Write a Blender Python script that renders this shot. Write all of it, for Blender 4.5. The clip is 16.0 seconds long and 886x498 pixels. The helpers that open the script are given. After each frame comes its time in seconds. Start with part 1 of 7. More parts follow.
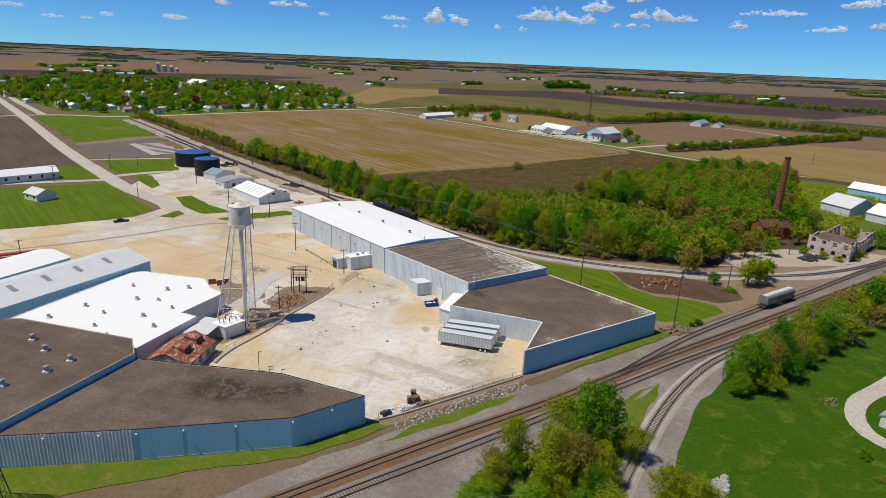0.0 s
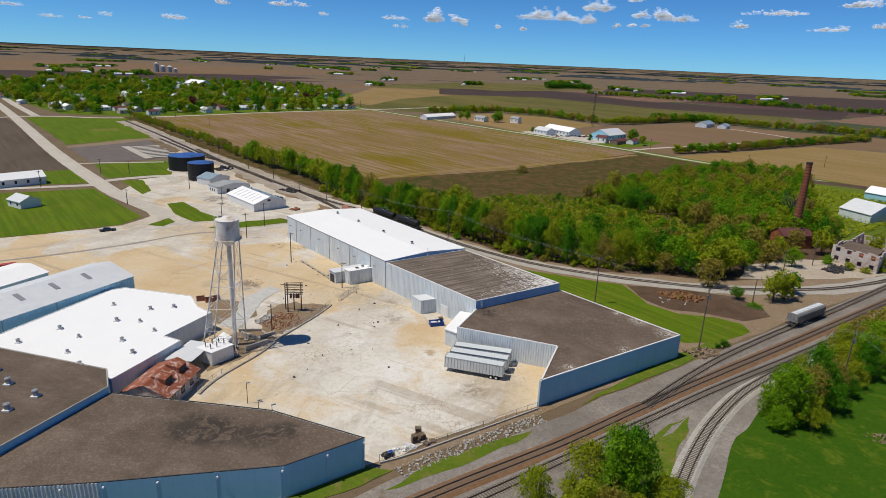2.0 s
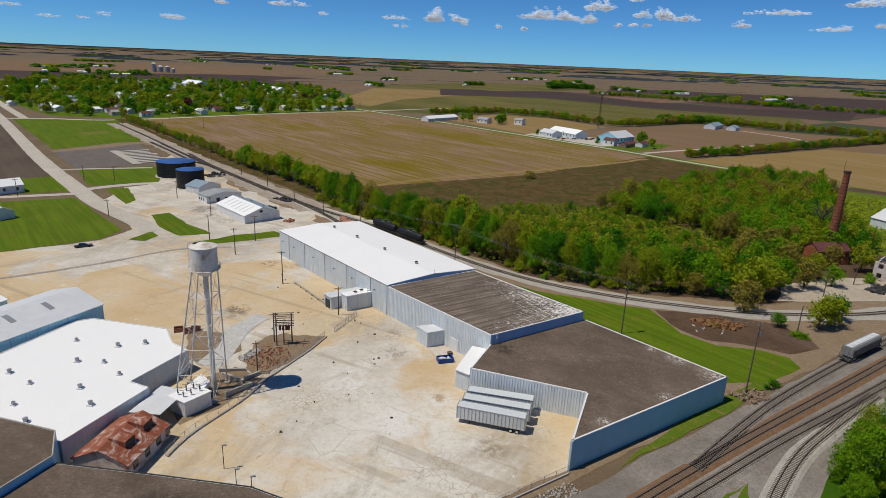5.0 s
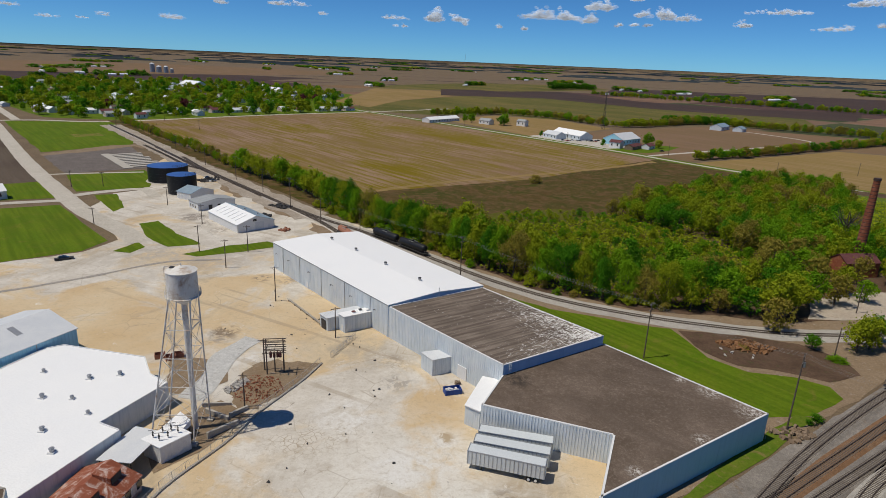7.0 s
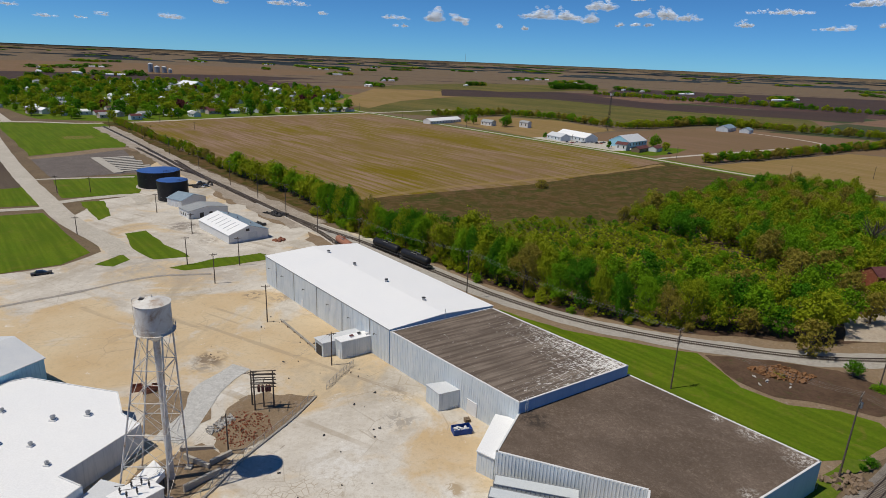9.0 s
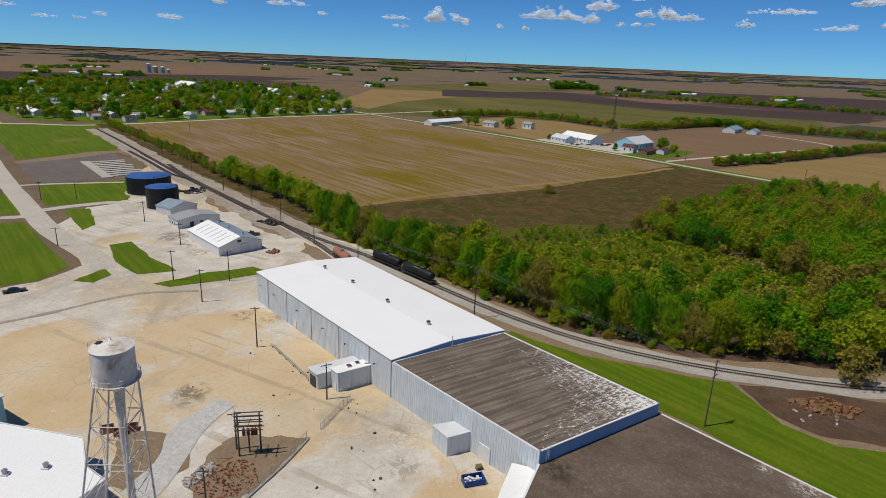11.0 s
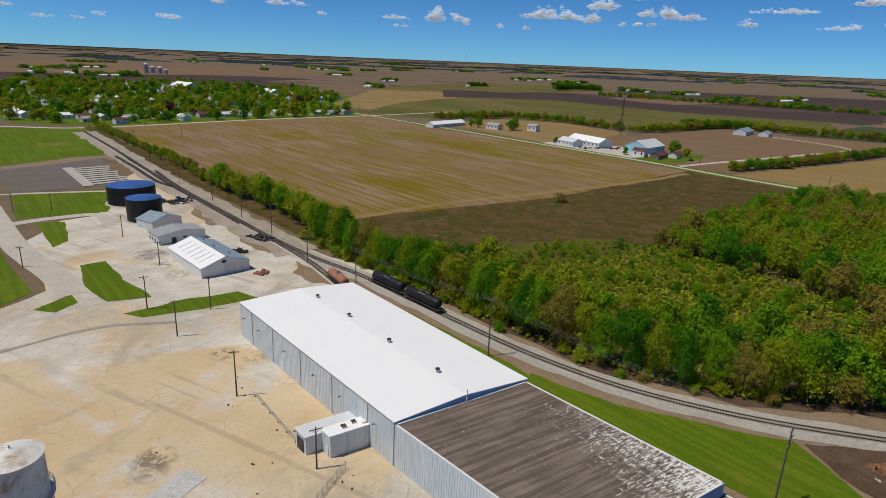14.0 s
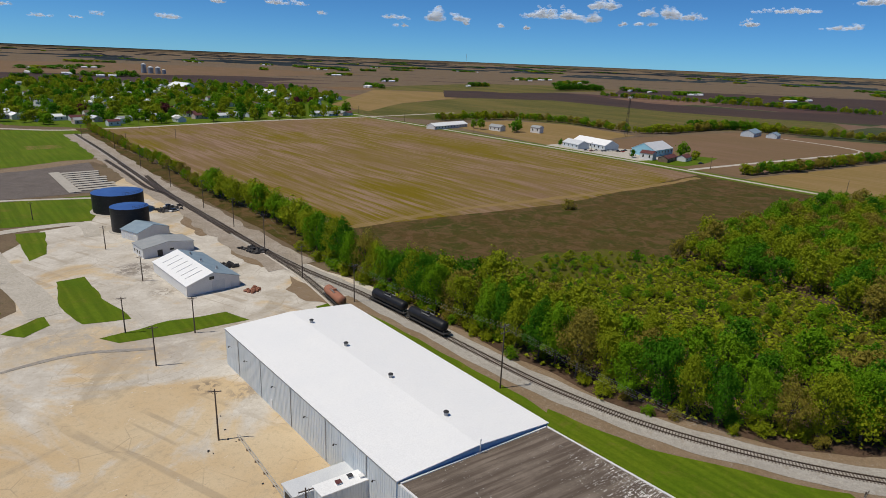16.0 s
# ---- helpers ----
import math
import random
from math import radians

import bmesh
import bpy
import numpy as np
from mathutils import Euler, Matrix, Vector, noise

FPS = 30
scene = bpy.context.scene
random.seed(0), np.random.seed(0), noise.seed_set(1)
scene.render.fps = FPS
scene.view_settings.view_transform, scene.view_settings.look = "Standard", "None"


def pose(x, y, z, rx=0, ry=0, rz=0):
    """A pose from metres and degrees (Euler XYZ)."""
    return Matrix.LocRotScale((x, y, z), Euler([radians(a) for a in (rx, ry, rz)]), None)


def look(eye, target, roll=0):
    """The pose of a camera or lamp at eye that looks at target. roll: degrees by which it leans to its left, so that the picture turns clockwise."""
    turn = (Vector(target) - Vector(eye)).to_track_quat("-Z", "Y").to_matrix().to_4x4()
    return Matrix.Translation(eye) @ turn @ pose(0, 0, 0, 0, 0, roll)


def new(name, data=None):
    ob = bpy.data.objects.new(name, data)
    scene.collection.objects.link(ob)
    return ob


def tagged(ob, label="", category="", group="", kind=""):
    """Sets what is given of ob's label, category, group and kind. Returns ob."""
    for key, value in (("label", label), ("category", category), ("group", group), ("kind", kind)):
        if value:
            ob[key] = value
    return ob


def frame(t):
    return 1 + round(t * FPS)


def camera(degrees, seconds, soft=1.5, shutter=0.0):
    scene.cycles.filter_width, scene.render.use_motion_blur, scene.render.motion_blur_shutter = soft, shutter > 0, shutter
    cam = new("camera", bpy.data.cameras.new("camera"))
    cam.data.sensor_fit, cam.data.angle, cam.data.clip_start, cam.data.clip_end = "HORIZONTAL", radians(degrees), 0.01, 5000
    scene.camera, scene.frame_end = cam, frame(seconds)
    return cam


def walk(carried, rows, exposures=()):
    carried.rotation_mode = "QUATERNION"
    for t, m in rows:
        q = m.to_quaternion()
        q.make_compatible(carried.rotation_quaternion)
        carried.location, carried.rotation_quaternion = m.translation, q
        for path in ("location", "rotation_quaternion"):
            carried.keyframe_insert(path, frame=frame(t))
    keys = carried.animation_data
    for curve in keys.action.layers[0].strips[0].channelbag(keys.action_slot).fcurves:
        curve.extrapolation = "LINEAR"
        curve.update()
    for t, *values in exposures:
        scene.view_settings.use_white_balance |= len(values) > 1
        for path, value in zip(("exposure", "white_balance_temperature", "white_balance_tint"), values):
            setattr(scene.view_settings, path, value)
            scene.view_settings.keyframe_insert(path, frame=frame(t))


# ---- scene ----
cam = camera(72.6, 16.0, soft=0.75)
ROWS = [(0.0, 0.21, 0.24, 2.47), (2.0, -1.48, 14.53, 2.45), (4.0, -3.17, 29.1, 2.44), (6.0, -4.87, 43.96, 2.42), (8.0, -6.58, 59.18, 2.41),
        (10.0, -8.3, 74.65, 2.39), (12.0, -10.02, 90.38, 2.37), (14.0, -11.74, 106.38, 2.36), (16.0, -13.47, 122.53, 2.34)]
HEIGHT = 73.15
walk(cam, [(t, look((x, y, HEIGHT), (x + 0.88, y + 100.0, HEIGHT - 31.25), roll)) for t, x, y, roll in ROWS],
     exposures=[(0.0, -0.10), (2.0, -0.16), (4.0, -0.26), (6.5, -0.35), (16.0, -0.35)])

# ---- light ----
SUN_EL = radians(64.2)
SUN_X, SUN_Y = -0.955 * math.cos(SUN_EL), -0.297 * math.cos(SUN_EL)
world = bpy.data.worlds.new("world")
scene.world = world
world.use_nodes = True
wn = world.node_tree
sky = wn.nodes.new("ShaderNodeTexSky")
sky.sky_type = "NISHITA"
sky.sun_disc = False
sky.sun_elevation = SUN_EL
sky.sun_rotation = math.atan2(SUN_X, SUN_Y)
sky.altitude = 200
sky.air_density, sky.dust_density, sky.ozone_density = 0.55, 0.0, 4.0
tint = wn.nodes.new("ShaderNodeMix")
tint.data_type, tint.blend_type = "RGBA", "MULTIPLY"
tint.inputs[0].default_value = 1.0
tint.inputs[7].default_value = (0.37, 0.75, 1.06, 1.0)
wn.links.new(sky.outputs[0], tint.inputs[6])
wn.links.new(tint.outputs[2], wn.nodes["Background"].inputs["Color"])
wn.nodes["Background"].inputs["Strength"].default_value = 0.106
lamp = bpy.data.lights.new("sun", "SUN")
lamp.energy, lamp.angle, lamp.color = 4.4, radians(0.55), (1.0, 0.93, 0.80)
new("sun", lamp).matrix_world = look((SUN_X * 300, SUN_Y * 300, math.sin(SUN_EL) * 300), (0, 0, 0))


# ---- materials ----
class Nodes:
    """Short calls for building one material's nodes."""

    def __init__(self, name, rough=0.8, metal=0.0, spec=0.3):
        self.m = bpy.data.materials.new(name)
        self.m.use_nodes = True
        self.t = self.m.node_tree
        self.b = self.t.nodes["Principled BSDF"]
        self.b.inputs["Roughness"].default_value = rough
        self.b.inputs["Metallic"].default_value = metal
        self.b.inputs["Specular IOR Level"].default_value = spec
        self.co = self.t.nodes.new("ShaderNodeTexCoord").outputs["Object"]

    def put(self, a, socket):
        if isinstance(a, (int, float)):
            socket.default_value = a
        elif isinstance(a, (tuple, list)):
            socket.default_value = (*a, 1.0) if len(a) == 3 and socket.type == "RGBA" else a
        else:
            self.t.links.new(a, socket)

    def noise(self, scale, detail=5.0, rough=0.6, vec=None, warp=0.0):
        n = self.t.nodes.new("ShaderNodeTexNoise")
        n.inputs["Scale"].default_value, n.inputs["Detail"].default_value = scale, detail
        n.inputs["Roughness"].default_value, n.inputs["Distortion"].default_value = rough, warp
        self.t.links.new(self.co if vec is None else vec, n.inputs["Vector"])
        return n.outputs["Fac"]

    def turned(self, angle=0.0, scale=(1, 1, 1), move=(0, 0, 0)):
        n = self.t.nodes.new("ShaderNodeMapping")
        n.vector_type = "TEXTURE"
        n.inputs["Rotation"].default_value = (0, 0, -angle)
        n.inputs["Scale"].default_value, n.inputs["Location"].default_value = [1 / s for s in scale], move
        self.t.links.new(self.co, n.inputs["Vector"])
        return n.outputs["Vector"]

    def steps(self, fac, lo, hi, a=0.0, b=1.0):
        n = self.t.nodes.new("ShaderNodeMapRange")
        self.put(fac, n.inputs["Value"])
        n.inputs["From Min"].default_value, n.inputs["From Max"].default_value = lo, hi
        n.inputs["To Min"].default_value, n.inputs["To Max"].default_value = a, b
        return n.outputs["Result"]

    def mix(self, fac, a, b, mode="MIX"):
        n = self.t.nodes.new("ShaderNodeMix")
        n.data_type, n.blend_type = "RGBA", mode
        self.put(fac, n.inputs[0])
        self.put(a, n.inputs[6])
        self.put(b, n.inputs[7])
        return n.outputs[2]

    def math(self, op, a, b=0.0):
        n = self.t.nodes.new("ShaderNodeMath")
        n.operation = op
        self.put(a, n.inputs[0])
        self.put(b, n.inputs[1])
        return n.outputs[0]

    def near(self, point, r0, r1):
        """1 close to a point, 0 further off."""
        n = self.t.nodes.new("ShaderNodeVectorMath")
        n.operation = "DISTANCE"
        self.t.links.new(self.co, n.inputs[0])
        n.inputs[1].default_value = point
        return self.steps(n.outputs["Value"], r0, r1, 1.0, 0.0)

    def rand(self):
        return self.t.nodes.new("ShaderNodeObjectInfo").outputs["Random"]

    def island(self):
        return self.t.nodes.new("ShaderNodeNewGeometry").outputs["Random Per Island"]

    def ramp(self, fac, *stops):
        n = self.t.nodes.new("ShaderNodeValToRGB")
        e = n.color_ramp.elements
        while len(e) < len(stops):
            e.new(0.5)
        for el, (p, c) in zip(e, stops):
            el.position, el.color = p, (*c, 1.0)
        self.put(fac, n.inputs["Fac"])
        return n.outputs["Color"]

    def done(self, colour, bump=None, depth=0.05, strength=0.6):
        self.put(colour, self.b.inputs["Base Color"])
        if bump is not None:
            n = self.t.nodes.new("ShaderNodeBump")
            n.inputs["Strength"].default_value, n.inputs["Distance"].default_value = strength, depth
            self.put(bump, n.inputs["Height"])
            self.t.links.new(n.outputs[0], self.b.inputs["Normal"])
        return self.m


def plain(name, a, b, scale=1.0, fine=12.0, rough=0.7, metal=0.0, depth=0.01, spec=0.3):
    """Two tones at a large and a fine scale with slight relief."""
    k = Nodes(name, rough, metal, spec)
    f = k.noise(fine, 3)
    c = k.mix(k.steps(k.noise(scale, 6, 0.65), 0.35, 0.65), a, b)
    return k.done(k.mix(k.steps(f, 0.3, 0.7, 0.0, 0.35), c, tuple(v * 0.6 for v in a)), f, depth)


ROW_ANGLE = math.atan2(0.763, -0.646) + math.pi / 2


def field_mat(name, a, b, c, stripe=0.25, scale=0.012, angle=0.0, pitch=0.9, streak=0.7):
    """Farm land: two crop tones in long drifts, bare soil c showing in streaks along the rows."""
    k = Nodes(name, 0.95, 0, 0.1)
    drift = k.noise(scale, 6, 0.65, k.turned(angle, (0.45, 1.3, 1.0)), 0.8)
    lines = k.noise(0.24, 5, 0.7, k.turned(angle, (0.05, 1.0, 1.0)), 0.3)
    fine = k.noise(pitch, 3, 0.7)
    col = k.mix(k.steps(drift, 0.38, 0.55), a, b)
    col = k.mix(k.math("MULTIPLY", k.steps(lines, 0.46, 0.57), k.math("MULTIPLY", k.steps(k.noise(scale * 1.3, 5, 0.6, k.turned(angle, (0.5, 1.0, 1.0), (40, 9, 0))), 0.34, 0.54), streak)), col, c)
    col = k.mix(k.steps(fine, 0.3, 0.7, 0.0, stripe), col, tuple(v * 0.45 for v in b))
    return k.done(col, fine, 0.15)


def grass_mat(name, a, b, dry, scale=0.05, mow=0.0, angle=0.0, dryness=0.6):
    k = Nodes(name, 0.95, 0, 0.1)
    big = k.noise(scale, 6, 0.7)
    fine = k.noise(1.1, 5, 0.8)
    col = k.mix(k.steps(big, 0.35, 0.65), a, b)
    col = k.mix(k.steps(k.noise(scale * 2.7, 6, 0.75, None, 0.8), dryness, dryness + 0.14, 0, 0.8), col, dry)
    if mow:
        col = k.mix(k.steps(k.noise(0.55, 2, 0.4, k.turned(angle, (0.04, 1, 1))), 0.4, 0.6, 0, mow), col, tuple(v * 0.62 for v in a))
    col = k.mix(k.steps(fine, 0.35, 0.7, 0.0, 0.55), col, tuple(v * 0.5 for v in a))
    return k.done(col, fine, 0.12)


def gravel_mat(name, a, b, c, scale=0.08):
    k = Nodes(name, 0.95, 0, 0.2)
    fine = k.noise(5.0, 3, 0.8)
    col = k.mix(k.steps(k.noise(scale, 6, 0.7, None, 0.5), 0.36, 0.64), a, b)
    col = k.mix(k.steps(k.noise(scale * 4, 5, 0.75), 0.56, 0.7, 0, 0.8), col, c)
    col = k.mix(k.steps(fine, 0.35, 0.65, 0.0, 0.5), col, tuple(v * 0.45 for v in a))
    lump = k.noise(1.1, 5, 0.8)
    col = k.mix(k.steps(lump, 0.42, 0.62, 0.0, 0.45), col, tuple(v * 0.5 for v in a))
    return k.done(col, k.math("ADD", fine, lump), 0.12)


def yard_mat():
    """Sandy limestone over worn concrete slabs, with stains, joints and cracks."""
    k = Nodes("sandy_concrete_yard", 0.9, 0, 0.2)
    sand = k.mix(k.steps(k.noise(0.05, 6, 0.6), 0.35, 0.65), (0.56, 0.41, 0.235), (0.63, 0.51, 0.34))
    slab = k.mix(k.steps(k.noise(0.09, 7, 0.7), 0.35, 0.65), (0.50, 0.46, 0.40), (0.68, 0.645, 0.58))
    where = k.math("ADD", k.noise(0.035, 7, 0.62, None, 0.7), k.math("MULTIPLY", k.near((-14, 152, 0), 10, 75), 0.16))
    where = k.math("ADD", where, k.math("MULTIPLY", k.near((-120, 325, 0), 62, 125), 0.19))
    col = k.mix(k.steps(where, 0.55, 0.64), sand, slab)
    chalk = k.math("MULTIPLY", k.near((-9, 136, 0), 8, 36), k.steps(k.noise(0.12, 6, 0.65, None, 1.0), 0.34, 0.54))
    col = k.mix(k.math("MULTIPLY", chalk, 0.9), col, (0.70, 0.68, 0.62))
    stain = k.steps(k.noise(0.045, 7, 0.7, k.turned(0.6, (1, 0.5, 1), (31, 7, 0)), 1.2), 0.53, 0.66, 0, 0.6)
    col = k.mix(stain, col, (0.33, 0.28, 0.21))
    rough_edge = k.noise(0.22, 6, 0.7, None, 0.8)
    for p, r0, r1, c in (((-50, 188, 0), 3, 15, (0.60, 0.57, 0.51)), ((-58, 176, 0), 2, 9, (0.60, 0.57, 0.51)), ((-112, 268, 0), 8, 26, (0.42, 0.385, 0.335)), ((-84, 264, 0), 6, 20, (0.43, 0.39, 0.34)),
                         ((-140, 268, 0), 4, 18, (0.40, 0.34, 0.26)), ((-20, 192, 0), 3, 13, (0.40, 0.36, 0.30)), ((12, 140, 0), 3, 12, (0.40, 0.33, 0.24)), ((-30, 196, 0), 3, 12, (0.45, 0.38, 0.28))):
        col = k.mix(k.math("MULTIPLY", k.near(p, r0, r1), k.steps(rough_edge, 0.36, 0.6, 0, 0.95)), col, c)
    for p, r in (((-63, 199, 0), 5.5), ((-56, 243, 0), 5), ((-118, 318, 0), 9), ((-108, 311, 0), 7), ((-100, 300, 0), 6), ((-16, 189, 0), 4), ((8, 139, 0), 4.5), ((-92, 322, 0), 10)):
        col = k.mix(k.math("MULTIPLY", k.near(p, r * 0.3, r), k.steps(k.noise(0.3, 6, 0.7, None, 1.2), 0.48, 0.56, 0, 0.75)), col, (0.22, 0.19, 0.16))
    dark = k.steps(k.noise(0.16, 8, 0.78, k.turned(0.6, (1, 0.6, 1), (3, 57, 0)), 1.5), 0.64, 0.68, 0, 0.7)
    col = k.mix(dark, col, (0.24, 0.21, 0.18))
    pale = k.steps(k.noise(0.3, 8, 0.8, k.turned(0, (1, 1, 1), (90, 11, 0)), 0.8), 0.62, 0.66, 0, 0.8)
    col = k.mix(pale, col, (0.76, 0.73, 0.67))
    seam = k.t.nodes.new("ShaderNodeTexVoronoi")
    seam.feature = "DISTANCE_TO_EDGE"
    seam.inputs["Scale"].default_value = 0.11
    k.t.links.new(k.turned(0.85, (1, 1, 1)), seam.inputs["Vector"])
    crack = k.math("MULTIPLY", k.steps(seam.outputs["Distance"], 0.004, 0.015, 1.0, 0.0), k.steps(k.noise(0.07, 4, 0.6), 0.50, 0.58, 0, 0.4))
    col = k.mix(crack, col, (0.26, 0.21, 0.15))
    broken = k.t.nodes.new("ShaderNodeTexVoronoi")
    broken.feature = "DISTANCE_TO_EDGE"
    broken.inputs["Scale"].default_value = 0.75
    shards = k.steps(broken.outputs["Distance"], 0.02, 0.07, 1.0, 0.0)
    k.t.links.new(k.co, broken.inputs["Vector"])
    for p, r in (((-32, 155, 0), 9), ((-25, 157, 0), 7), ((-14, 187, 0), 5), ((-20, 191, 0), 4), ((-2, 132, 0), 8), ((4, 124, 0), 8)):
        spot = k.math("MULTIPLY", k.near(p, r * 0.3, r), k.steps(k.noise(0.25, 5, 0.7), 0.42, 0.5))
        col = k.mix(k.math("MULTIPLY", spot, 0.6), col, (0.64, 0.60, 0.53))
        col = k.mix(k.math("MULTIPLY", spot, k.math("MULTIPLY", shards, 0.7)), col, (0.30, 0.24, 0.17))
    for p, r in (((-24, 163, 0), 9), ((-4, 152, 0), 10), ((-12, 146, 0), 8), ((-59, 183, 0), 7), ((-58, 174, 0), 5), ((-52, 187, 0), 5)):
        col = k.mix(k.math("MULTIPLY", k.near(p, r * 0.4, r), k.steps(k.noise(0.2, 6, 0.7, None, 0.8), 0.40, 0.56, 0, 0.8)), col, (0.72, 0.71, 0.68))
    for p, r, c in (((-63, 202, 0), 4.5, (0.14, 0.095, 0.06)), ((-65, 244, 0), 4, (0.20, 0.16, 0.12)), ((-3, 157, 0), 2.6, (0.36, 0.26, 0.14)), ((-118, 320, 0), 8, (0.17, 0.15, 0.14)), ((-14, 178, 0), 5, (0.34, 0.32, 0.29))):
        col = k.mix(k.math("MULTIPLY", k.near(p, r * 0.5, r), k.steps(k.noise(0.35, 5, 0.7, None, 1.0), 0.47, 0.53, 0, 0.8)), col, c)
    ruts = k.steps(k.noise(0.28, 2, 0.4, k.turned(0.5, (0.03, 1.0, 1), (5, 2, 0))), 0.60, 0.64, 0, 0.45)
    col = k.mix(k.math("MULTIPLY", ruts, k.steps(k.noise(0.03, 4, 0.6, k.turned(0, (1, 1, 1), (60, 0, 0))), 0.46, 0.54)), col, (0.31, 0.25, 0.18))
    fine = k.noise(3.0, 5, 0.75)
    col = k.mix(k.steps(k.noise(0.8, 6, 0.82), 0.5, 0.66, 0, 0.4), col, (0.30, 0.235, 0.155))
    col = k.mix(k.steps(fine, 0.3, 0.75, 0, 0.32), col, (0.36, 0.28, 0.18))
    return k.done(col, fine, 0.03)


def roof_mat(name, a, b, spots):
    """Gravelled felt roof with seams, ponding stains and pale bare patches."""
    k = Nodes(name, 0.95, 0, 0.15)
    fine = k.noise(4.0, 4, 0.8)
    col = k.mix(k.steps(k.noise(0.09, 7, 0.68, None, 0.6), 0.36, 0.64), a, b)
    col = k.mix(k.steps(k.noise(0.6, 6, 0.8), 0.58, 0.74, 0, 0.45), col, spots)
    col = k.mix(k.steps(fine, 0.35, 0.7, 0, 0.6), col, tuple(v * 0.4 for v in a))
    grain = k.noise(1.5, 5, 0.85)
    col = k.mix(k.steps(grain, 0.5, 0.72, 0, 0.5), col, spots)
    drift = k.noise(0.05, 6, 0.75, k.turned(0.58, (0.6, 1.4, 1)), 0.8)
    col = k.mix(k.steps(drift, 0.44, 0.66, 0, 0.55), col, tuple(v * 0.55 for v in a))
    for p, r in (((13, 170, 6.5), 4.0), ((-45, 110.7, 6.6), 7), ((-40, 109.5, 6.6), 6), ((-33, 109.3, 6.6), 5), ((-28.5, 111, 6.6), 4)):
        col = k.mix(k.math("MULTIPLY", k.near(p, r * 0.45, r), k.steps(k.noise(0.4, 6, 0.75, None, 1.0), 0.42, 0.52, 0, 0.72)), col, (0.035, 0.03, 0.026))
    for p, r in (((61, 160.5, 6.5), 5.0), ((55, 168, 6.5), 3.5), ((46, 150, 6.5), 2.5), ((50, 173, 6.5), 1.6), ((30, 140, 6.5), 2.0)):
        col = k.mix(k.math("MULTIPLY", k.near(p, 0.3, r), k.steps(k.noise(1.4, 5, 0.8, None, 0.6), 0.50, 0.56, 0, 0.85)), col, (0.66, 0.63, 0.58))
    return k.done(col, k.math("ADD", fine, grain), 0.06)


def worn_roof_mat():
    """Dark felt in long laps; the white coating has peeled to ragged strips towards one end."""
    k = Nodes("peeling_felt_roof", 0.9, 0, 0.2)
    ang = -math.atan2(17.3, 26.6)
    laps = k.noise(0.9, 3, 0.6, k.turned(ang, (0.05, 1.0, 1)))
    col = k.mix(k.steps(laps, 0.4, 0.6), (0.12, 0.09, 0.07), (0.24, 0.195, 0.155))
    col = k.mix(k.steps(k.noise(0.12, 6, 0.7), 0.4, 0.65, 0, 0.6), col, (0.10, 0.078, 0.06))
    lump = k.noise(1.3, 7, 0.8, k.turned(ang, (0.55, 2.6, 1)), 0.3)
    torn = k.math("ADD", k.math("MULTIPLY", k.near((33, 190, 9), 2, 21), 0.17), k.math("MULTIPLY", k.near((20, 206, 9), 2, 14), 0.10))
    amount = k.math("ADD", lump, k.math("ADD", torn, k.math("MULTIPLY", k.near((16, 178, 9), 2, 10), 0.07)))
    cross = k.noise(0.7, 2, 0.5, k.turned(ang, (2.2, 0.12, 1)))
    amount = k.math("ADD", amount, k.steps(cross, 0.52, 0.62, 0.0, 0.045))
    col = k.mix(k.steps(amount, 0.655, 0.675), col, (0.80, 0.78, 0.74))
    col = k.mix(k.steps(k.noise(3.0, 4, 0.7, k.turned(0, (1, 1, 1), (7, 3, 0))), 0.70, 0.73), col, (0.72, 0.70, 0.66))
    fine = k.noise(5, 4, 0.8)
    col = k.mix(k.steps(fine, 0.4, 0.7, 0, 0.4), col, (0.05, 0.045, 0.04))
    return k.done(col, lump, 0.05)


def wall_mat(name, a, b, streak, rough=0.55):
    """Painted sheet metal with vertical run marks."""
    k = Nodes(name, rough, 0.0, 0.4)
    m = k.turned(0.0, (1.6, 1.6, 0.09))
    col = k.mix(k.steps(k.noise(0.35, 5, 0.7), 0.35, 0.65), a, b)
    col = k.mix(k.steps(k.noise(1.0, 5, 0.7, m), 0.5, 0.72, 0, 0.7), col, streak)
    return k.done(col, k.noise(2, 3), 0.01)


def rust_mat(name, a, b, c, scale=0.5):
    k = Nodes(name, 0.85, 0.1, 0.2)
    n = k.noise(scale, 8, 0.75, None, 0.8)
    col = k.ramp(n, (0.3, a), (0.5, b), (0.66, c))
    return k.done(col, k.noise(3, 5, 0.8), 0.03)


def leaf_mat(name, a, b):
    k = Nodes(name, 0.85, 0, 0.08)
    col = k.mix(k.math("ADD", k.math("MULTIPLY", k.rand(), 0.6), k.math("MULTIPLY", k.island(), 0.4)), a, b)
    col = k.mix(k.steps(k.noise(0.35, 4, 0.7), 0.35, 0.68, 0, 0.4), col, tuple(v * 0.6 for v in a))
    k.put(col, k.b.inputs["Base Color"])
    tr = k.t.nodes.new("ShaderNodeBsdfTranslucent")
    k.put(col, tr.inputs["Color"])
    mx = k.t.nodes.new("ShaderNodeMixShader")
    mx.inputs[0].default_value = 0.35
    k.t.links.new(k.b.outputs[0], mx.inputs[1])
    k.t.links.new(tr.outputs[0], mx.inputs[2])
    k.t.links.new(mx.outputs[0], k.t.nodes["Material Output"].inputs["Surface"])
    return k.m


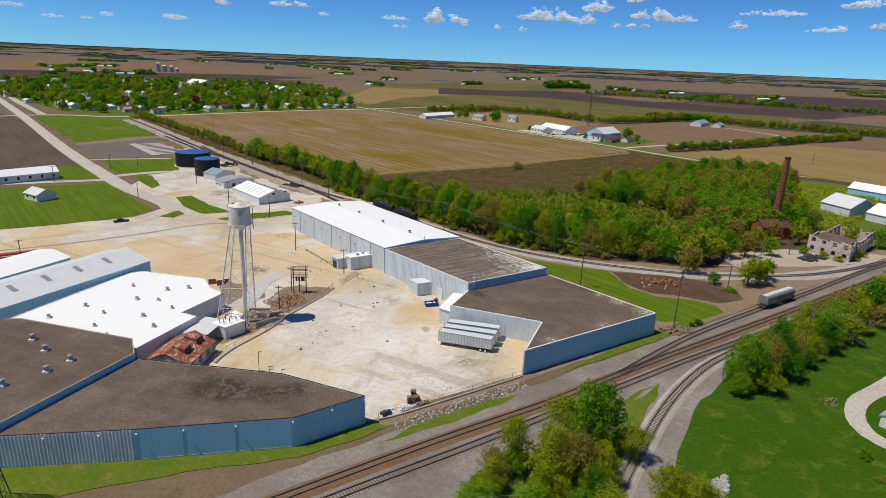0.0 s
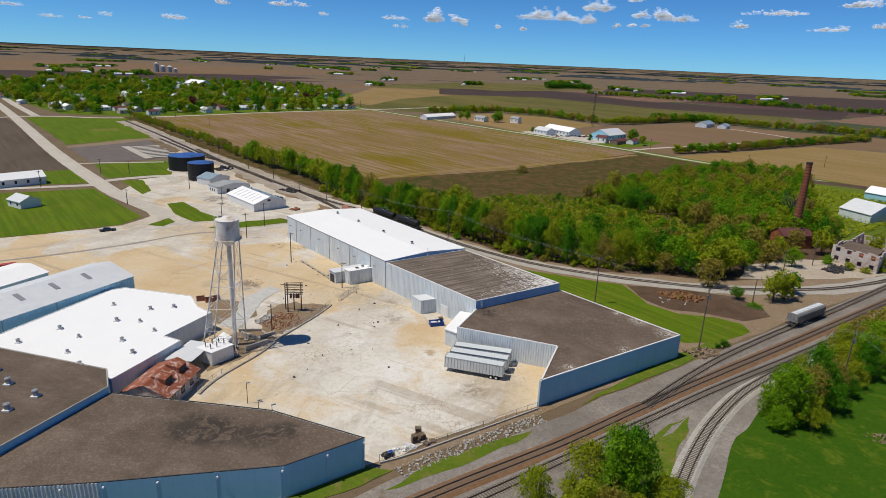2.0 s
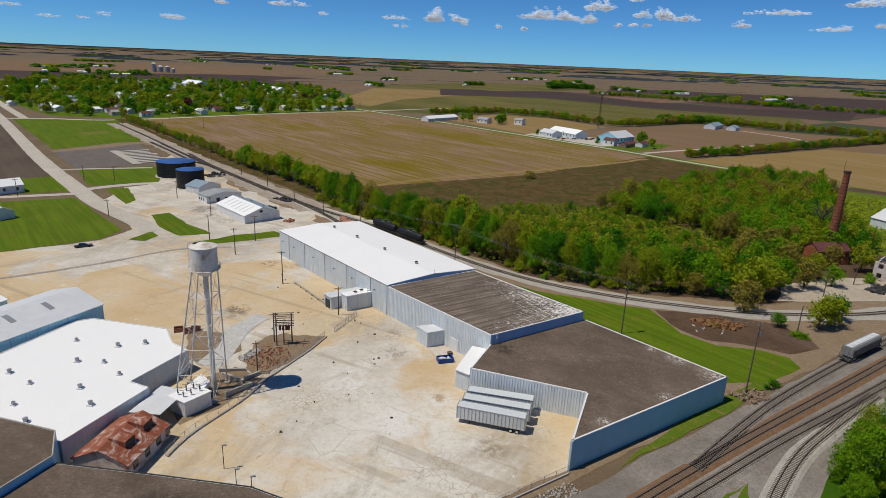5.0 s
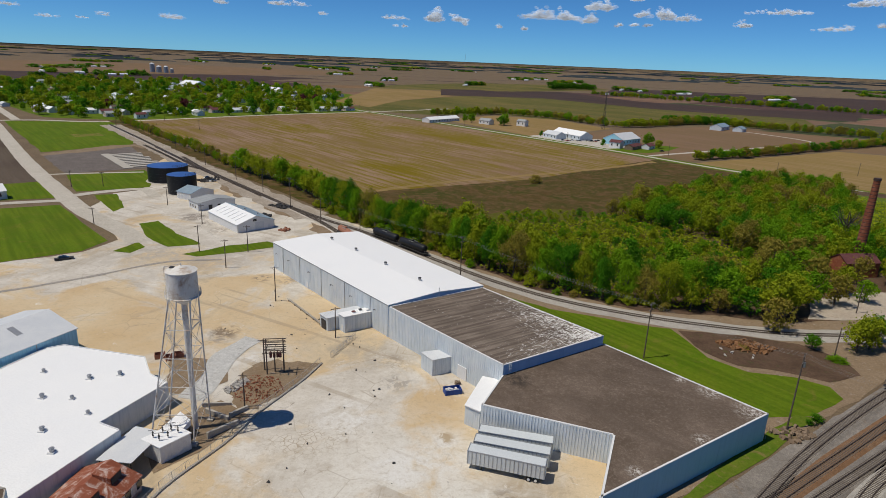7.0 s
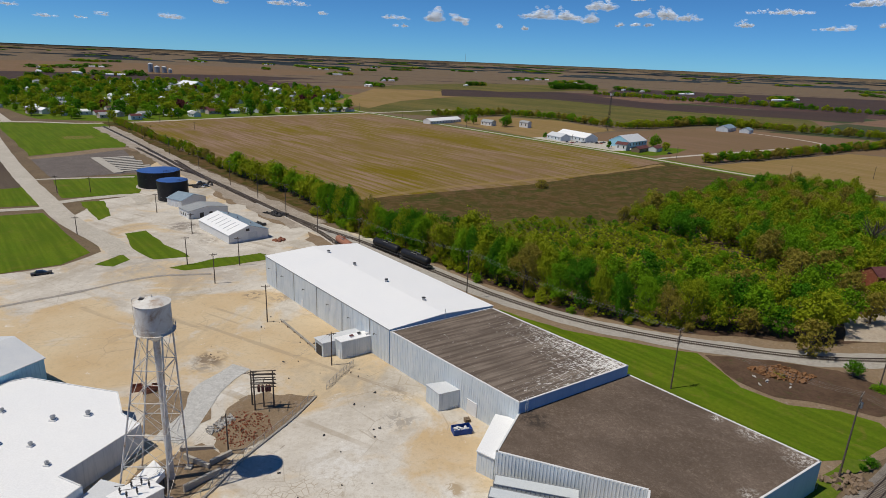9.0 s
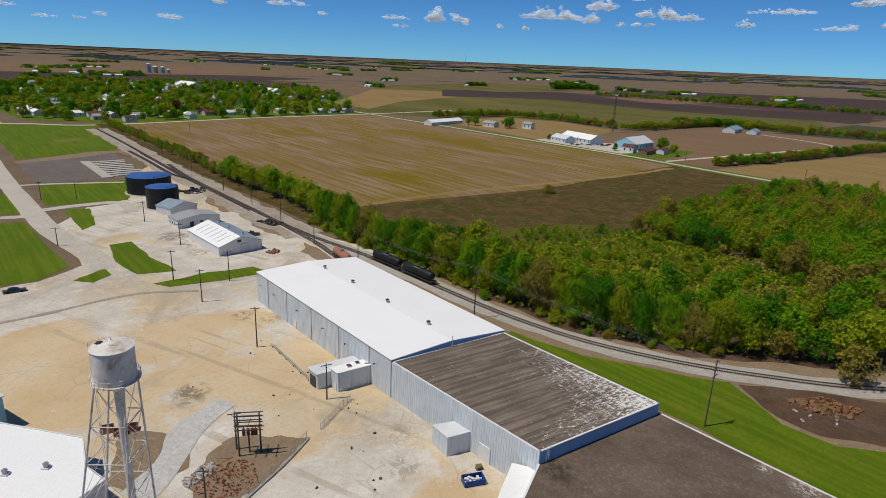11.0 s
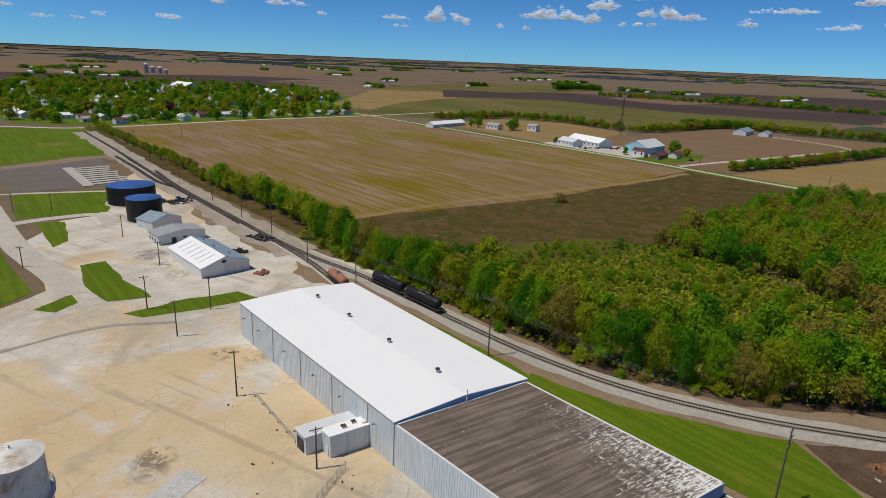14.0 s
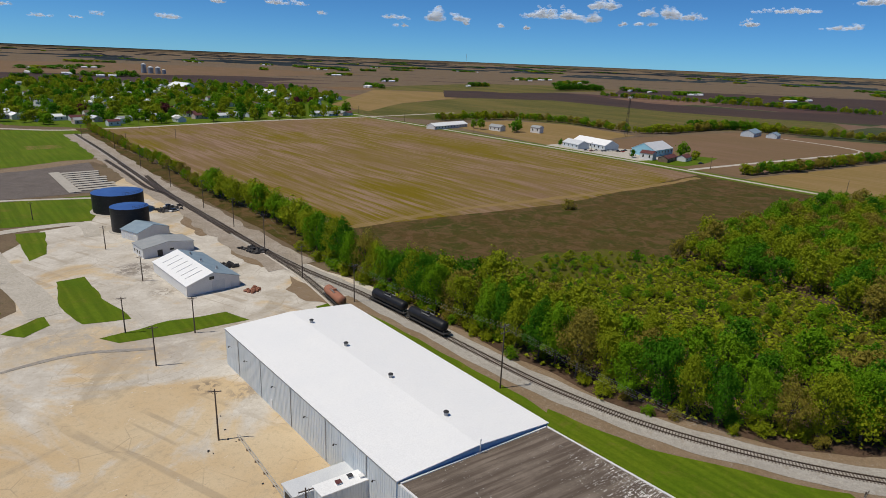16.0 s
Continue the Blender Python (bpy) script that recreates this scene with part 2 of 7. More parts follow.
def mosaic_mat():
    """Distant farm land: each field its own tone, with drifts and long tillage streaks."""
    k = Nodes("farm_fields", 0.95, 0, 0.05)
    col = k.ramp(k.island(), (0.0, (0.155, 0.09, 0.07)), (0.14, (0.22, 0.135, 0.09)), (0.27, (0.06, 0.038, 0.042)), (0.38, (0.27, 0.17, 0.10)),
                 (0.5, (0.035, 0.028, 0.036)), (0.6, (0.19, 0.12, 0.085)), (0.72, (0.05, 0.075, 0.03)), (0.82, (0.10, 0.06, 0.055)), (0.92, (0.24, 0.15, 0.075)))
    for nd in k.t.nodes:
        if nd.type == "VALTORGB":
            nd.color_ramp.interpolation = "CONSTANT"
    col = k.mix(k.steps(k.noise(0.006, 6, 0.65), 0.38, 0.68, 0, 0.45), col, (0.13, 0.082, 0.06))
    col = k.mix(k.steps(k.noise(0.03, 4, 0.6, k.turned(0.868, (0.1, 1, 1))), 0.45, 0.62, 0, 0.35), col, (0.06, 0.042, 0.04))
    return k.done(col)


M = {
    "earth": gravel_mat("dry_earth", (0.17, 0.12, 0.075), (0.23, 0.17, 0.10), (0.10, 0.11, 0.04), 0.03),
    "yard": yard_mat(),
    "gravel": gravel_mat("gravel_road", (0.54, 0.49, 0.41), (0.64, 0.59, 0.51), (0.42, 0.36, 0.27)),
    "rubble": gravel_mat("rubbly_dirt", (0.27, 0.19, 0.115), (0.32, 0.24, 0.16), (0.42, 0.37, 0.31), 0.15),
    "litter": gravel_mat("leaf_litter", (0.09, 0.055, 0.034), (0.16, 0.10, 0.065), (0.07, 0.10, 0.02), 0.1),
    "ballast": gravel_mat("grey_ballast", (0.22, 0.195, 0.17), (0.37, 0.33, 0.285), (0.22, 0.15, 0.09), 0.06),
    "white_ballast": gravel_mat("white_ballast", (0.43, 0.40, 0.355), (0.50, 0.465, 0.41), (0.32, 0.26, 0.19), 0.12),
    "rail_yard": gravel_mat("rail_yard_gravel", (0.36, 0.30, 0.235), (0.50, 0.44, 0.37), (0.19, 0.14, 0.095), 0.07),
    "path": gravel_mat("pale_concrete_path", (0.56, 0.55, 0.52), (0.66, 0.65, 0.62), (0.46, 0.42, 0.36), 0.2),
    "brush": rust_mat("dry_brush", (0.16, 0.075, 0.035), (0.22, 0.11, 0.05), (0.28, 0.17, 0.09), 0.8),
    "rust_ballast": gravel_mat("rusty_ballast", (0.23, 0.125, 0.065), (0.27, 0.16, 0.09), (0.26, 0.20, 0.15), 0.12),
    "lawn": grass_mat("mown_lawn", (0.095, 0.165, 0.006), (0.14, 0.185, 0.010), (0.19, 0.165, 0.03), 0.05, 0.5, 0.868, 0.54),
    "deep_lawn": grass_mat("deep_green_lawn", (0.034, 0.095, 0.003), (0.048, 0.108, 0.004), (0.115, 0.155, 0.012), 0.06, 0.0, 0, 0.51),
    "rail_grass": grass_mat("trackside_grass", (0.085, 0.15, 0.010), (0.14, 0.17, 0.018), (0.24, 0.17, 0.07), 0.12, 0, 0, 0.53),
    "scrub": grass_mat("scrub_grass", (0.075, 0.085, 0.010), (0.12, 0.115, 0.015), (0.15, 0.10, 0.04), 0.09, 0, 0, 0.5),
    "meadow": grass_mat("rough_meadow", (0.052, 0.060, 0.008), (0.105, 0.062, 0.022), (0.17, 0.095, 0.05), 0.05, 0, 0, 0.47),
    "crop": field_mat("spring_field", (0.225, 0.142, 0.080), (0.178, 0.13, 0.008), (0.31, 0.205, 0.15), 0.35, 0.011, 0.868, 0.9, 0.95),
    "plow": field_mat("ploughed_field", (0.085, 0.062, 0.048), (0.11, 0.085, 0.062), (0.13, 0.10, 0.075), 0.2, 0.02, 0.868),
    "tan": field_mat("tan_field", (0.27, 0.18, 0.072), (0.23, 0.16, 0.055), (0.30, 0.205, 0.105), 0.15, 0.012, 0.868),
    "pink": field_mat("bare_field", (0.215, 0.135, 0.085), (0.19, 0.125, 0.07), (0.16, 0.11, 0.055), 0.15, 0.012, 0.868),
    # dark soil tone, which also paints cloud shade on the far land
    "dark": field_mat("soil_and_cloud_shade_field", (0.052, 0.036, 0.035), (0.065, 0.045, 0.038), (0.09, 0.06, 0.045), 0.15, 0.006, 0.868),
    "green": field_mat("green_field", (0.14, 0.12, 0.032), (0.085, 0.09, 0.02), (0.19, 0.14, 0.055), 0.15, 0.008, 0.868),
    "mosaic": mosaic_mat(),
    "roof": roof_mat("gravel_felt_roof", (0.125, 0.092, 0.068), (0.20, 0.152, 0.118), (0.33, 0.27, 0.215)),
    "worn": worn_roof_mat(),
    "white_roof": plain("white_membrane", (0.88, 0.88, 0.87), (0.85, 0.855, 0.855), 0.15, 4, 0.6),
    "metal_roof": plain("pale_metal_roof", (0.62, 0.64, 0.66), (0.70, 0.71, 0.71), 0.4, 6, 0.45),
    "grey_roof": plain("grey_shingle_roof", (0.30, 0.32, 0.33), (0.36, 0.37, 0.37), 0.4, 6, 0.8),
    "blue_roof": plain("blue_grey_roof", (0.22, 0.30, 0.37), (0.28, 0.36, 0.42), 0.4, 6, 0.6),
    "sheet": wall_mat("pale_sheet_wall", (0.56, 0.62, 0.66), (0.64, 0.68, 0.70), (0.36, 0.43, 0.47)),
    "blue_wall": wall_mat("blue_white_wall", (0.29, 0.57, 0.70), (0.32, 0.60, 0.73), (0.26, 0.50, 0.62)),
    "deep_blue": wall_mat("blue_fascia", (0.27, 0.44, 0.63), (0.30, 0.47, 0.65), (0.22, 0.37, 0.54)),
    "white": plain("white_paint", (0.78, 0.78, 0.77), (0.72, 0.72, 0.71), 0.7, 8, 0.6),
    "tower_paint": rust_mat("weathered_white_paint", (0.74, 0.73, 0.70), (0.66, 0.63, 0.58), (0.40, 0.28, 0.19), 0.35),
    "rust": rust_mat("rusted_sheet_roof", (0.21, 0.055, 0.03), (0.27, 0.09, 0.05), (0.60, 0.50, 0.45), 0.45),
    "maroon": rust_mat("maroon_sheet_roof", (0.10, 0.035, 0.04), (0.13, 0.05, 0.05), (0.17, 0.08, 0.07), 0.4),
    "brick": rust_mat("red_brickwork", (0.20, 0.06, 0.035), (0.27, 0.085, 0.045), (0.36, 0.16, 0.10), 0.8),
    "old_brick": rust_mat("whitewashed_brick", (0.62, 0.58, 0.55), (0.55, 0.48, 0.45), (0.36, 0.20, 0.15), 0.25),
    "band": plain("iron_band", (0.05, 0.03, 0.025), (0.08, 0.05, 0.04), 2, 9, 0.7),
    "rail": plain("worn_rail_steel", (0.10, 0.07, 0.055), (0.13, 0.10, 0.08), 0.5, 8, 0.45, 0.5),
    "tie": plain("creosoted_sleeper", (0.12, 0.098, 0.082), (0.17, 0.145, 0.12), 0.6, 5, 0.9),
    "pole": plain("grey_pole_wood", (0.11, 0.085, 0.065), (0.15, 0.12, 0.10), 0.8, 9, 0.9),
    "bark": plain("bark", (0.09, 0.07, 0.055), (0.14, 0.115, 0.09), 0.9, 6, 0.95),
    "wire": plain("wire", (0.25, 0.25, 0.25), (0.2, 0.2, 0.2), 1, 5, 0.5),
    "steel": plain("galvanised_steel", (0.42, 0.43, 0.44), (0.36, 0.37, 0.38), 0.6, 8, 0.45, 0.5),
    "dark_steel": plain("dark_steel", (0.05, 0.05, 0.055), (0.08, 0.075, 0.07), 0.6, 8, 0.6, 0.3),
    "black": plain("black_tank_steel", (0.012, 0.013, 0.016), (0.022, 0.022, 0.026), 0.3, 5, 0.45),
    "tank_blue": plain("blue_tank_roof", (0.035, 0.10, 0.32), (0.05, 0.13, 0.38), 0.2, 5, 0.5),
    "trailer": plain("trailer_aluminium", (0.64, 0.68, 0.69), (0.70, 0.73, 0.73), 0.5, 7, 0.45, 0.1),
    "tyre": plain("rubber", (0.02, 0.02, 0.02), (0.03, 0.03, 0.03), 2, 9, 0.85),
    "blue": plain("blue_skip_paint", (0.015, 0.06, 0.28), (0.02, 0.08, 0.34), 1, 7, 0.5),
    "red": plain("red_paint", (0.36, 0.05, 0.04), (0.42, 0.08, 0.06), 1, 7, 0.6),
    "car_rust": rust_mat("rusty_tank_paint", (0.30, 0.12, 0.08), (0.36, 0.17, 0.11), (0.22, 0.09, 0.06), 0.4),
    "hopper_grey": plain("hopper_grey_paint", (0.22, 0.225, 0.225), (0.28, 0.28, 0.275), 0.5, 6, 0.6),
    "glass": plain("dark_window_glass", (0.02, 0.025, 0.03), (0.03, 0.035, 0.04), 1, 5, 0.12, 0, 0.0, 0.6),
    "concrete": plain("weathered_concrete", (0.40, 0.37, 0.32), (0.48, 0.44, 0.38), 0.4, 6, 0.9),
    "stone": plain("broken_stone", (0.40, 0.38, 0.35), (0.52, 0.49, 0.45), 0.7, 6, 0.9),
    "timber": plain("old_timber", (0.20, 0.14, 0.09), (0.27, 0.20, 0.14), 0.7, 6, 0.9),
    "cloud": None,
}
LEAF = [leaf_mat("fresh_green_leaves", (0.14, 0.30, 0.008), (0.21, 0.37, 0.012)), leaf_mat("olive_leaves", (0.255, 0.32, 0.012), (0.34, 0.38, 0.018)),
        leaf_mat("budding_brown_twigs", (0.27, 0.225, 0.035), (0.33, 0.28, 0.045)), leaf_mat("deep_green_leaves", (0.06, 0.205, 0.007), (0.10, 0.255, 0.011)),
        leaf_mat("purple_leaves", (0.12, 0.03, 0.035), (0.16, 0.06, 0.05))]
kc = Nodes("glowing_cloud", 1.0, 0, 0.0)
kc.put((0.80, 0.86, 0.94), kc.b.inputs["Base Color"])
# Added glow brightens the clouds beyond what the sun gives them.
kc.b.inputs["Emission Color"].default_value = (0.78, 0.86, 0.95, 1.0)
kc.b.inputs["Emission Strength"].default_value = 0.30
thin = kc.t.nodes.new("ShaderNodeBsdfTransparent")
soft_mix = kc.t.nodes.new("ShaderNodeMixShader")
kc.put(kc.steps(kc.noise(0.02, 5, 0.7), 0.3, 0.7, 0.06, 0.26), soft_mix.inputs[0])
kc.t.links.new(thin.outputs[0], soft_mix.inputs[1])
kc.t.links.new(kc.b.outputs[0], soft_mix.inputs[2])
kc.t.links.new(soft_mix.outputs[0], kc.t.nodes["Material Output"].inputs["Surface"])
M["cloud"] = kc.m

from mathutils.geometry import delaunay_2d_cdt


# ---- geometry helpers ----
def part(name, bm, material, parent=None, label="", smooth=False):
    """One mesh object from a bmesh, under a thing or a part."""
    me = bpy.data.meshes.new(name)
    bm.to_mesh(me)
    bm.free()
    me.materials.append(material)
    if smooth:
        me.polygons.foreach_set("use_smooth", [True] * len(me.polygons))
    ob = new(name, me)
    ob.parent = parent
    return tagged(ob, label) if label else ob


def thing(name, label, category, at=(0, 0, 0), turn=0.0, group="", kind=""):
    ob = new(name)
    ob.location, ob.rotation_euler = at, (0, 0, turn)
    ob.empty_display_size = 0.5
    return tagged(ob, label, category, group, kind)


def block(bm, lo, hi):
    x0, y0, z0 = lo
    x1, y1, z1 = hi
    v = [bm.verts.new(p) for p in ((x0, y0, z0), (x1, y0, z0), (x1, y1, z0), (x0, y1, z0), (x0, y0, z1), (x1, y0, z1), (x1, y1, z1), (x0, y1, z1))]
    for f in ((3, 2, 1, 0), (4, 5, 6, 7), (0, 1, 5, 4), (1, 2, 6, 5), (2, 3, 7, 6), (3, 0, 4, 7)):
        bm.faces.new([v[i] for i in f])


def prism(bm, pts, z0, z1):
    """A solid over a polygon given counter-clockwise; z1 may be one height or one for each corner."""
    tops = z1 if isinstance(z1, (list, tuple)) else [z1] * len(pts)
    a = [bm.verts.new((x, y, z0)) for x, y in pts]
    b = [bm.verts.new((x, y, z)) for (x, y), z in zip(pts, tops)]
    n = len(pts)
    bm.faces.new(a[::-1])
    bm.faces.new(b)
    for i in range(n):
        j = (i + 1) % n
        bm.faces.new((a[i], a[j], b[j], b[i]))


def rod(bm, p, q, r0, r1=None, n=8):
    """A tapered round bar between two points."""
    p, q = Vector(p), Vector(q)
    r1 = r0 if r1 is None else r1
    d = (q - p).normalized()
    s = d.orthogonal().normalized()
    t = d.cross(s)
    a, b = [], []
    for i in range(n):
        c = 2 * math.pi * i / n
        o = s * math.cos(c) + t * math.sin(c)
        a.append(bm.verts.new(p + o * r0))
        b.append(bm.verts.new(q + o * r1))
    for i in range(n):
        j = (i + 1) % n
        bm.faces.new((a[i], a[j], b[j], b[i]))
    bm.faces.new(a[::-1])
    bm.faces.new(b)


def tube(bm, pts, r, n=3):
    """One bent round bar through the points."""
    prev = None
    for i, p in enumerate(pts):
        d = (pts[min(i + 1, len(pts) - 1)] - pts[max(i - 1, 0)]).normalized()
        s = d.cross(Vector((0, 0, 1))).normalized()
        u = s.cross(d)
        ring = [bm.verts.new(p + (s * math.cos(2 * math.pi * k / n) + u * math.sin(2 * math.pi * k / n)) * r) for k in range(n)]
        if prev:
            for k in range(n):
                bm.faces.new((prev[k], prev[(k + 1) % n], ring[(k + 1) % n], ring[k]))
        prev = ring


def slab_between(bm, p, q, z0, z1, thick):
    """A straight wall or kerb from p to q, thick to its left."""
    p, q = Vector(p), Vector(q)
    n = Vector((-(q - p).y, (q - p).x)).normalized() * thick
    prism(bm, [p, q, q + n, p + n], z0, z1)


def ribbed(bm, p, q, z0, z1, pitch=0.6, depth=0.06, thick=0.2, tops=None):
    """Ribbed sheet wall from p to q, its outer face to the right of that direction."""
    p, q = Vector(p), Vector(q)
    length = (q - p).length
    d = (q - p) / length
    n = Vector((d.y, -d.x))
    count = max(2, int(length / pitch))
    outer = []
    for i in range(count):
        for f, o in ((0.0, 0.0), (0.55, 0.0), (0.65, depth), (0.9, depth)):
            outer.append(p + d * (length * (i + f) / count) + n * o)
    outer.append(q)

    def top(s):
        if not tops:
            return z1
        k = (s - p).dot(d) / length
        return tops[0] + (tops[1] - tops[0]) * k
    lo = [bm.verts.new((*s, z0)) for s in outer]
    hi = [bm.verts.new((*s, top(s))) for s in outer]
    for i in range(len(outer) - 1):
        bm.faces.new((lo[i], lo[i + 1], hi[i + 1], hi[i]))
    a, b = p - n * thick, q - n * thick
    back = [bm.verts.new(v) for v in ((*a, z0), (*b, z0), (*b, top(q)), (*a, top(p)))]
    bm.faces.new(back[::-1])
    bm.faces.new((lo[0], hi[0], back[3], back[0]))
    bm.faces.new((hi[-1], lo[-1], back[1], back[2]))
    bm.faces.new(hi + [back[2], back[3]])
    bm.faces.new((lo + [back[1], back[0]])[::-1])


def flow(points, step=2.0):
    """A smooth line through the points, in even steps."""
    p = [np.array(v, float) for v in points]
    p = [2 * p[0] - p[1]] + p + [2 * p[-1] - p[-2]]
    fine = []
    for i in range(1, len(p) - 2):
        for t in np.linspace(0, 1, 24, endpoint=False):
            a, b, c, d = p[i - 1], p[i], p[i + 1], p[i + 2]
            fine.append(0.5 * (2 * b + (c - a) * t + (2 * a - 5 * b + 4 * c - d) * t * t + (3 * b - a - 3 * c + d) * t ** 3))
    fine.append(p[-2])
    fine = np.array(fine)
    s = np.r_[0, np.cumsum(np.linalg.norm(np.diff(fine, axis=0), axis=1))]
    at = np.arange(0, s[-1], step)
    return np.stack([np.interp(at, s, fine[:, i]) for i in range(2)], 1)


def sides(line):
    d = np.gradient(line, axis=0)
    d /= np.linalg.norm(d, axis=1)[:, None]
    return d, np.stack([d[:, 1], -d[:, 0]], 1)


CENTRE = (-6.0, 61.0)


def far(x, y, z=0.0):
    """Draws land beyond 1.8 km in towards the eye, along the line of sight, to keep the horizon within reach."""
    dx, dy = x - CENTRE[0], y - CENTRE[1]
    full = math.hypot(dx, dy)
    if full < 1800:
        return (x, y, z)
    r = 1800 + 2900 * (1 - math.exp(-(full - 1800) / 2900))
    k = r / full
    return (CENTRE[0] + dx * k, CENTRE[1] + dy * k, HEIGHT * (1 - k) + z * k)


def ragged(pts, step, amount, seed):
    """A polygon's outline in short steps with an uneven edge."""
    out = []
    n = len(pts)
    for i in range(n):
        a, b = np.array(pts[i], float), np.array(pts[(i + 1) % n], float)
        m = max(1, int(np.linalg.norm(b - a) / step))
        for j in range(m):
            q = a + (b - a) * j / m
            w = noise.noise_vector(Vector((q[0] / (step * 2.2), q[1] / (step * 2.2), seed * 7.3)))
            out.append((q[0] + w.x * amount, q[1] + w.y * amount))
    return out


LAYER = [0]


def layer(z):
    """A height of its own for each sheet laid on the ground."""
    LAYER[0] += 1
    return 0.3 * (z + 0.003 * LAYER[0])


def patch(name, pts, z, material, label, step=4.0, amount=1.0, seed=1):
    """A flat area of ground with an uneven edge, laid over the ground sheet."""
    z = layer(z)
    rim = [Vector(p) for p in ragged(pts, step, amount, seed)]
    n = len(rim)
    vs, _, fs, *_ = delaunay_2d_cdt(rim, [(i, (i + 1) % n) for i in range(n)], [], 1, 1e-4)
    bm = bmesh.new()
    made = [bm.verts.new(far(v.x, v.y, z)) for v in vs]
    for f in fs:
        bm.faces.new([made[i] for i in f])
    bmesh.ops.recalc_face_normals(bm, faces=bm.faces)
    for f in bm.faces:
        f.normal_update()
        if f.normal.z < 0:
            f.normal_flip()
    return tagged(part(name, bm, material), label, name.replace("_", " "), kind="structure")


def strip(name, line, width, z, material, label, wobble=0.0):
    z = layer(z)
    bm = bmesh.new()
    _, n = sides(line)
    rows = []
    for i, (p, s) in enumerate(zip(line, n)):
        w = width / 2 * (1 + wobble * noise.noise(Vector((p[0] / 9, p[1] / 9, 3.0))))
        w2 = width / 2 * (1 + wobble * noise.noise(Vector((p[0] / 9, p[1] / 9, 8.0))))
        rows.append((bm.verts.new(far(*(p - s * w), z)), bm.verts.new(far(*(p + s * w2), z))))
    for (a, b), (c, d) in zip(rows, rows[1:]):
        bm.faces.new((a, b, d, c))
    return tagged(part(name, bm, material), label, "road", kind="structure")


# ---- ground ----
bm = bmesh.new()
rings = [0.1, 150, 400, 700, 1000, 1300, 1600, 1800, 2000, 2300, 2700, 3200, 4000, 5000, 6500, 9000, 13000, 20000, 45000, 90000]
loops = []
for r in rings:
    loops.append([bm.verts.new(far(CENTRE[0] + r * math.cos(2 * math.pi * i / 128), CENTRE[1] + r * math.sin(2 * math.pi * i / 128))) for i in range(128)])
for a, b in zip(loops, loops[1:]):
    for i in range(128):
        j = (i + 1) % 128
        bm.faces.new((a[i], b[i], b[j], a[j]))
tagged(part("ground", bm, M["earth"]), "brown dry earth of the plain out to the horizon", "ground", kind="structure")

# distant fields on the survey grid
U, V = Vector((0.646, -0.763)), Vector((0.763, 0.646))
rnd = random.Random(5)
bm = bmesh.new()
size, base = 420.0, 0.08


def cell(bm, u0, v0, u1, v1, z):
    n = 4
    grid = [[bm.verts.new(far(*(U * (u0 + (u1 - u0) * i / n) + V * (v0 + (v1 - v0) * j / n)), z)) for j in range(n + 1)] for i in range(n + 1)]
    for i in range(n):
        for j in range(n):
            bm.faces.new((grid[i][j], grid[i + 1][j], grid[i + 1][j + 1], grid[i][j + 1]))


for reach0, reach1, sz in ((850, 3600, 400), (3600, 9000, 800), (9000, 30000, 2000)):
    k = int(reach1 / sz) + 1
    for i in range(-k, k):
        for j in range(-k, k):
            cu, cv = (i + 0.5) * sz, (j + 0.5) * sz
            p = U * cu + V * cv
            r = p.length
            if not reach0 <= r < reach1 or p.y < r * 0.35 or cv < 560:
                continue
            split = rnd.choice((1, 1, 2, 3))
            for q in range(split):
                if rnd.random() < 0.06:
                    continue
                a, b = i * sz + sz * q / split, i * sz + sz * (q + 1) / split
                if rnd.random() < 0.5:
                    cell(bm, a + 4, j * sz + 6, b - 4, (j + 1) * sz - 6, 0.012)
                else:
                    a, b = j * sz + sz * q / split, j * sz + sz * (q + 1) / split
                    cell(bm, i * sz + 4, a + 6, (i + 1) * sz - 4, b - 6, 0.012 + 0.006 * q)
tagged(part("farmland", bm, M["mosaic"]), "patchwork of brown and tan farm fields on the plain", "farm fields", kind="stuff")

patch("field", [(-356, 680), (-242, 780), (-112, 915), (97, 668), (176, 560), (56, 446), (-7, 407), (-53, 380), (-98, 420), (-187, 512), (-262, 590)], 0.14, M["crop"],
      "wide spring field with yellow-green weeds and bare streaks", 12, 1.5, 2)
patch("meadow", [(-58, 385), (-7, 411), (56, 450), (176, 564), (236, 500), (250, 440), (200, 330), (60, 250), (-20, 300)], 0.18, M["meadow"],
      "rough brown-green meadow beside the big field", 9, 2.5, 3)
strip("field_edge", flow([(-56, 381), (-6, 424), (54, 463), (120, 508), (172, 552)], 4), 5.0, 0.22, M["tan"], "pale strip of bare soil between field and meadow", 0.7)
patch("ploughed_field", [(-470, 655), (-443, 634), (-226, 384), (-266, 355), (-420, 250), (-700, 420)], 0.16, M["plow"], "dark freshly ploughed field beside the road", 20, 1.0, 4)
patch("lawn", [(-434, 648), (-335, 672), (-262, 560), (-250, 530), (-287, 476)], 0.2, M["lawn"], "bright green mown lawn beside the road", 8, 1.5, 5)
patch("lawn", [(-262, 352), (-227, 382), (-191, 347), (-218, 335), (-250, 322), (-330, 280)], 0.2, M["lawn"], "green verge between ploughed field and side road", 8, 1.0, 6)
patch("lawn", [(-187, 331.5), (-136, 279), (-138, 265), (-162, 247), (-180, 236), (-300, 155), (-360, 210), (-232, 308)], 0.2, M["lawn"], "large bright green mown lawn", 8, 1.2, 7)
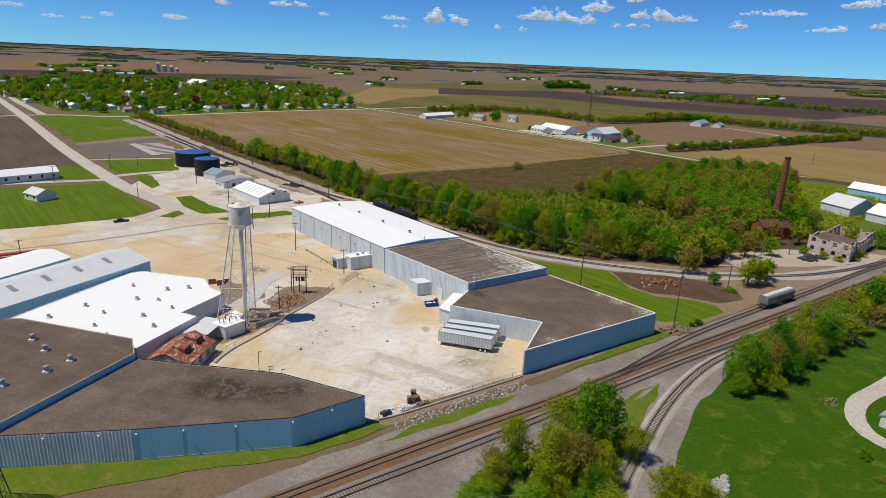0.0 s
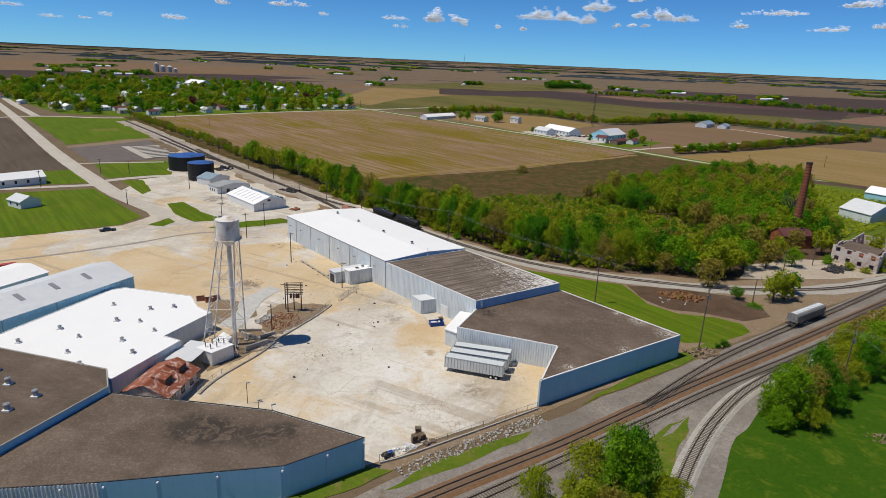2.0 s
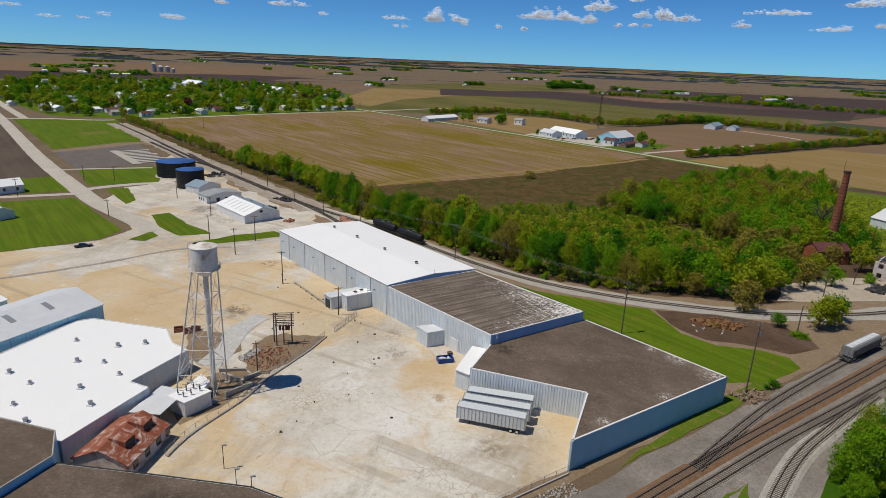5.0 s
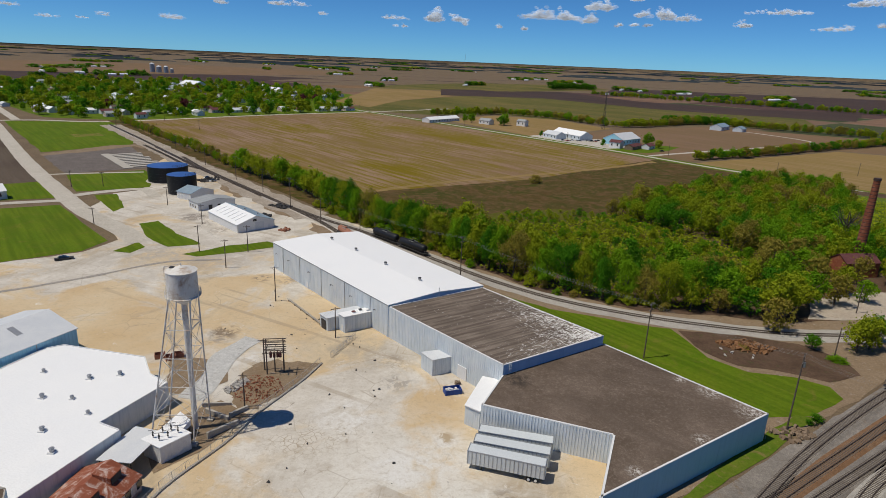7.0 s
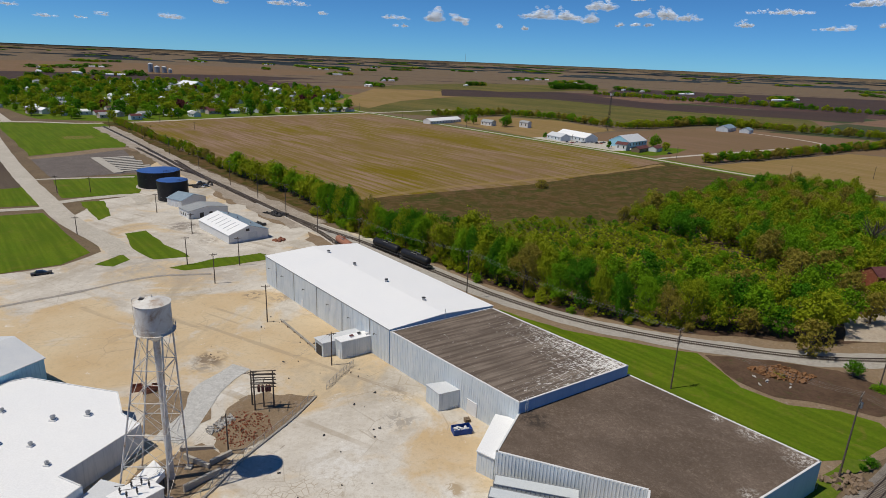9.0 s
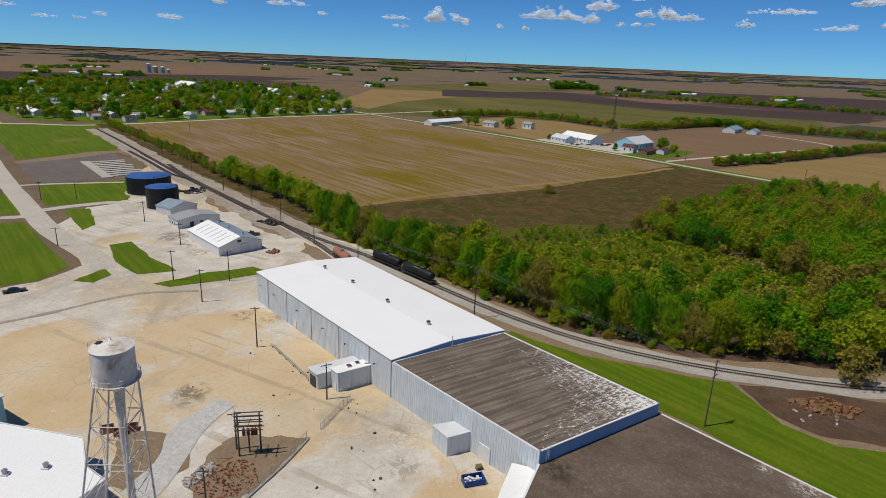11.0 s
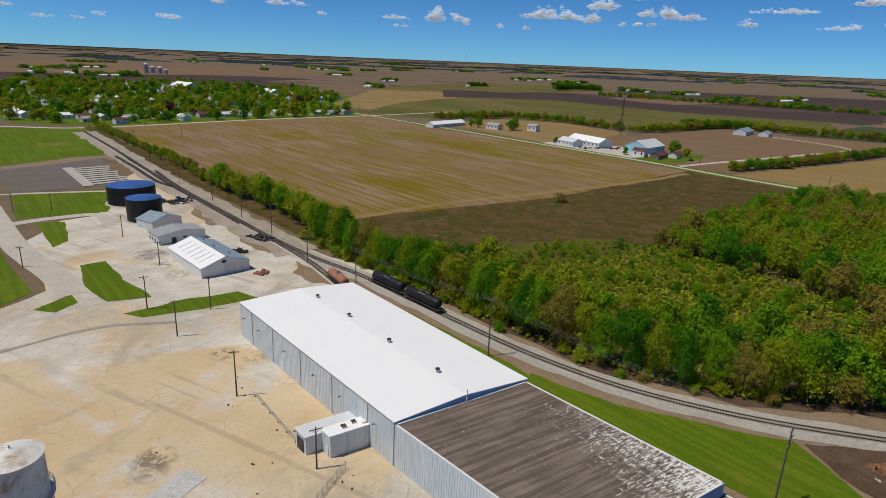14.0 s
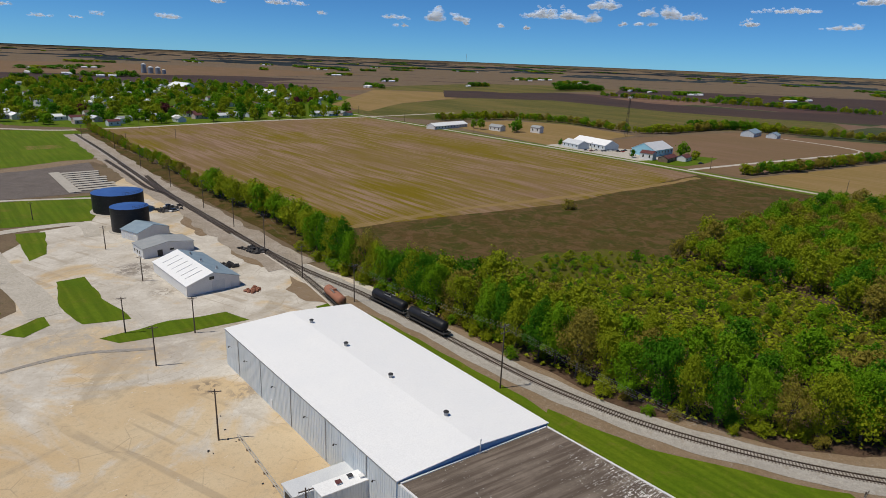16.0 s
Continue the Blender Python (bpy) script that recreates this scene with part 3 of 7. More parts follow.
patch("lawn", [(-226, 402), (-191, 426), (-176, 405), (-166, 378), (-196, 360)], 0.22, M["lawn"], "green lawn beside the black tanks", 6, 1.0, 8)
patch("yard", [(40, 160), (23, 133), (-4, 117), (-14, 108), (-50, 92), (-110, 80), (-230, 100), (-262, 180), (-180, 235), (-162, 246), (-137, 264), (-133, 281), (-170, 322), (-176, 360),
               (-166, 372), (-178, 410), (-196, 440), (-200, 492), (-130, 412), (-64, 334), (-36, 312), (-20, 292), (-34, 272), (8, 222), (20, 200)], 0.10, M["yard"],
      "pale sandy concrete yard with stains and cracks", 5, 1.2, 9)
patch("gravel_pad", [(-279, 463), (-249, 524), (-189, 437), (-229, 406)], 0.24, gravel_mat("grey_pad", (0.155, 0.13, 0.115), (0.21, 0.18, 0.16), (0.30, 0.27, 0.25), 0.1),
      "grey building pad of bare gravel", 6, 1.5, 10)
apron = Vector((-205.0, 428.0))
bm = bmesh.new()
prism(bm, [apron, apron + V * 5.5, apron - U * 64 + V * 5.5, apron - U * 64], 0.2, 0.42)
tagged(part("concrete_slab", bm, M["concrete"]), "long pale concrete slab on the gravel pad", "concrete slab", "footing strips")
for i in range(9):
    c = apron - U * (3 + i * 6.7) + V * 5.6
    bm = bmesh.new()
    prism(bm, [c, c + V * (17.5 + (i % 3) * 1.2), c + V * (17.5 + (i % 3) * 1.2) - U * 4.1, c - U * 4.1], 0.2, 0.42)
    tagged(part("concrete_slab", bm, M["concrete"]), "pale concrete footing strip on the gravel pad", "concrete slab", "footing strips")
for i in range(4):
    c = Vector((-312.0, 558.0)) - U * (i * 5.0)
    patch("seed_bed", [c, c + V * 22, c + V * 22 - U * 1.6, c - U * 1.6], 0.24, M["tan"], "narrow strip of bare soil in the lawn", 2, 0.3, 70 + i)
patch("earth_bank", [(-284, 470), (-279, 462), (-262, 484), (-244, 520), (-234, 512), (-228, 520), (-244, 534), (-262, 520)], 0.23, M["rubble"], "brown earth heaped along the gravel pad", 3, 1.5, 75)
strip("lane", flow([(-240, 398), (-226, 406), (-208, 413), (-186, 421)], 4), 3.2, 0.27, M["gravel"], "narrow gravel lane beside the pad", 0.15)
for j, pts in enumerate(([(-96, 352), (-84, 344), (-70, 330), (-76, 326), (-92, 340)], [(-132, 398), (-116, 384), (-104, 366), (-112, 362), (-128, 380)], [(-64, 318), (-52, 306), (-46, 296), (-54, 296), (-62, 306)])):
    patch("dirt_plot", pts, 0.26, M["rubble"], "brown trampled dirt beside the rail yard", 3, 2.0, 80 + j)
for i, (p, lab) in enumerate(([[(-136, 305), (-130, 310), (-115, 293), (-99, 279), (-110, 274), (-124, 286)], "green grass island in the gravel"],
                              [[(-101, 266), (-88, 278.5), (-75, 286), (-67, 281.5), (-80, 272), (-95, 264)], "green grass strip beside the warehouse"],
                              [[(-127, 266), (-124, 279), (-118, 273), (-120, 265)], "small green triangle at the junction"],
                              [[(-183, 354), (-174, 359), (-156, 332), (-157, 323)], "small green island beside the road"])):
    patch("grass_island", p, 0.24, M["lawn"], lab, 3, 0.8, 11 + i)
strip("road", flow([(-643, 883), (-449, 653), (-282.5, 450), (-195.5, 350), (-166, 318.5), (-136, 292), (-122, 277)], 6), 9.0, 0.28, M["gravel"], "pale gravel road", 0.1)
strip("side_road", flow([(-186, 343), (-213, 330), (-240, 316), (-340, 262)], 6), 5.5, 0.26, M["gravel"], "pale gravel side road", 0.1)
strip("lane", flow([(-192, 352), (-181, 364), (-166, 372), (-150, 352)], 4), 6, 0.25, M["gravel"], "pale gravel lane to the tanks", 0.1)
strip("town_road", flow([(-560, 440), (-440, 645), (-345, 676), (-225, 808), (-108, 917), (10, 1040)], 15), 7, 0.22, M["gravel"], "pale road along the edge of town")
strip("town_street", flow([(-430, 660), (-560, 810), (-760, 1050)], 15), 8, 0.22, M["gravel"], "pale street into the town")
road_r = flow([(-160, 972), (-108, 915), (-28, 822), (99, 672), (155, 606), (200, 545), (262, 470), (330, 390)], 12)
strip("verge", road_r, 17, 0.2, M["rail_grass"], "green grass verge of the country road", 0.2)
strip("country_road", road_r, 5, 0.26, M["gravel"], "narrow pale country road")
strip("farm_drive", flow([(178, 585), (215, 610), (262, 640), (340, 690), (420, 750), (395, 835), (372, 852)], 12), 5, 0.26, M["gravel"], "pale gravel drive to a farmhouse")
patch("field", [(120, 715), (205, 800), (360, 900), (520, 820), (640, 760), (500, 650), (400, 680), (205, 562), (176, 590)], 0.16, M["pink"], "bare pinkish field", 20, 2, 21)
patch("field", [(205, 552), (400, 672), (560, 600), (640, 420), (420, 320), (290, 350), (262, 472)], 0.16, M["tan"], "tan stubble field", 20, 2, 22)
patch("field", [(-10, 850), (70, 940), (150, 915), (205, 815), (120, 720), (95, 690)], 0.16, M["tan"], "yellow-brown field behind the farm", 20, 2, 23)
patch("field", [(-100, 930), (-150, 985), (-80, 1200), (60, 1480), (420, 1500), (620, 1120), (520, 880), (380, 930), (230, 860), (80, 965), (-20, 905)], 0.16, M["green"], "wide olive field", 30, 3, 24)
patch("field", [(-200, 1620), (-150, 1850), (100, 2300), (520, 2500), (560, 2150), (100, 1640)], 0.20, M["green"], "distant green field", 40, 3, 25)
patch("field", [(470, 1900), (620, 2350), (1900, 2250), (1500, 1500), (940, 1290), (760, 1480)], 0.22, M["dark"], "distant dark field", 40, 3, 26)
# Cloud shadow over this field is put into its dark colour.
patch("field", [(-15, 1716), (323, 1841), (448, 1498), (639, 1374), (903, 1390), (715, 1123), (533, 1165), (394, 1239), (225, 1456), (-14, 1415)], 0.2, M["dark"], "wide dark field with a cloud's shadow in its colour", 30, 4, 66)
patch("field", [(-120, 1000), (-190, 1100), (-180, 1600), (60, 1620), (50, 1480), (-85, 1190)], 0.18, M["tan"], "tan field beside the town", 30, 3, 27)
patch("field", [(-1800, 1500), (-1000, 1560), (-620, 2200), (-300, 3000), (-1600, 3300), (-2300, 2200)], 0.22, M["pink"], "distant bare field", 40, 3, 28)
patch("field", [(-1500, 1100), (-900, 1350), (-560, 1600), (-420, 2100), (-900, 2150), (-1700, 1500)], 0.20, M["dark"], "distant dark field beyond the town", 40, 3, 29)
patch("lawn", [(-420, 690), (-340, 690), (-110, 925), (-150, 1000), (-190, 1300), (-330, 1480), (-850, 1420), (-760, 1000), (-560, 820)], 0.15, M["lawn"], "green grass between the houses of the town", 25, 4, 30)
patch("farmyard", [(85, 700), (100, 715), (175, 690), (190, 645), (150, 622)], 0.24, M["gravel"], "pale gravel farmyard", 8, 2, 31)
patch("lawn", [(84, 700), (118, 662), (142, 618), (179, 601), (214, 630), (230, 656), (206, 668), (176, 646), (140, 652), (104, 690)], 0.2, M["lawn"], "green lawn round the farmhouse", 8, 2, 32)

patch("mown_bank", [(8, 221), (17, 232), (4, 249), (-12, 266), (-28, 284), (-44, 298), (-50, 292), (-37, 274)], 0.17, M["lawn"], "green grass strip behind the warehouse", 3, 0.8, 33)
patch("belt_grass", [(-352, 684), (-268, 582), (-192, 492), (-134, 424), (-98, 384), (-66, 346), (-50, 330), (-40, 318), (-44, 340), (-62, 378), (-100, 418), (-190, 508), (-266, 592), (-340, 690)], 0.19, M["meadow"],
      "rough grass under the tree belt", 5, 1.5, 34)
asphalt = gravel_mat("grey_asphalt", (0.36, 0.33, 0.295), (0.44, 0.40, 0.345), (0.48, 0.38, 0.25), 0.1)
strip("asphalt_track", flow([(-190, 196), (-150, 216), (-122, 238), (-104, 256), (-84, 262)], 1.5), 1.5, 0.2, asphalt, "worn grey asphalt track across the yard", 0.7)
# ground by the tracks
patch("rubble_ground", [(-16, 104), (24, 131), (64, 158), (92, 176), (112, 190), (170, 228), (240, 280), (160, 240), (100, 224), (34, 240), (2, 272), (-36, 308), (-44, 300), (8, 222), (40, 182), (23, 134), (-14, 109)], 0.08, M["rubble"],
      "bare brown dirt beside the tracks", 4, 1.5, 40)
patch("wood_floor", [(-40, 318), (2, 272), (30, 242), (60, 229), (100, 223), (150, 232), (200, 262), (300, 330), (300, 440), (230, 480), (180, 400), (70, 340), (0, 310)], 0.22, M["litter"],
      "brown leaf litter under the wood", 5, 2.5, 41)
patch("clearing", [(0, 330), (31, 302), (49, 284), (75, 271), (93, 260), (108, 252), (130, 284), (116, 314), (104, 334), (84, 354), (56, 364), (24, 352)], 0.24, M["scrub"], "green clearing inside the wood", 5, 3, 59)
patch("open_grass", [(260.9, 445.7), (307.1, 410.1), (200.2, 257.8), (187.3, 286.4), (199.7, 331.5)], 0.27, M["rail_grass"], "open green grass beyond the chimney", 6, 2, 67)
patch("quarry_ground", [(112, 226), (150, 230), (178, 238), (196, 250), (172, 256), (140, 252), (120, 240)], 0.26, gravel_mat("chalky_dirt", (0.48, 0.40, 0.31), (0.56, 0.49, 0.40), (0.33, 0.26, 0.19), 0.1),
      "pale chalky dirt beside the ruin", 4, 2, 42)
patch("mown_bank", [(12, 240), (30, 227), (50, 219), (64, 215), (66, 206), (68, 197), (75, 190), (86, 188), (92, 184), (92, 178), (80, 170), (69, 169), (50, 192), (38, 206), (10, 232)], 0.16, M["lawn"],
      "mown green bank between building and spur track", 4, 0.8, 43)
patch("dirt_heap_ground", [(66, 214), (80, 213), (98, 208), (106, 200), (104, 190), (94, 186), (86, 190), (74, 193), (68, 200)], 0.2, M["litter"], "dark brown bare soil", 3, 1.2, 44)
patch("rail_ground", [(-110, 30), (-60, 70), (-14, 102), (24, 128), (64, 156), (110, 187), (170, 226), (260, 290), (330, 330), (330, 300), (180, 214), (106, 160), (60, 112), (38, 82), (20, 40)], 0.12, M["ballast"],
      "grey gravel ground of the railway", 4, 1.2, 45)
patch("trackside_grass", [(-110, 62), (-70, 82), (-50, 90), (-22, 99), (-8, 109), (-14, 110), (-26, 102), (-55, 96), (-80, 91), (-112, 86)], 0.2, M["rail_grass"], "green grass at the foot of the building", 3, 1.0, 46)
patch("trackside_grass", [(-9, 103.5), (2, 110), (16, 119.5), (20, 124), (12, 120), (-2, 111.5)], 0.2, M["rail_grass"], "green grass strip beside the fence", 3, 0.8, 47)
patch("trackside_grass", [(32, 134.5), (46, 144), (62, 154.5), (72, 163), (80, 169), (76, 170), (64, 161), (48, 149)], 0.2, M["rail_grass"], "green grass along the blue wall", 3, 0.8, 48)
patch("trackside_grass", [(2, 82), (9, 95), (24, 105), (37, 110), (47, 123), (56, 132), (45, 113), (39, 99), (31, 80), (20, 62), (6, 68)], 0.2, M["rail_grass"], "rough grass under the trackside thicket", 3, 1.5, 58)
patch("tan_grass", [(34, 108), (44, 121), (55, 131), (48, 126), (36, 116)], 0.2, M["rail_grass"], "dry tan grass between the tracks", 2.5, 0.8, 49)
patch("lawn", [(38, 76), (44.5, 91), (50, 104), (55, 113.5), (63, 124), (71, 133), (84, 143), (100, 146), (130, 168), (170, 195), (260, 250), (330, 260), (330, 60), (50, 40)], 0.18, M["deep_lawn"],
      "deep green lawn beside the railway", 4, 1.2, 50)
strip("drive", flow([(135, 150), (113, 134), (101, 126), (95, 117), (96, 109), (108, 96)], 3), 4.2, 0.3, M["gravel"], "curving pale gravel drive on the lawn", 0.15)


# ---- railway ----
bm = bmesh.new()
block(bm, (-1.3, -0.12, 0), (1.3, 0.12, 0.12))
SLEEPER = [bpy.data.meshes.new("sleeper")]
bm.to_mesh(SLEEPER[0])
bm.free()
SLEEPER[0].materials.append(M["tie"])


def ties_and_rails(name, line_pts, bed, label, bed_width=4.2, tie_step=0.62):
    t = thing(name, label, "railway track")
    line = flow(line_pts, 1.5)
    d, n = sides(line)
    bm = bmesh.new()
    prof = ((-bed_width / 2 - 0.2, 0.03), (-bed_width / 2 + 0.6, 0.36), (bed_width / 2 - 0.6, 0.36), (bed_width / 2 + 0.2, 0.03))
    prev = None
    for p, s in zip(line, n):
        row = [bm.verts.new((p[0] + s[0] * o, p[1] + s[1] * o, z)) for o, z in prof]
        if prev:
            for i in range(3):
                bm.faces.new((prev[i], prev[i + 1], row[i + 1], row[i]))
        prev = row
    part("ballast_bed", bm, bed, t)
    for side in (-0.75, 0.75):
        bm = bmesh.new()
        prev = None
        for p, s in zip(line, n):
            row = [bm.verts.new((p[0] + s[0] * o, p[1] + s[1] * o, z)) for o, z in ((side - 0.07, 0.42), (side - 0.07, 0.62), (side + 0.07, 0.62), (side + 0.07, 0.42))]
            if prev:
                for i in range(4):
                    bm.faces.new((prev[i], row[i], row[(i + 1) % 4], prev[(i + 1) % 4]))
            prev = row
        part("rail", bm, M["rail"], t)
    tl = flow(line_pts, tie_step)
    d, n = sides(tl)
    me = SLEEPER[0]
    verts, faces, near_count = [], [], 0
    for p, s, f in zip(tl, n, d):
        if near_count < 280 and -20 < p[0] < 130 and 85 < p[1] < 262:
            near_count += 1
            o = new("sleeper", me)
            o.parent = t
            o.location, o.rotation_euler = (p[0], p[1], 0.33), (0, 0, math.atan2(s[1], s[0]) + rnd.uniform(-0.03, 0.03))
            continue
        j = 1.3 + rnd.uniform(-0.08, 0.08)
        b = len(verts)
        for z in (0.33, 0.45):
            for e, g in ((-j, -0.12), (j, -0.12), (j, 0.12), (-j, 0.12)):
                verts.append((p[0] + s[0] * e + f[0] * g, p[1] + s[1] * e + f[1] * g, z))
        faces += [(b + 4, b + 5, b + 6, b + 7), (b, b + 1, b + 5, b + 4), (b + 2, b + 3, b + 7, b + 6), (b + 1, b + 2, b + 6, b + 5), (b + 3, b, b + 4, b + 7)]
    if verts:
        rest = bpy.data.meshes.new("sleeper_rest")
        rest.from_pydata(verts, [], faces)
        rest.materials.append(M["tie"])
        o = new("sleeper_rest", rest)
        o.parent = t
        tagged(o, kind="stuff")
    return t


ties_and_rails("railway_track", [(-95, 37), (-60, 62), (-24.4, 86.6), (2.8, 105), (25.1, 119.2), (45.1, 133.4), (67.9, 149.2), (100.6, 171.2), (143.7, 200.6), (176, 222.8), (300, 308)], M["rust_ballast"],
               "main railway track on rust-stained ballast")
ties_and_rails("railway_track", [(-95, 33), (-56, 59), (-15.4, 87.2), (10.8, 104.6), (47.5, 130), (65.2, 142.3), (84.5, 154.8), (103.1, 166.8), (150, 198)], M["ballast"], "second railway track on grey ballast")
ties_and_rails("railway_track", [(47, 134.8), (63.9, 150.2), (79, 162.6), (104.2, 180.8), (126.5, 195.6), (168.2, 225.5), (190, 240), (300, 315)], M["ballast"], "siding track branching from the main line")
ties_and_rails("railway_track", [(24, 66), (30, 82), (35.8, 93.1), (43, 104.7), (50.7, 116.6), (60.2, 129.1), (72, 141.5), (86, 152.6), (103, 165)], M["white_ballast"],
               "curving single railway track with dark sleepers", 4.6)
spur = [(-330, 648), (-258, 560), (-184, 467), (-128, 401), (-90, 356), (-62, 326), (-38, 304.5), (-22, 287), (-8.6, 272.5), (5.5, 257.5), (17.7, 246), (33.9, 234), (53.8, 224.5), (75.6, 218), (101, 214), (135, 217),
        (163, 227), (188, 241)]
ties_and_rails("railway_track", [(-226, 519), (-190, 474), (-163, 440), (-132, 404), (-100, 366)], M["rail_yard"], "worn yard track beside the spur line", 3.4)
ties_and_rails("railway_track", [(-240, 528), (-205, 486), (-176, 450), (-160, 436)], M["rail_yard"], "short yard track behind the tanks", 3.4)
strip("white_ballast", flow(spur[4:], 3), 8.5, 0.24, M["white_ballast"], "pale ballast strip of the spur line", 0.25)
strip("white_ballast", flow(spur[:6], 5), 18, 0.24, M["rail_yard"], "pale gravel beside the rail yard", 0.3)
ties_and_rails("railway_track", spur, M["white_ballast"], "spur track curving past the warehouse")
ties_and_rails("railway_track", [(-190, 480), (-156, 434.5), (-99, 367), (-70.3, 332), (-59, 317.5), (-49.1, 302.6), (-42.9, 292.6)], M["gravel"], "dead-end siding behind the warehouse", 3.6)


# ---- main buildings ----
def walls_and_roof(name, label, pts, height, wall_mats, roof_material, parapet=0.35, ribs=(), trim=M["white"], rim=0.35):
    """A flat-roofed hall: one wall a side (corners counter-clockwise), a roof slab sunk behind a rim of trim."""
    t = thing(name, label, "building")
    n = len(pts)
    for i in range(n):
        a, b = pts[i], pts[(i + 1) % n]
        bm = bmesh.new()
        if i in ribs:
            ribbed(bm, a, b, 0.0, height, 0.62, 0.07, 0.22)
        else:
            slab_between(bm, a, b, 0.0, height, 0.22)
        part("wall", bm, wall_mats[i % len(wall_mats)], t)
        bm = bmesh.new()
        slab_between(bm, a, b, height + 0.004, height + 0.14, rim)
        part("roof_edge", bm, trim, t)
    inner = inset(pts, 0.24)
    bm = bmesh.new()
    prism(bm, inner, height - 0.5, height - 0.02 + 0.02)
    part("roof", bm, roof_material, t)
    return t


def inset(pts, by):
    out = []
    n = len(pts)
    for i in range(n):
        p, a, b = Vector(pts[i]), Vector(pts[i - 1]), Vector(pts[(i + 1) % n])
        d0, d1 = (p - a).normalized(), (b - p).normalized()
        n0, n1 = Vector((-d0.y, d0.x)), Vector((-d1.y, d1.x))
        m = (n0 + n1)
        m = m / max(0.3, m.dot(n0))
        out.append(tuple(p + m * by))
    return out


B_PTS = [(4.4, 159.4), (29.0, 150.5), (22.2, 132.9), (63.6, 160.0), (37.0, 190.0), (9.9, 172.2)]
hall_b = walls_and_roof("flat_roofed_hall", "flat-roofed hall with brown gravel roof and pale blue walls", B_PTS, 6.5,
                        [M["sheet"], M["sheet"], M["blue_wall"], M["sheet"], M["sheet"], M["sheet"]], M["roof"], ribs=(0, 1, 5))
M_PTS = [(9.9, 171.8), (36.6, 189.2), (8.0, 219.9), (-18.4, 202.4)]
hall_m = walls_and_roof("link_hall", "ribbed metal hall with a peeling dark felt roof", M_PTS, 9.0, [M["deep_blue"], M["sheet"], M["sheet"], M["sheet"]], M["worn"], ribs=(3,))
# white warehouse
wh = thing("warehouse", "long white-roofed metal warehouse with ribbed grey walls", "warehouse")
W = [(-18.6, 202.5), (8.2, 220.3), (-36.4, 273.2), (-64.0, 255.3)]
EAVE, RIDGE = 9.35, 10.35
mid0 = tuple((Vector(W[0]) + Vector(W[1])) / 2)
mid1 = tuple((Vector(W[2]) + Vector(W[3])) / 2)
bm = bmesh.new()
ribbed(bm, W[3], W[0], 0, EAVE, 0.62, 0.06)
part("wall", bm, M["sheet"], wh)
bm = bmesh.new()
slab_between(bm, W[1], W[2], 0, EAVE, 0.22)
part("wall", bm, M["sheet"], wh)
for a, m, b, mt in ((W[0], mid0, W[1], M["deep_blue"]), (W[2], mid1, W[3], M["sheet"])):
    bm = bmesh.new()
    d = (Vector(b) - Vector(a)).normalized()
    n = Vector((-d.y, d.x)) * 0.22
    lo = [(*a, 0.0), (*b, 0.0), (*b, EAVE), (*m, RIDGE), (*a, EAVE)]
    f = [bm.verts.new(p) for p in lo]
    g = [bm.verts.new((p[0] + n.x, p[1] + n.y, p[2])) for p in lo]
    bm.faces.new(f)
    bm.faces.new(g[::-1])
    for i in range(5):
        bm.faces.new((f[i], g[i], g[(i + 1) % 5], f[(i + 1) % 5]))
    part("gable_wall", bm, mt, wh)
for a, b, m1, m0 in ((W[0], W[3], mid1, mid0), (W[2], W[1], mid0, mid1)):
    bm = bmesh.new()
    c = Vector((sum(p[0] for p in W) / 4, sum(p[1] for p in W) / 4))
    quad = []
    for p, z in ((a, EAVE), (m0, RIDGE), (m1, RIDGE), (b, EAVE)):
        o = (Vector(p) - c) * 1.006 + c if p in (a, b) else (Vector(p) - c) * 1.008 + c
        quad.append((o.x, o.y, z))
    lo = [bm.verts.new((x, y, z + 0.03)) for x, y, z in quad]
    hi = [bm.verts.new((x, y, z + 0.22)) for x, y, z in quad]
    bm.faces.new(hi)
    bm.faces.new(lo[::-1])
    for i in range(4):
        bm.faces.new((lo[i], lo[(i + 1) % 4], hi[(i + 1) % 4], hi[i]))
    bmesh.ops.recalc_face_normals(bm, faces=bm.faces)
    part("roof", bm, M["white_roof"], wh)
axis = (Vector(W[3]) - Vector(W[0])).normalized()
out = Vector((-axis.y, axis.x))
out = out if out.x < 0 else -out
for s in (8.5, 22, 36, 50, 62):
    p = Vector(W[0]) + axis * s + out * 0.08
    bm = bmesh.new()
    rod(bm, (p.x, p.y, 0.1), (p.x, p.y, EAVE), 0.10, n=6)
    part("downpipe", bm, M["steel"], wh)
for s in (44.5,):
    p = Vector(W[0]) + axis * s
    bm = bmesh.new()
    q = p + axis * 1.1
    prism(bm, [p + out * 0.16, q + out * 0.16, q, p][::-1], 0.05, 2.15)
    bmesh.ops.recalc_face_normals(bm, faces=bm.faces)
    part("door", bm, M["white"], wh, "small white wall door")
for s in (5.6, 18, 29, 43, 57, 66):
    p = Vector(W[0]) + axis * s
    bm = bmesh.new()
    rod(bm, (*(p + out * 0.05), 6.0), (*(p + out * 0.7), 6.5), 0.05, n=6)
    rod(bm, (*(p + out * 0.7), 6.5), (*(p + out * 0.9), 6.2), 0.13, 0.16, n=8)
    part("wall_lamp", bm, M["dark_steel"], wh, "dark hooked wall lamp")
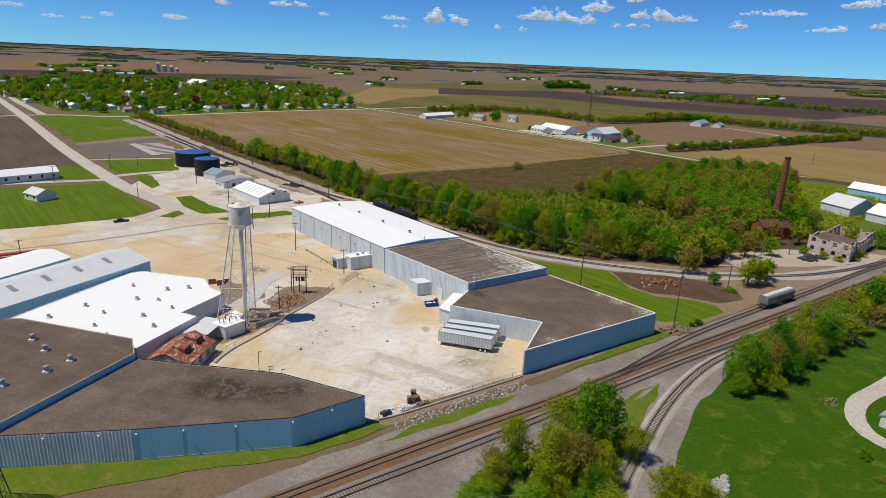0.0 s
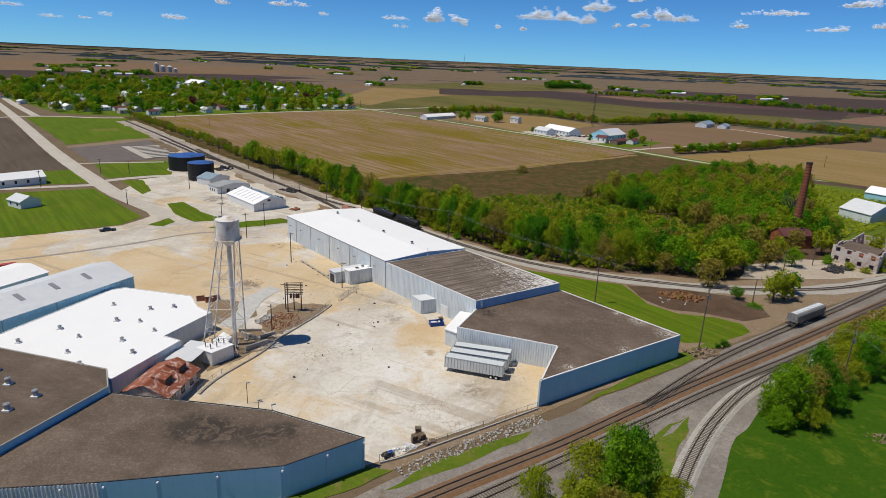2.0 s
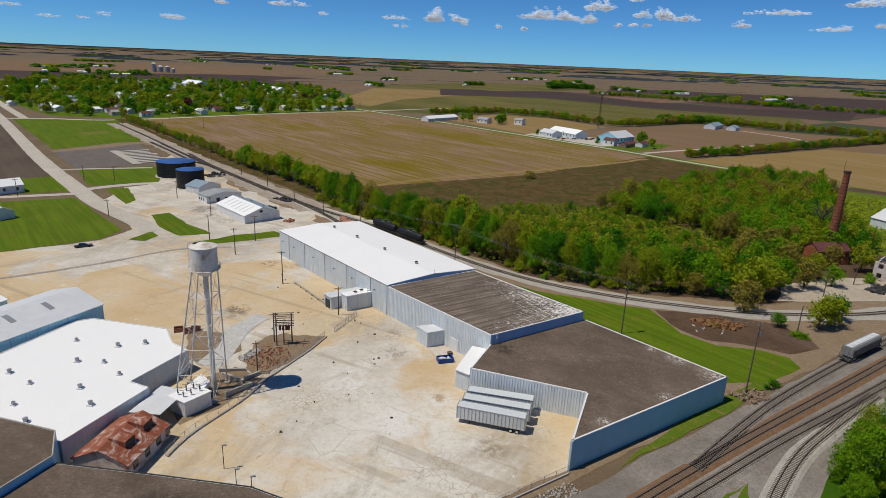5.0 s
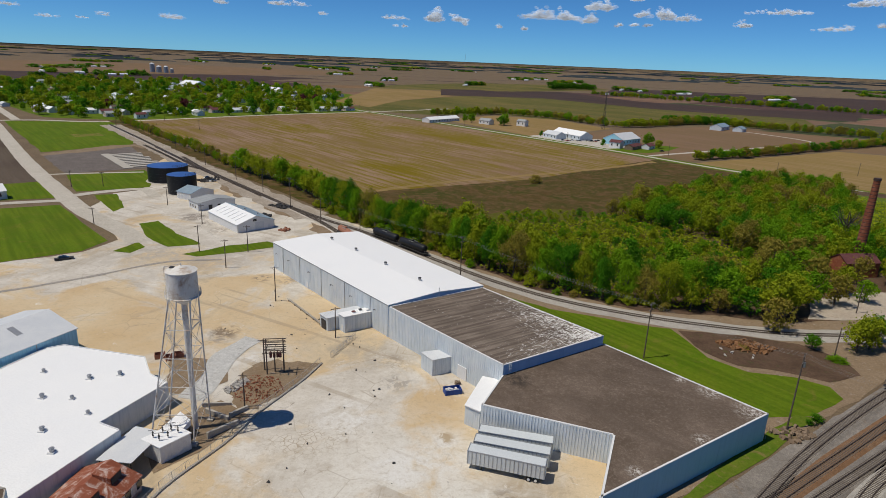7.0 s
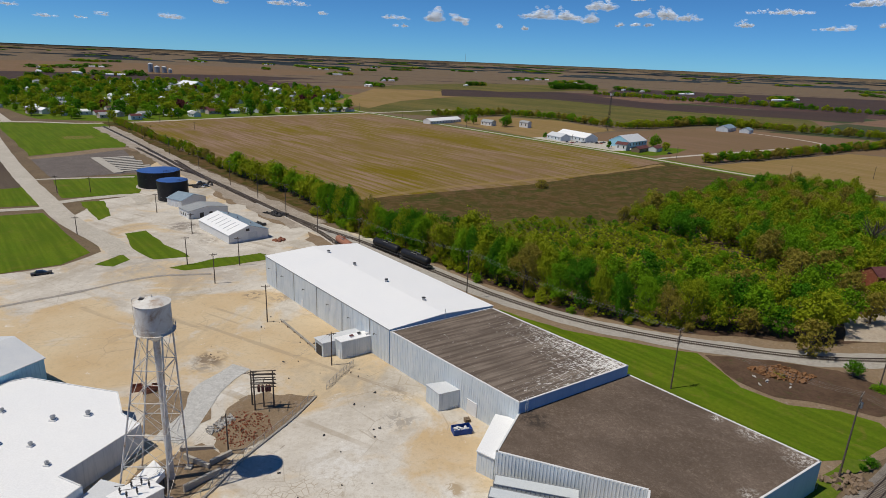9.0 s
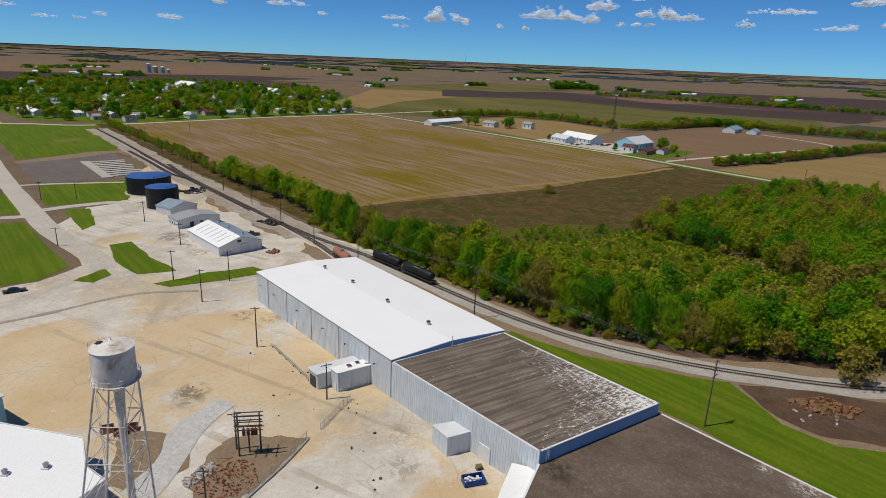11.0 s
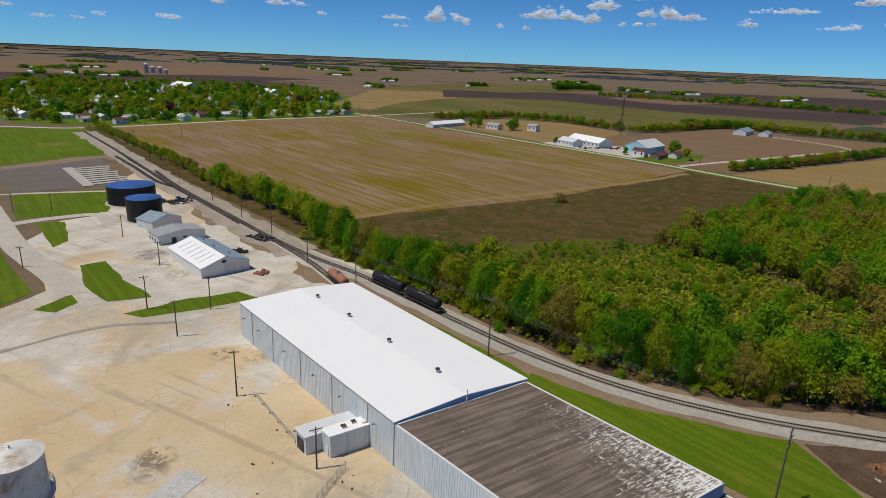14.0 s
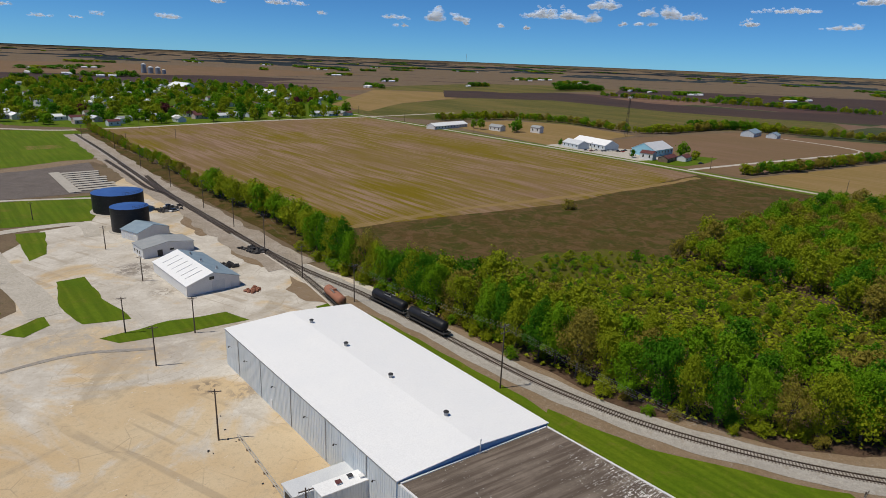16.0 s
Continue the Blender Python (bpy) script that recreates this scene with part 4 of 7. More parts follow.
# gutter trim along the near eave
bm = bmesh.new()
a, b = Vector(W[3]) + out * 0.12, Vector(W[0]) + out * 0.12
slab_between(bm, a, b, EAVE - 0.1, EAVE + 0.16, 0.1)
part("gutter", bm, M["grey_roof"], wh)
bm = bmesh.new()
c = Vector(mid0) + Vector((0.3, -0.45))
rod(bm, (c.x, c.y, 8.9), (c.x, c.y, 11.6), 0.09, n=8)
rod(bm, (c.x, c.y, 11.6), (c.x, c.y, 11.9), 0.18, 0.1, n=8)
part("vent_pipe", bm, M["white"], wh, "thin white vent pipe at the gable")


def roof_vent(x, y, z, r=0.55, h=0.9, group="roof vents on the warehouse"):
    t = thing("roof_vent", "round galvanised roof vent on a white roof", "roof vent", (x, y, z), group=group)
    bm = bmesh.new()
    block(bm, (-r * 1.15, -r * 1.15, -0.25), (r * 1.15, r * 1.15, 0.18))
    part("kerb", bm, M["white"], t)
    bm = bmesh.new()
    rod(bm, (0, 0, 0.18), (0, 0, h), r * 0.8, n=14)
    part("drum", bm, M["steel"], t, smooth=False)
    bm = bmesh.new()
    rod(bm, (0, 0, h), (0, 0, h + 0.12), r, r * 0.9, n=14)
    rod(bm, (0, 0, h + 0.12), (0, 0, h + 0.22), r * 0.55, r * 0.4, n=14)
    part("cap", bm, M["steel"] if group != "roof vents on the warehouse" else M["dark_steel"], t)
    return t


for x, y in ((-43.8, 258.4), (-33.5, 246.7), (-22.2, 233.2), (-10.8, 220.0)):
    roof_vent(x, y, 10.3)


def annex(name, label, pts, h, wall, roof, slope=0.0, opening=None, rim=0.25):
    """A small flat or lean-to roofed building."""
    t = thing(name, label, "outbuilding")
    n = len(pts)
    for i in range(n):
        bm = bmesh.new()
        ribbed(bm, pts[i], pts[(i + 1) % n], 0, h, 0.5, 0.04, 0.15)
        part("wall", bm, wall, t)
    c = Vector((sum(p[0] for p in pts) / n, sum(p[1] for p in pts) / n))
    bm = bmesh.new()
    prism(bm, [tuple((Vector(p) - c) * 1.05 + c) for p in pts], h + 0.004, h + 0.2)
    part("roof", bm, roof, t)
    if opening:
        i, f0, f1, oh, m = opening
        a, b = Vector(pts[i]), Vector(pts[(i + 1) % n])
        d = (b - a).normalized()
        o = Vector((d.y, -d.x))
        p, q = a + (b - a) * f0 + o * 0.03, a + (b - a) * f1 + o * 0.03
        bm = bmesh.new()
        slab_between(bm, q + o * 0.05, p + o * 0.05, 0.05, oh, 0.08)
        bmesh.ops.recalc_face_normals(bm, faces=bm.faces)
        part("door", bm, m, t)
    return t


ax, wd = Vector((-0.651, 0.759)), Vector((0.835, 0.55))
p0 = Vector((-30.6, 204.0))
annex("loading_annex", "small pale metal annex with a white roof", [tuple(p0), tuple(p0 + wd * 9.6), tuple(p0 + wd * 9.4 + ax * 3.2), tuple(p0 + ax * 3.2)], 4.7, M["sheet"], M["white_roof"], opening=(3, 0.55, 0.8, 2.2, M["white"]))
for u, v, w, m in ((2.6, 1.6, 0.9, M["maroon"]), (5.0, 2.1, 0.8, M["dark_steel"]), (6.6, 1.1, 0.7, M["white"])):
    c = p0 + wd * (u + 1) + ax * v
    t = thing("roof_hatch", "small hatch on the annex roof", "roof hatch", (c.x, c.y, 4.9), 0.58, "annex roof hatches")
    bm = bmesh.new()
    block(bm, (-w / 2, -w / 2, 0), (w / 2, w / 2, 0.3))
    part("frame", bm, M["white"], t)
    bm = bmesh.new()
    block(bm, (-w / 2 - 0.06, -w / 2 - 0.06, 0.304), (w / 2 + 0.06, w / 2 + 0.06, 0.38))
    part("lid", bm, m, t)
p1 = p0 + ax * 3.25 - wd * 3.2
annex("loading_annex", "lower pale metal annex with a wide doorway", [tuple(p1), tuple(p1 + wd * 12.6), tuple(p1 + wd * 12.6 + ax * 4.2), tuple(p1 + ax * 4.2)], 3.8, M["sheet"], M["metal_roof"],
      opening=(3, 0.2, 0.8, 2.9, M["dark_steel"]))
p2 = Vector((-5.9, 181.9))
annex("metal_shed", "box-shaped pale metal shed against the hall", [tuple(p2), (-1.3, 184.2), (-3.6, 187.6), (-8.8, 185.8)], 4.2, M["sheet"], M["metal_roof"])
annex("white_lean_to", "white-roofed lean-to at the corner of the hall", [(1.3, 162.2), (4.3, 160.0), (9.8, 172.6), (5.6, 174.0)], 4.6, M["sheet"], M["white_roof"])
# roller door and ladder on the link hall
d = (Vector((9.9, 171.8)) - Vector((-18.4, 202.4))).normalized()
bm = bmesh.new()
a = Vector((-18.4, 202.4)) + d * 27.5
o = Vector((d.y, -d.x))
prism(bm, [tuple(a + o * 0.2), tuple(a + o * 0.2 + d * 3.0), tuple(a + d * 3.0), tuple(a)], 0.05, 3.4)
bmesh.ops.recalc_face_normals(bm, faces=bm.faces)
part("roller_door", bm, M["white"], hall_m, "white roller door")
bm = bmesh.new()
e = (Vector((36.6, 189.2)) - Vector((9.9, 171.8))).normalized()
n2 = Vector((e.y, -e.x))
for k in (1.5, 2.1):
    q = Vector((9.9, 171.8)) + e * k + n2 * 0.25
    rod(bm, (q.x, q.y, 6.5), (q.x, q.y, 10.0), 0.04, n=5)
for z in np.arange(6.8, 9.6, 0.35):
    q, r = Vector((9.9, 171.8)) + e * 1.5 + n2 * 0.25, Vector((9.9, 171.8)) + e * 2.1 + n2 * 0.25
    rod(bm, (q.x, q.y, z), (r.x, r.y, z), 0.03, n=5)
part("ladder", bm, M["white"], hall_m, "white steel ladder")
# near left factory
FL = [(-13.5, 109.6), (-32.5, 117.4), (-48.0, 119.4), (-66.0, 121.5), (-77.0, 91.5), (-54.3, 95.0), (-26.0, 100.8)]
near_hall = walls_and_roof("factory_hall", "low factory hall with gravel roof and pale blue wall", FL, 6.6, [M["sheet"], M["sheet"], M["sheet"], M["sheet"], M["sheet"], M["blue_wall"], M["blue_wall"]], M["roof"],
               ribs=(4,), trim=M["dark_steel"], rim=0.18)
for (p, q), steps in ((((-77.0, 91.5), (-54.3, 95.0)), (0.35, 0.75)), (((-54.3, 95.0), (-26.0, 100.8)), (0.02, 0.3, 0.62, 0.98)), (((-26.0, 100.8), (-13.5, 109.6)), (0.5, 0.97))):
    a, b = Vector(p), Vector(q)
    d = (b - a).normalized()
    o = Vector((d.y, -d.x))
    for k in steps:
        c = a + (b - a) * k + o * 0.06
        bm = bmesh.new()
        slab_between(bm, c - d * 0.09, c + d * 0.09, 0.05, 6.55, 0.06)
        part("wall_joint", bm, M["deep_blue"], near_hall, "dark vertical joint strip")
        c = a + (b - a) * (k + 0.01)
        bm = bmesh.new()
        block(bm, (c.x + o.x * 0.3 - 0.15, c.y + o.y * 0.3 - 0.15, 5.7), (c.x + o.x * 0.3 + 0.15, c.y + o.y * 0.3 + 0.15, 6.0))
        part("wall_lamp", bm, M["white"], near_hall, "small white wall lamp")
    bm = bmesh.new()
    slab_between(bm, a + o * 0.05, b + o * 0.05, 0.02, 0.35, 0.05)
    part("plinth", bm, M["concrete"], near_hall, "pale concrete plinth")
FL2 = [(-66.4, 121.4), (-70.3, 128.4), (-101.9, 137.0), (-145, 128), (-150, 78), (-77.6, 91.2)]
walls_and_roof("factory_hall", "taller factory hall with grey-brown gravel roof", FL2, 8.0, [M["blue_wall"], M["sheet"], M["sheet"], M["sheet"], M["white"], M["blue_wall"]], M["roof"], trim=M["concrete"], rim=0.2)
LW = [(-70.1, 128.9), (-63.4, 148.3), (-68.3, 150.4), (-62.2, 165.6), (-67.4, 169.0), (-72.2, 176.6), (-93.4, 181.0), (-96.5, 179.0), (-109.0, 143.0), (-101.7, 137.6)]
walls_and_roof("white_roofed_hall", "low hall with a wide white membrane roof", LW, 5.2, [M["sheet"]], M["white_roof"], trim=M["white"], rim=0.2)
for i, (x, y) in enumerate(((-86, 140), (-80, 134.5), (-77, 147), (-72, 153), (-84, 158), (-79, 166), (-90, 168), (-73.5, 168), (-95, 152), (-88, 148), (-100, 144), (-71.5, 141), (-78, 158))):
    roof_vent(x, y, 5.3, 0.5 if i % 3 else 0.4, 0.75 if i % 3 else 0.6, "vents on the low white roof")
for i, (x, y) in enumerate(((-92, 126), (-86, 121), (-94, 115), (-80, 112), (-85, 106), (-100, 120), (-108, 112), (-78, 117))):
    roof_vent(x, y, 8.1, 0.6, 1.2, "vents on the gravel roof")


def gable_hall(name, label, p, q, width, eave, ridge, wall, roof_a, roof_b, category="building", extra=None, over=0.3):
    """A gabled building. p to q is one eave wall (outside to its right); the other lies width to its left."""
    t = thing(name, label, category)
    p, q = Vector(p), Vector(q)
    d = (q - p).normalized()
    n = Vector((-d.y, d.x))
    a, b, c, e = p, q, q + n * width, p + n * width
    for u, v in ((a, b), (c, e)):
        bm = bmesh.new()
        ribbed(bm, u, v, 0, eave, 0.9, 0.04)
        part("wall", bm, wall, t)
    for u, v in ((b, c), (e, a)):
        bm = bmesh.new()
        m = (u + v) / 2
        k = (v - u).normalized()
        s = Vector((-k.y, k.x)) * 0.2
        lo = [(*u, 0.0), (*v, 0.0), (*v, eave), (*m, ridge), (*u, eave)]
        f = [bm.verts.new(w) for w in lo]
        g = [bm.verts.new((w[0] + s.x, w[1] + s.y, w[2])) for w in lo]
        bm.faces.new(f)
        bm.faces.new(g[::-1])
        for i in range(5):
            bm.faces.new((f[i], g[i], g[(i + 1) % 5], f[(i + 1) % 5]))
        part("gable_wall", bm, wall, t)
    slope = (ridge - eave) / (width / 2)
    for sign, m in ((0, roof_a), (1, roof_b)):
        bm = bmesh.new()
        e0 = -over if sign == 0 else width + over
        lo = []
        for s, w in ((-over, e0), ((q - p).length + over, e0), ((q - p).length + over, width / 2), (-over, width / 2)):
            z = eave + slope * (w if w <= width / 2 else width - w)
            o = p + d * s + n * w
            lo.append((o.x, o.y, z + 0.02))
        f = [bm.verts.new(w) for w in lo]
        g = [bm.verts.new((w[0], w[1], w[2] + 0.16)) for w in lo]
        bm.faces.new(f)
        bm.faces.new(g)
        for i in range(4):
            bm.faces.new((f[i], f[(i + 1) % 4], g[(i + 1) % 4], g[i]))
        bmesh.ops.recalc_face_normals(bm, faces=bm.faces)
        part("roof", bm, m, t)
    return t, p, d, n, slope


def on_wall(t, name, p, d, s0, s1, z0, z1, mat, thick=0.1, label=""):
    """A door or window plate standing proud of a wall that runs from p along d with its outside to the right."""
    o = Vector((d.y, -d.x))
    bm = bmesh.new()
    a, b = p + d * s0 + o * thick, p + d * s1 + o * thick
    slab_between(bm, a, b, z0, z1, thick + 0.05)
    return part(name, bm, mat, t, label)


lb, p, d, n, sl = gable_hall("long_shed", "long pale blue metal shed with rooflights", (-121.5, 127.0), (-93.6, 186.6), 20.4, 6.8, 9.5, M["blue_wall"], M["metal_roof"], M["metal_roof"])
for s in np.arange(8, 64, 9.5):
    c = p + d * s + n * 6.5
    bm = bmesh.new()
    vs = []
    for u, w in ((-0.7, -1.8), (0.7, -1.8), (0.7, 1.8), (-0.7, 1.8)):
        o = c + d * u + n * w
        vs.append((o.x, o.y, 6.8 + sl * (6.5 + w) + 0.2))
    f = [bm.verts.new(v) for v in vs]
    g = [bm.verts.new((v[0], v[1], v[2] + 0.05)) for v in vs]
    bm.faces.new(g)
    for i in range(4):
        bm.faces.new((f[i], f[(i + 1) % 4], g[(i + 1) % 4], g[i]))
    part("rooflight", bm, M["steel"], lb, "grey translucent rooflight")
for s in (14, 28, 42, 56):
    o = Vector((d.y, -d.x)) * 0.1
    c = p + d * s + o
    bm = bmesh.new()
    rod(bm, (c.x, c.y, 0.1), (c.x, c.y, 6.7), 0.09, n=6)
    part("downpipe", bm, M["steel"], lb)
gable_hall("white_shed", "white-roofed shed behind the long shed", (-139, 146), (-121, 189), 16, 6.0, 7.4, M["white"], M["white_roof"], M["white_roof"])
# rusty shed with two roof monitors
rs, p, d, n, sl = gable_hall("rusty_shed", "old shed with a rusted sheet roof and two roof monitors", (-56.9, 126.0), (-55.2, 138.4), 10.6, 3.1, 5.4, M["old_brick"], M["rust"], M["rust"])
for s in (4.2, 9.6):
    bm = bmesh.new()
    c = p + d * s
    q = [c + d * -1.4 + n * 2.2, c + d * 1.4 + n * 2.2, c + d * 1.4 + n * 5.4, c + d * -1.4 + n * 5.4]
    prism(bm, [tuple(v) for v in q], 3.7, [5.5, 5.5, 6.0, 6.0])
    m = part("monitor", bm, M["rust"], rs, "rusted roof monitor with a dark opening")
    # A solid dark plate paints the shade inside the opening.
    bm = bmesh.new()
    prism(bm, [tuple(c + d * -1.2 + n * 2.1), tuple(c + d * 1.2 + n * 2.1), tuple(c + d * 1.2 + n * 2.25), tuple(c + d * -1.2 + n * 2.25)], 4.1, 5.3)
    part("opening", bm, M["dark_steel"], m)
for s in (2, 5.5, 9, 12):
    on_wall(rs, "window", p, d, s - 0.7, s + 0.7, 1.2, 2.6, M["glass"])
# canopy beside it
t = thing("canopy", "grey corrugated canopy on posts", "canopy")
bm = bmesh.new()
ca = [(-64.5, 141.5), (-58.0, 141.0), (-56.5, 150.5), (-62.6, 152.0)]
prism(bm, ca, 3.5, 3.62)
part("roof", bm, M["metal_roof"], t)
for x, y in inset(ca, 0.4):
    bm = bmesh.new()
    rod(bm, (x, y, 0), (x, y, 3.5), 0.09, n=6)
    part("post", bm, M["dark_steel"], t)
# transformer block under the tower
t = annex("transformer_house", "white block-built transformer house with insulators on top", [(-59.4, 148.0), (-55.0, 145.6), (-51.4, 150.4), (-56.0, 153.0)], 3.5, M["white"], M["white_roof"])
for i, (x, y) in enumerate(((-57.5, 148.4), (-56, 147.6), (-54.8, 148.6), (-56.4, 150.0), (-55.2, 150.9), (-53.6, 150.2))):
    bm = bmesh.new()
    rod(bm, (x, y, 3.7), (x, y, 5.2), 0.07, n=6)
    for z in (4.2, 4.5, 4.8):
        rod(bm, (x, y, z), (x, y, z + 0.12), 0.2, 0.12, n=8)
    rod(bm, (x - 0.8, y, 5.2), (x + 0.8, y + 0.3, 5.3), 0.05, n=5)
    part("insulator", bm, M["dark_steel"], t)

# ---- water tower ----
wt = thing("water_tower", "white steel water tower with a conical tank roof on braced legs", "water tower", (-53.3, 157.2, 0))
R, Z0, Z1 = 2.75, 28.9, 34.0
bm = bmesh.new()
rod(bm, (0, 0, Z0), (0, 0, Z1), R, n=40)
tank = part("tank", bm, M["tower_paint"], wt, smooth=False)
bm = bmesh.new()
rod(bm, (0, 0, Z1 + 0.003), (0, 0, Z1 + 0.95), R + 0.12, 0.12, n=40)
rod(bm, (0, 0, Z1 + 0.9), (0, 0, Z1 + 1.35), 0.1, 0.05, n=8)
part("tank_roof", bm, M["tower_paint"], wt)
bm = bmesh.new()
rod(bm, (0, 0, Z0 - 1.6), (0, 0, Z0 - 0.003), 0.6, R * 0.98, n=32)
part("tank_bottom", bm, M["tower_paint"], wt)
bm = bmesh.new()
rod(bm, (0, 0, 0), (0, 0, Z0 - 1.5), 0.55, n=16)
part("riser_pipe", bm, M["tower_paint"], wt)
bm = bmesh.new()
for i in range(28):
    a, b = 2 * math.pi * i / 28, 2 * math.pi * (i + 1) / 28
    rr = R + 0.45
    quad = [(R * math.cos(a), R * math.sin(a)), (rr * math.cos(a), rr * math.sin(a)), (rr * math.cos(b), rr * math.sin(b)), (R * math.cos(b), R * math.sin(b))]
    prism(bm, quad, Z0 + 0.1, Z0 + 0.16)
    rod(bm, (rr * math.cos(a), rr * math.sin(a), Z0 + 0.16), (rr * math.cos(a), rr * math.sin(a), Z0 + 1.15), 0.035, n=4)
    for z in (0.65, 1.15):
        rod(bm, (rr * math.cos(a), rr * math.sin(a), Z0 + z), (rr * math.cos(b), rr * math.sin(b), Z0 + z), 0.03, n=4)
part("balcony", bm, M["tower_paint"], wt, "railed balcony")
LEGS = [Vector(p) for p in ((-6.4, 2.4), (1.9, 2.9), (1.9, -5.6), (-6.4, -6.0))]
LEG_MID = Vector((-2.25, -1.6))


def leg_at(i, z):
    base = LEGS[i]
    top = (base - LEG_MID).normalized() * (R + 0.05)
    k = z / (Z0 + 0.2)
    q = base * (1 - k) + top * k
    return (q.x, q.y, z)


for i in range(4):
    bm = bmesh.new()
    rod(bm, leg_at(i, 0), leg_at(i, Z0 + 0.2), 0.17, 0.15, n=8)
    part("leg", bm, M["tower_paint"], wt)
    bm = bmesh.new()
    x, y, _ = leg_at(i, 0)
    block(bm, (x - 0.6, y - 0.6, -0.1), (x + 0.6, y + 0.6, 0.5))
    part("footing", bm, M["concrete"], wt)
levels = [0.6, 6.2, 11.8, 17.4, 23.0, Z0]
for z in levels[1:5]:
    for i in range(4):
        bm = bmesh.new()
        rod(bm, leg_at(i, z), leg_at((i + 1) % 4, z), 0.085, n=6)
        part("strut", bm, M["tower_paint"], wt)
for z0, z1 in zip(levels, levels[1:]):
    for i in range(4):
        bm = bmesh.new()
        rod(bm, leg_at(i, z0), leg_at((i + 1) % 4, z1), 0.045, n=4)
        part("tie_rod", bm, M["tower_paint"], wt)
        bm = bmesh.new()
        rod(bm, leg_at((i + 1) % 4, z0), leg_at(i, z1), 0.045, n=4)
        part("tie_rod", bm, M["tower_paint"], wt)
bm = bmesh.new()
for o in (-0.22, 0.22):
    rod(bm, (-R - 0.4, o, 14), (-R - 0.4, o, Z1 + 0.5), 0.035, n=4)
    rod(bm, (-R - 0.4, o, Z1 + 0.5), (-0.3, o, Z1 + 1.2), 0.035, n=4)
for z in np.arange(14, Z1, 0.5):
    rod(bm, (-R - 0.4, -0.22, z), (-R - 0.4, 0.22, z), 0.025, n=4)
part("ladder", bm, M["tower_paint"], wt)
bm = bmesh.new()
block(bm, (-2.0, -0.5, Z1 + 0.5), (-1.2, 0.3, Z1 + 0.62))
part("hatch", bm, M["dark_steel"], wt)


# ---- tanks ----
def storage_tank(x, y, r, h, label):
    t = thing("storage_tank", label, "storage tank", (x, y, 0), group="black storage tanks")
    bm = bmesh.new()
    rod(bm, (0, 0, 0.3), (0, 0, h), r, n=64)
    part("shell", bm, M["black"], t, smooth=False)
    bm = bmesh.new()
    rod(bm, (0, 0, h + 0.003), (0, 0, h + r * 0.10), r + 0.08, r * 0.05, n=64)
    part("roof", bm, M["tank_blue"], t)
    bm = bmesh.new()
    rod(bm, (0, 0, 0.0), (0, 0, 0.3), r + 1.3, r + 1.0, n=64)
    part("plinth", bm, M["concrete"], t)
    for k in range(1, 5):
        bm = bmesh.new()
        rod(bm, (0, 0, h * k / 5), (0, 0, h * k / 5 + 0.1), r + 0.05, n=64)
        part("hoop", bm, M["black"], t)
    bm = bmesh.new()
    for a in np.linspace(-0.9, 0.1, 9):
        x0, y0 = (r - 0.2) * math.cos(a), (r - 0.2) * math.sin(a)
        rod(bm, (x0, y0, h), (x0, y0, h + 1.2), 0.05, n=4)
    for a, b in zip(np.linspace(-0.9, 0.1, 9), np.linspace(-0.9, 0.1, 9)[1:]):
        for z in (0.6, 1.2):
            rod(bm, ((r - 0.2) * math.cos(a), (r - 0.2) * math.sin(a), h + z), ((r - 0.2) * math.cos(b), (r - 0.2) * math.sin(b), h + z), 0.05, n=4)
    part("guard_rail", bm, M["dark_steel"], t)
    return t


storage_tank(-164.0, 398.5, 10.9, 9.0, "wide black storage tank with a blue roof")
storage_tank(-143.0, 367.6, 7.3, 10.2, "smaller black storage tank with a blue roof")
# sheds by the tanks
# Sunward slope white, the other blue-grey: light and shade put into the colours.
s1, p, d, n, sl = gable_hall("gable_shed", "white gabled metal shed, roof coloured bright sunward and blue-grey on the shaded slope", (-110.6, 317.6), (-90.4, 296.1), 17.0, 3.6, 6.4, M["white"], M["white_roof"], M["blue_roof"])
g0, gd = p + d * (Vector((-110.6, 317.6)) - Vector((-90.4, 296.1))).length, n
on_wall(s1, "door", g0, gd, 8.0, 12.0, 0.05, 3.6, M["metal_roof"], label="large grey sliding door")
on_wall(s1, "window", g0, gd, 7.2, 8.7, 4.2, 5.2, M["glass"])
on_wall(s1, "door", g0, gd, 14.0, 15.0, 0.05, 2.1, M["metal_roof"])
for s in (5, 9, 13, 17, 21, 24.5):
    bm = bmesh.new()
    for w0, w1 in ((1.5, 7.0),):
        a, b = p + d * s + n * w0, p + d * s + n * w1
        rod(bm, (a.x, a.y, 3.6 + sl * w0 + 0.25), (b.x, b.y, 3.6 + sl * w1 + 0.25), 0.12, n=5)
    part("roof_seam", bm, M["metal_roof"], s1)
for s, w in ((6, 10.5), (15, 10.5), (24, 12.0)):
    c = p + d * s + n * w
    roof_vent(c.x, c.y, 3.6 + sl * (17 - w) + 0.2, 0.35, 0.7, "vents on the gabled shed")
s2, p, d, n, sl = gable_hall("office_shed", "low white office with a grey roof", (-127.6, 337.8), (-120.2, 330.4), 18.5, 3.6, 5.0, M["white"], M["grey_roof"], M["grey_roof"])
on_wall(s2, "door", p + d * 10.48, n, 5.0, 6.8, 0.05, 2.4, M["dark_steel"])
for s in (1.5, 4, 6.5):
    on_wall(s2, "window", p, d, s, s + 1.0, 1.0, 2.2, M["glass"])
on_wall(s2, "window", p + d * 10.48, n, 9.5, 11, 1.6, 2.3, M["glass"])
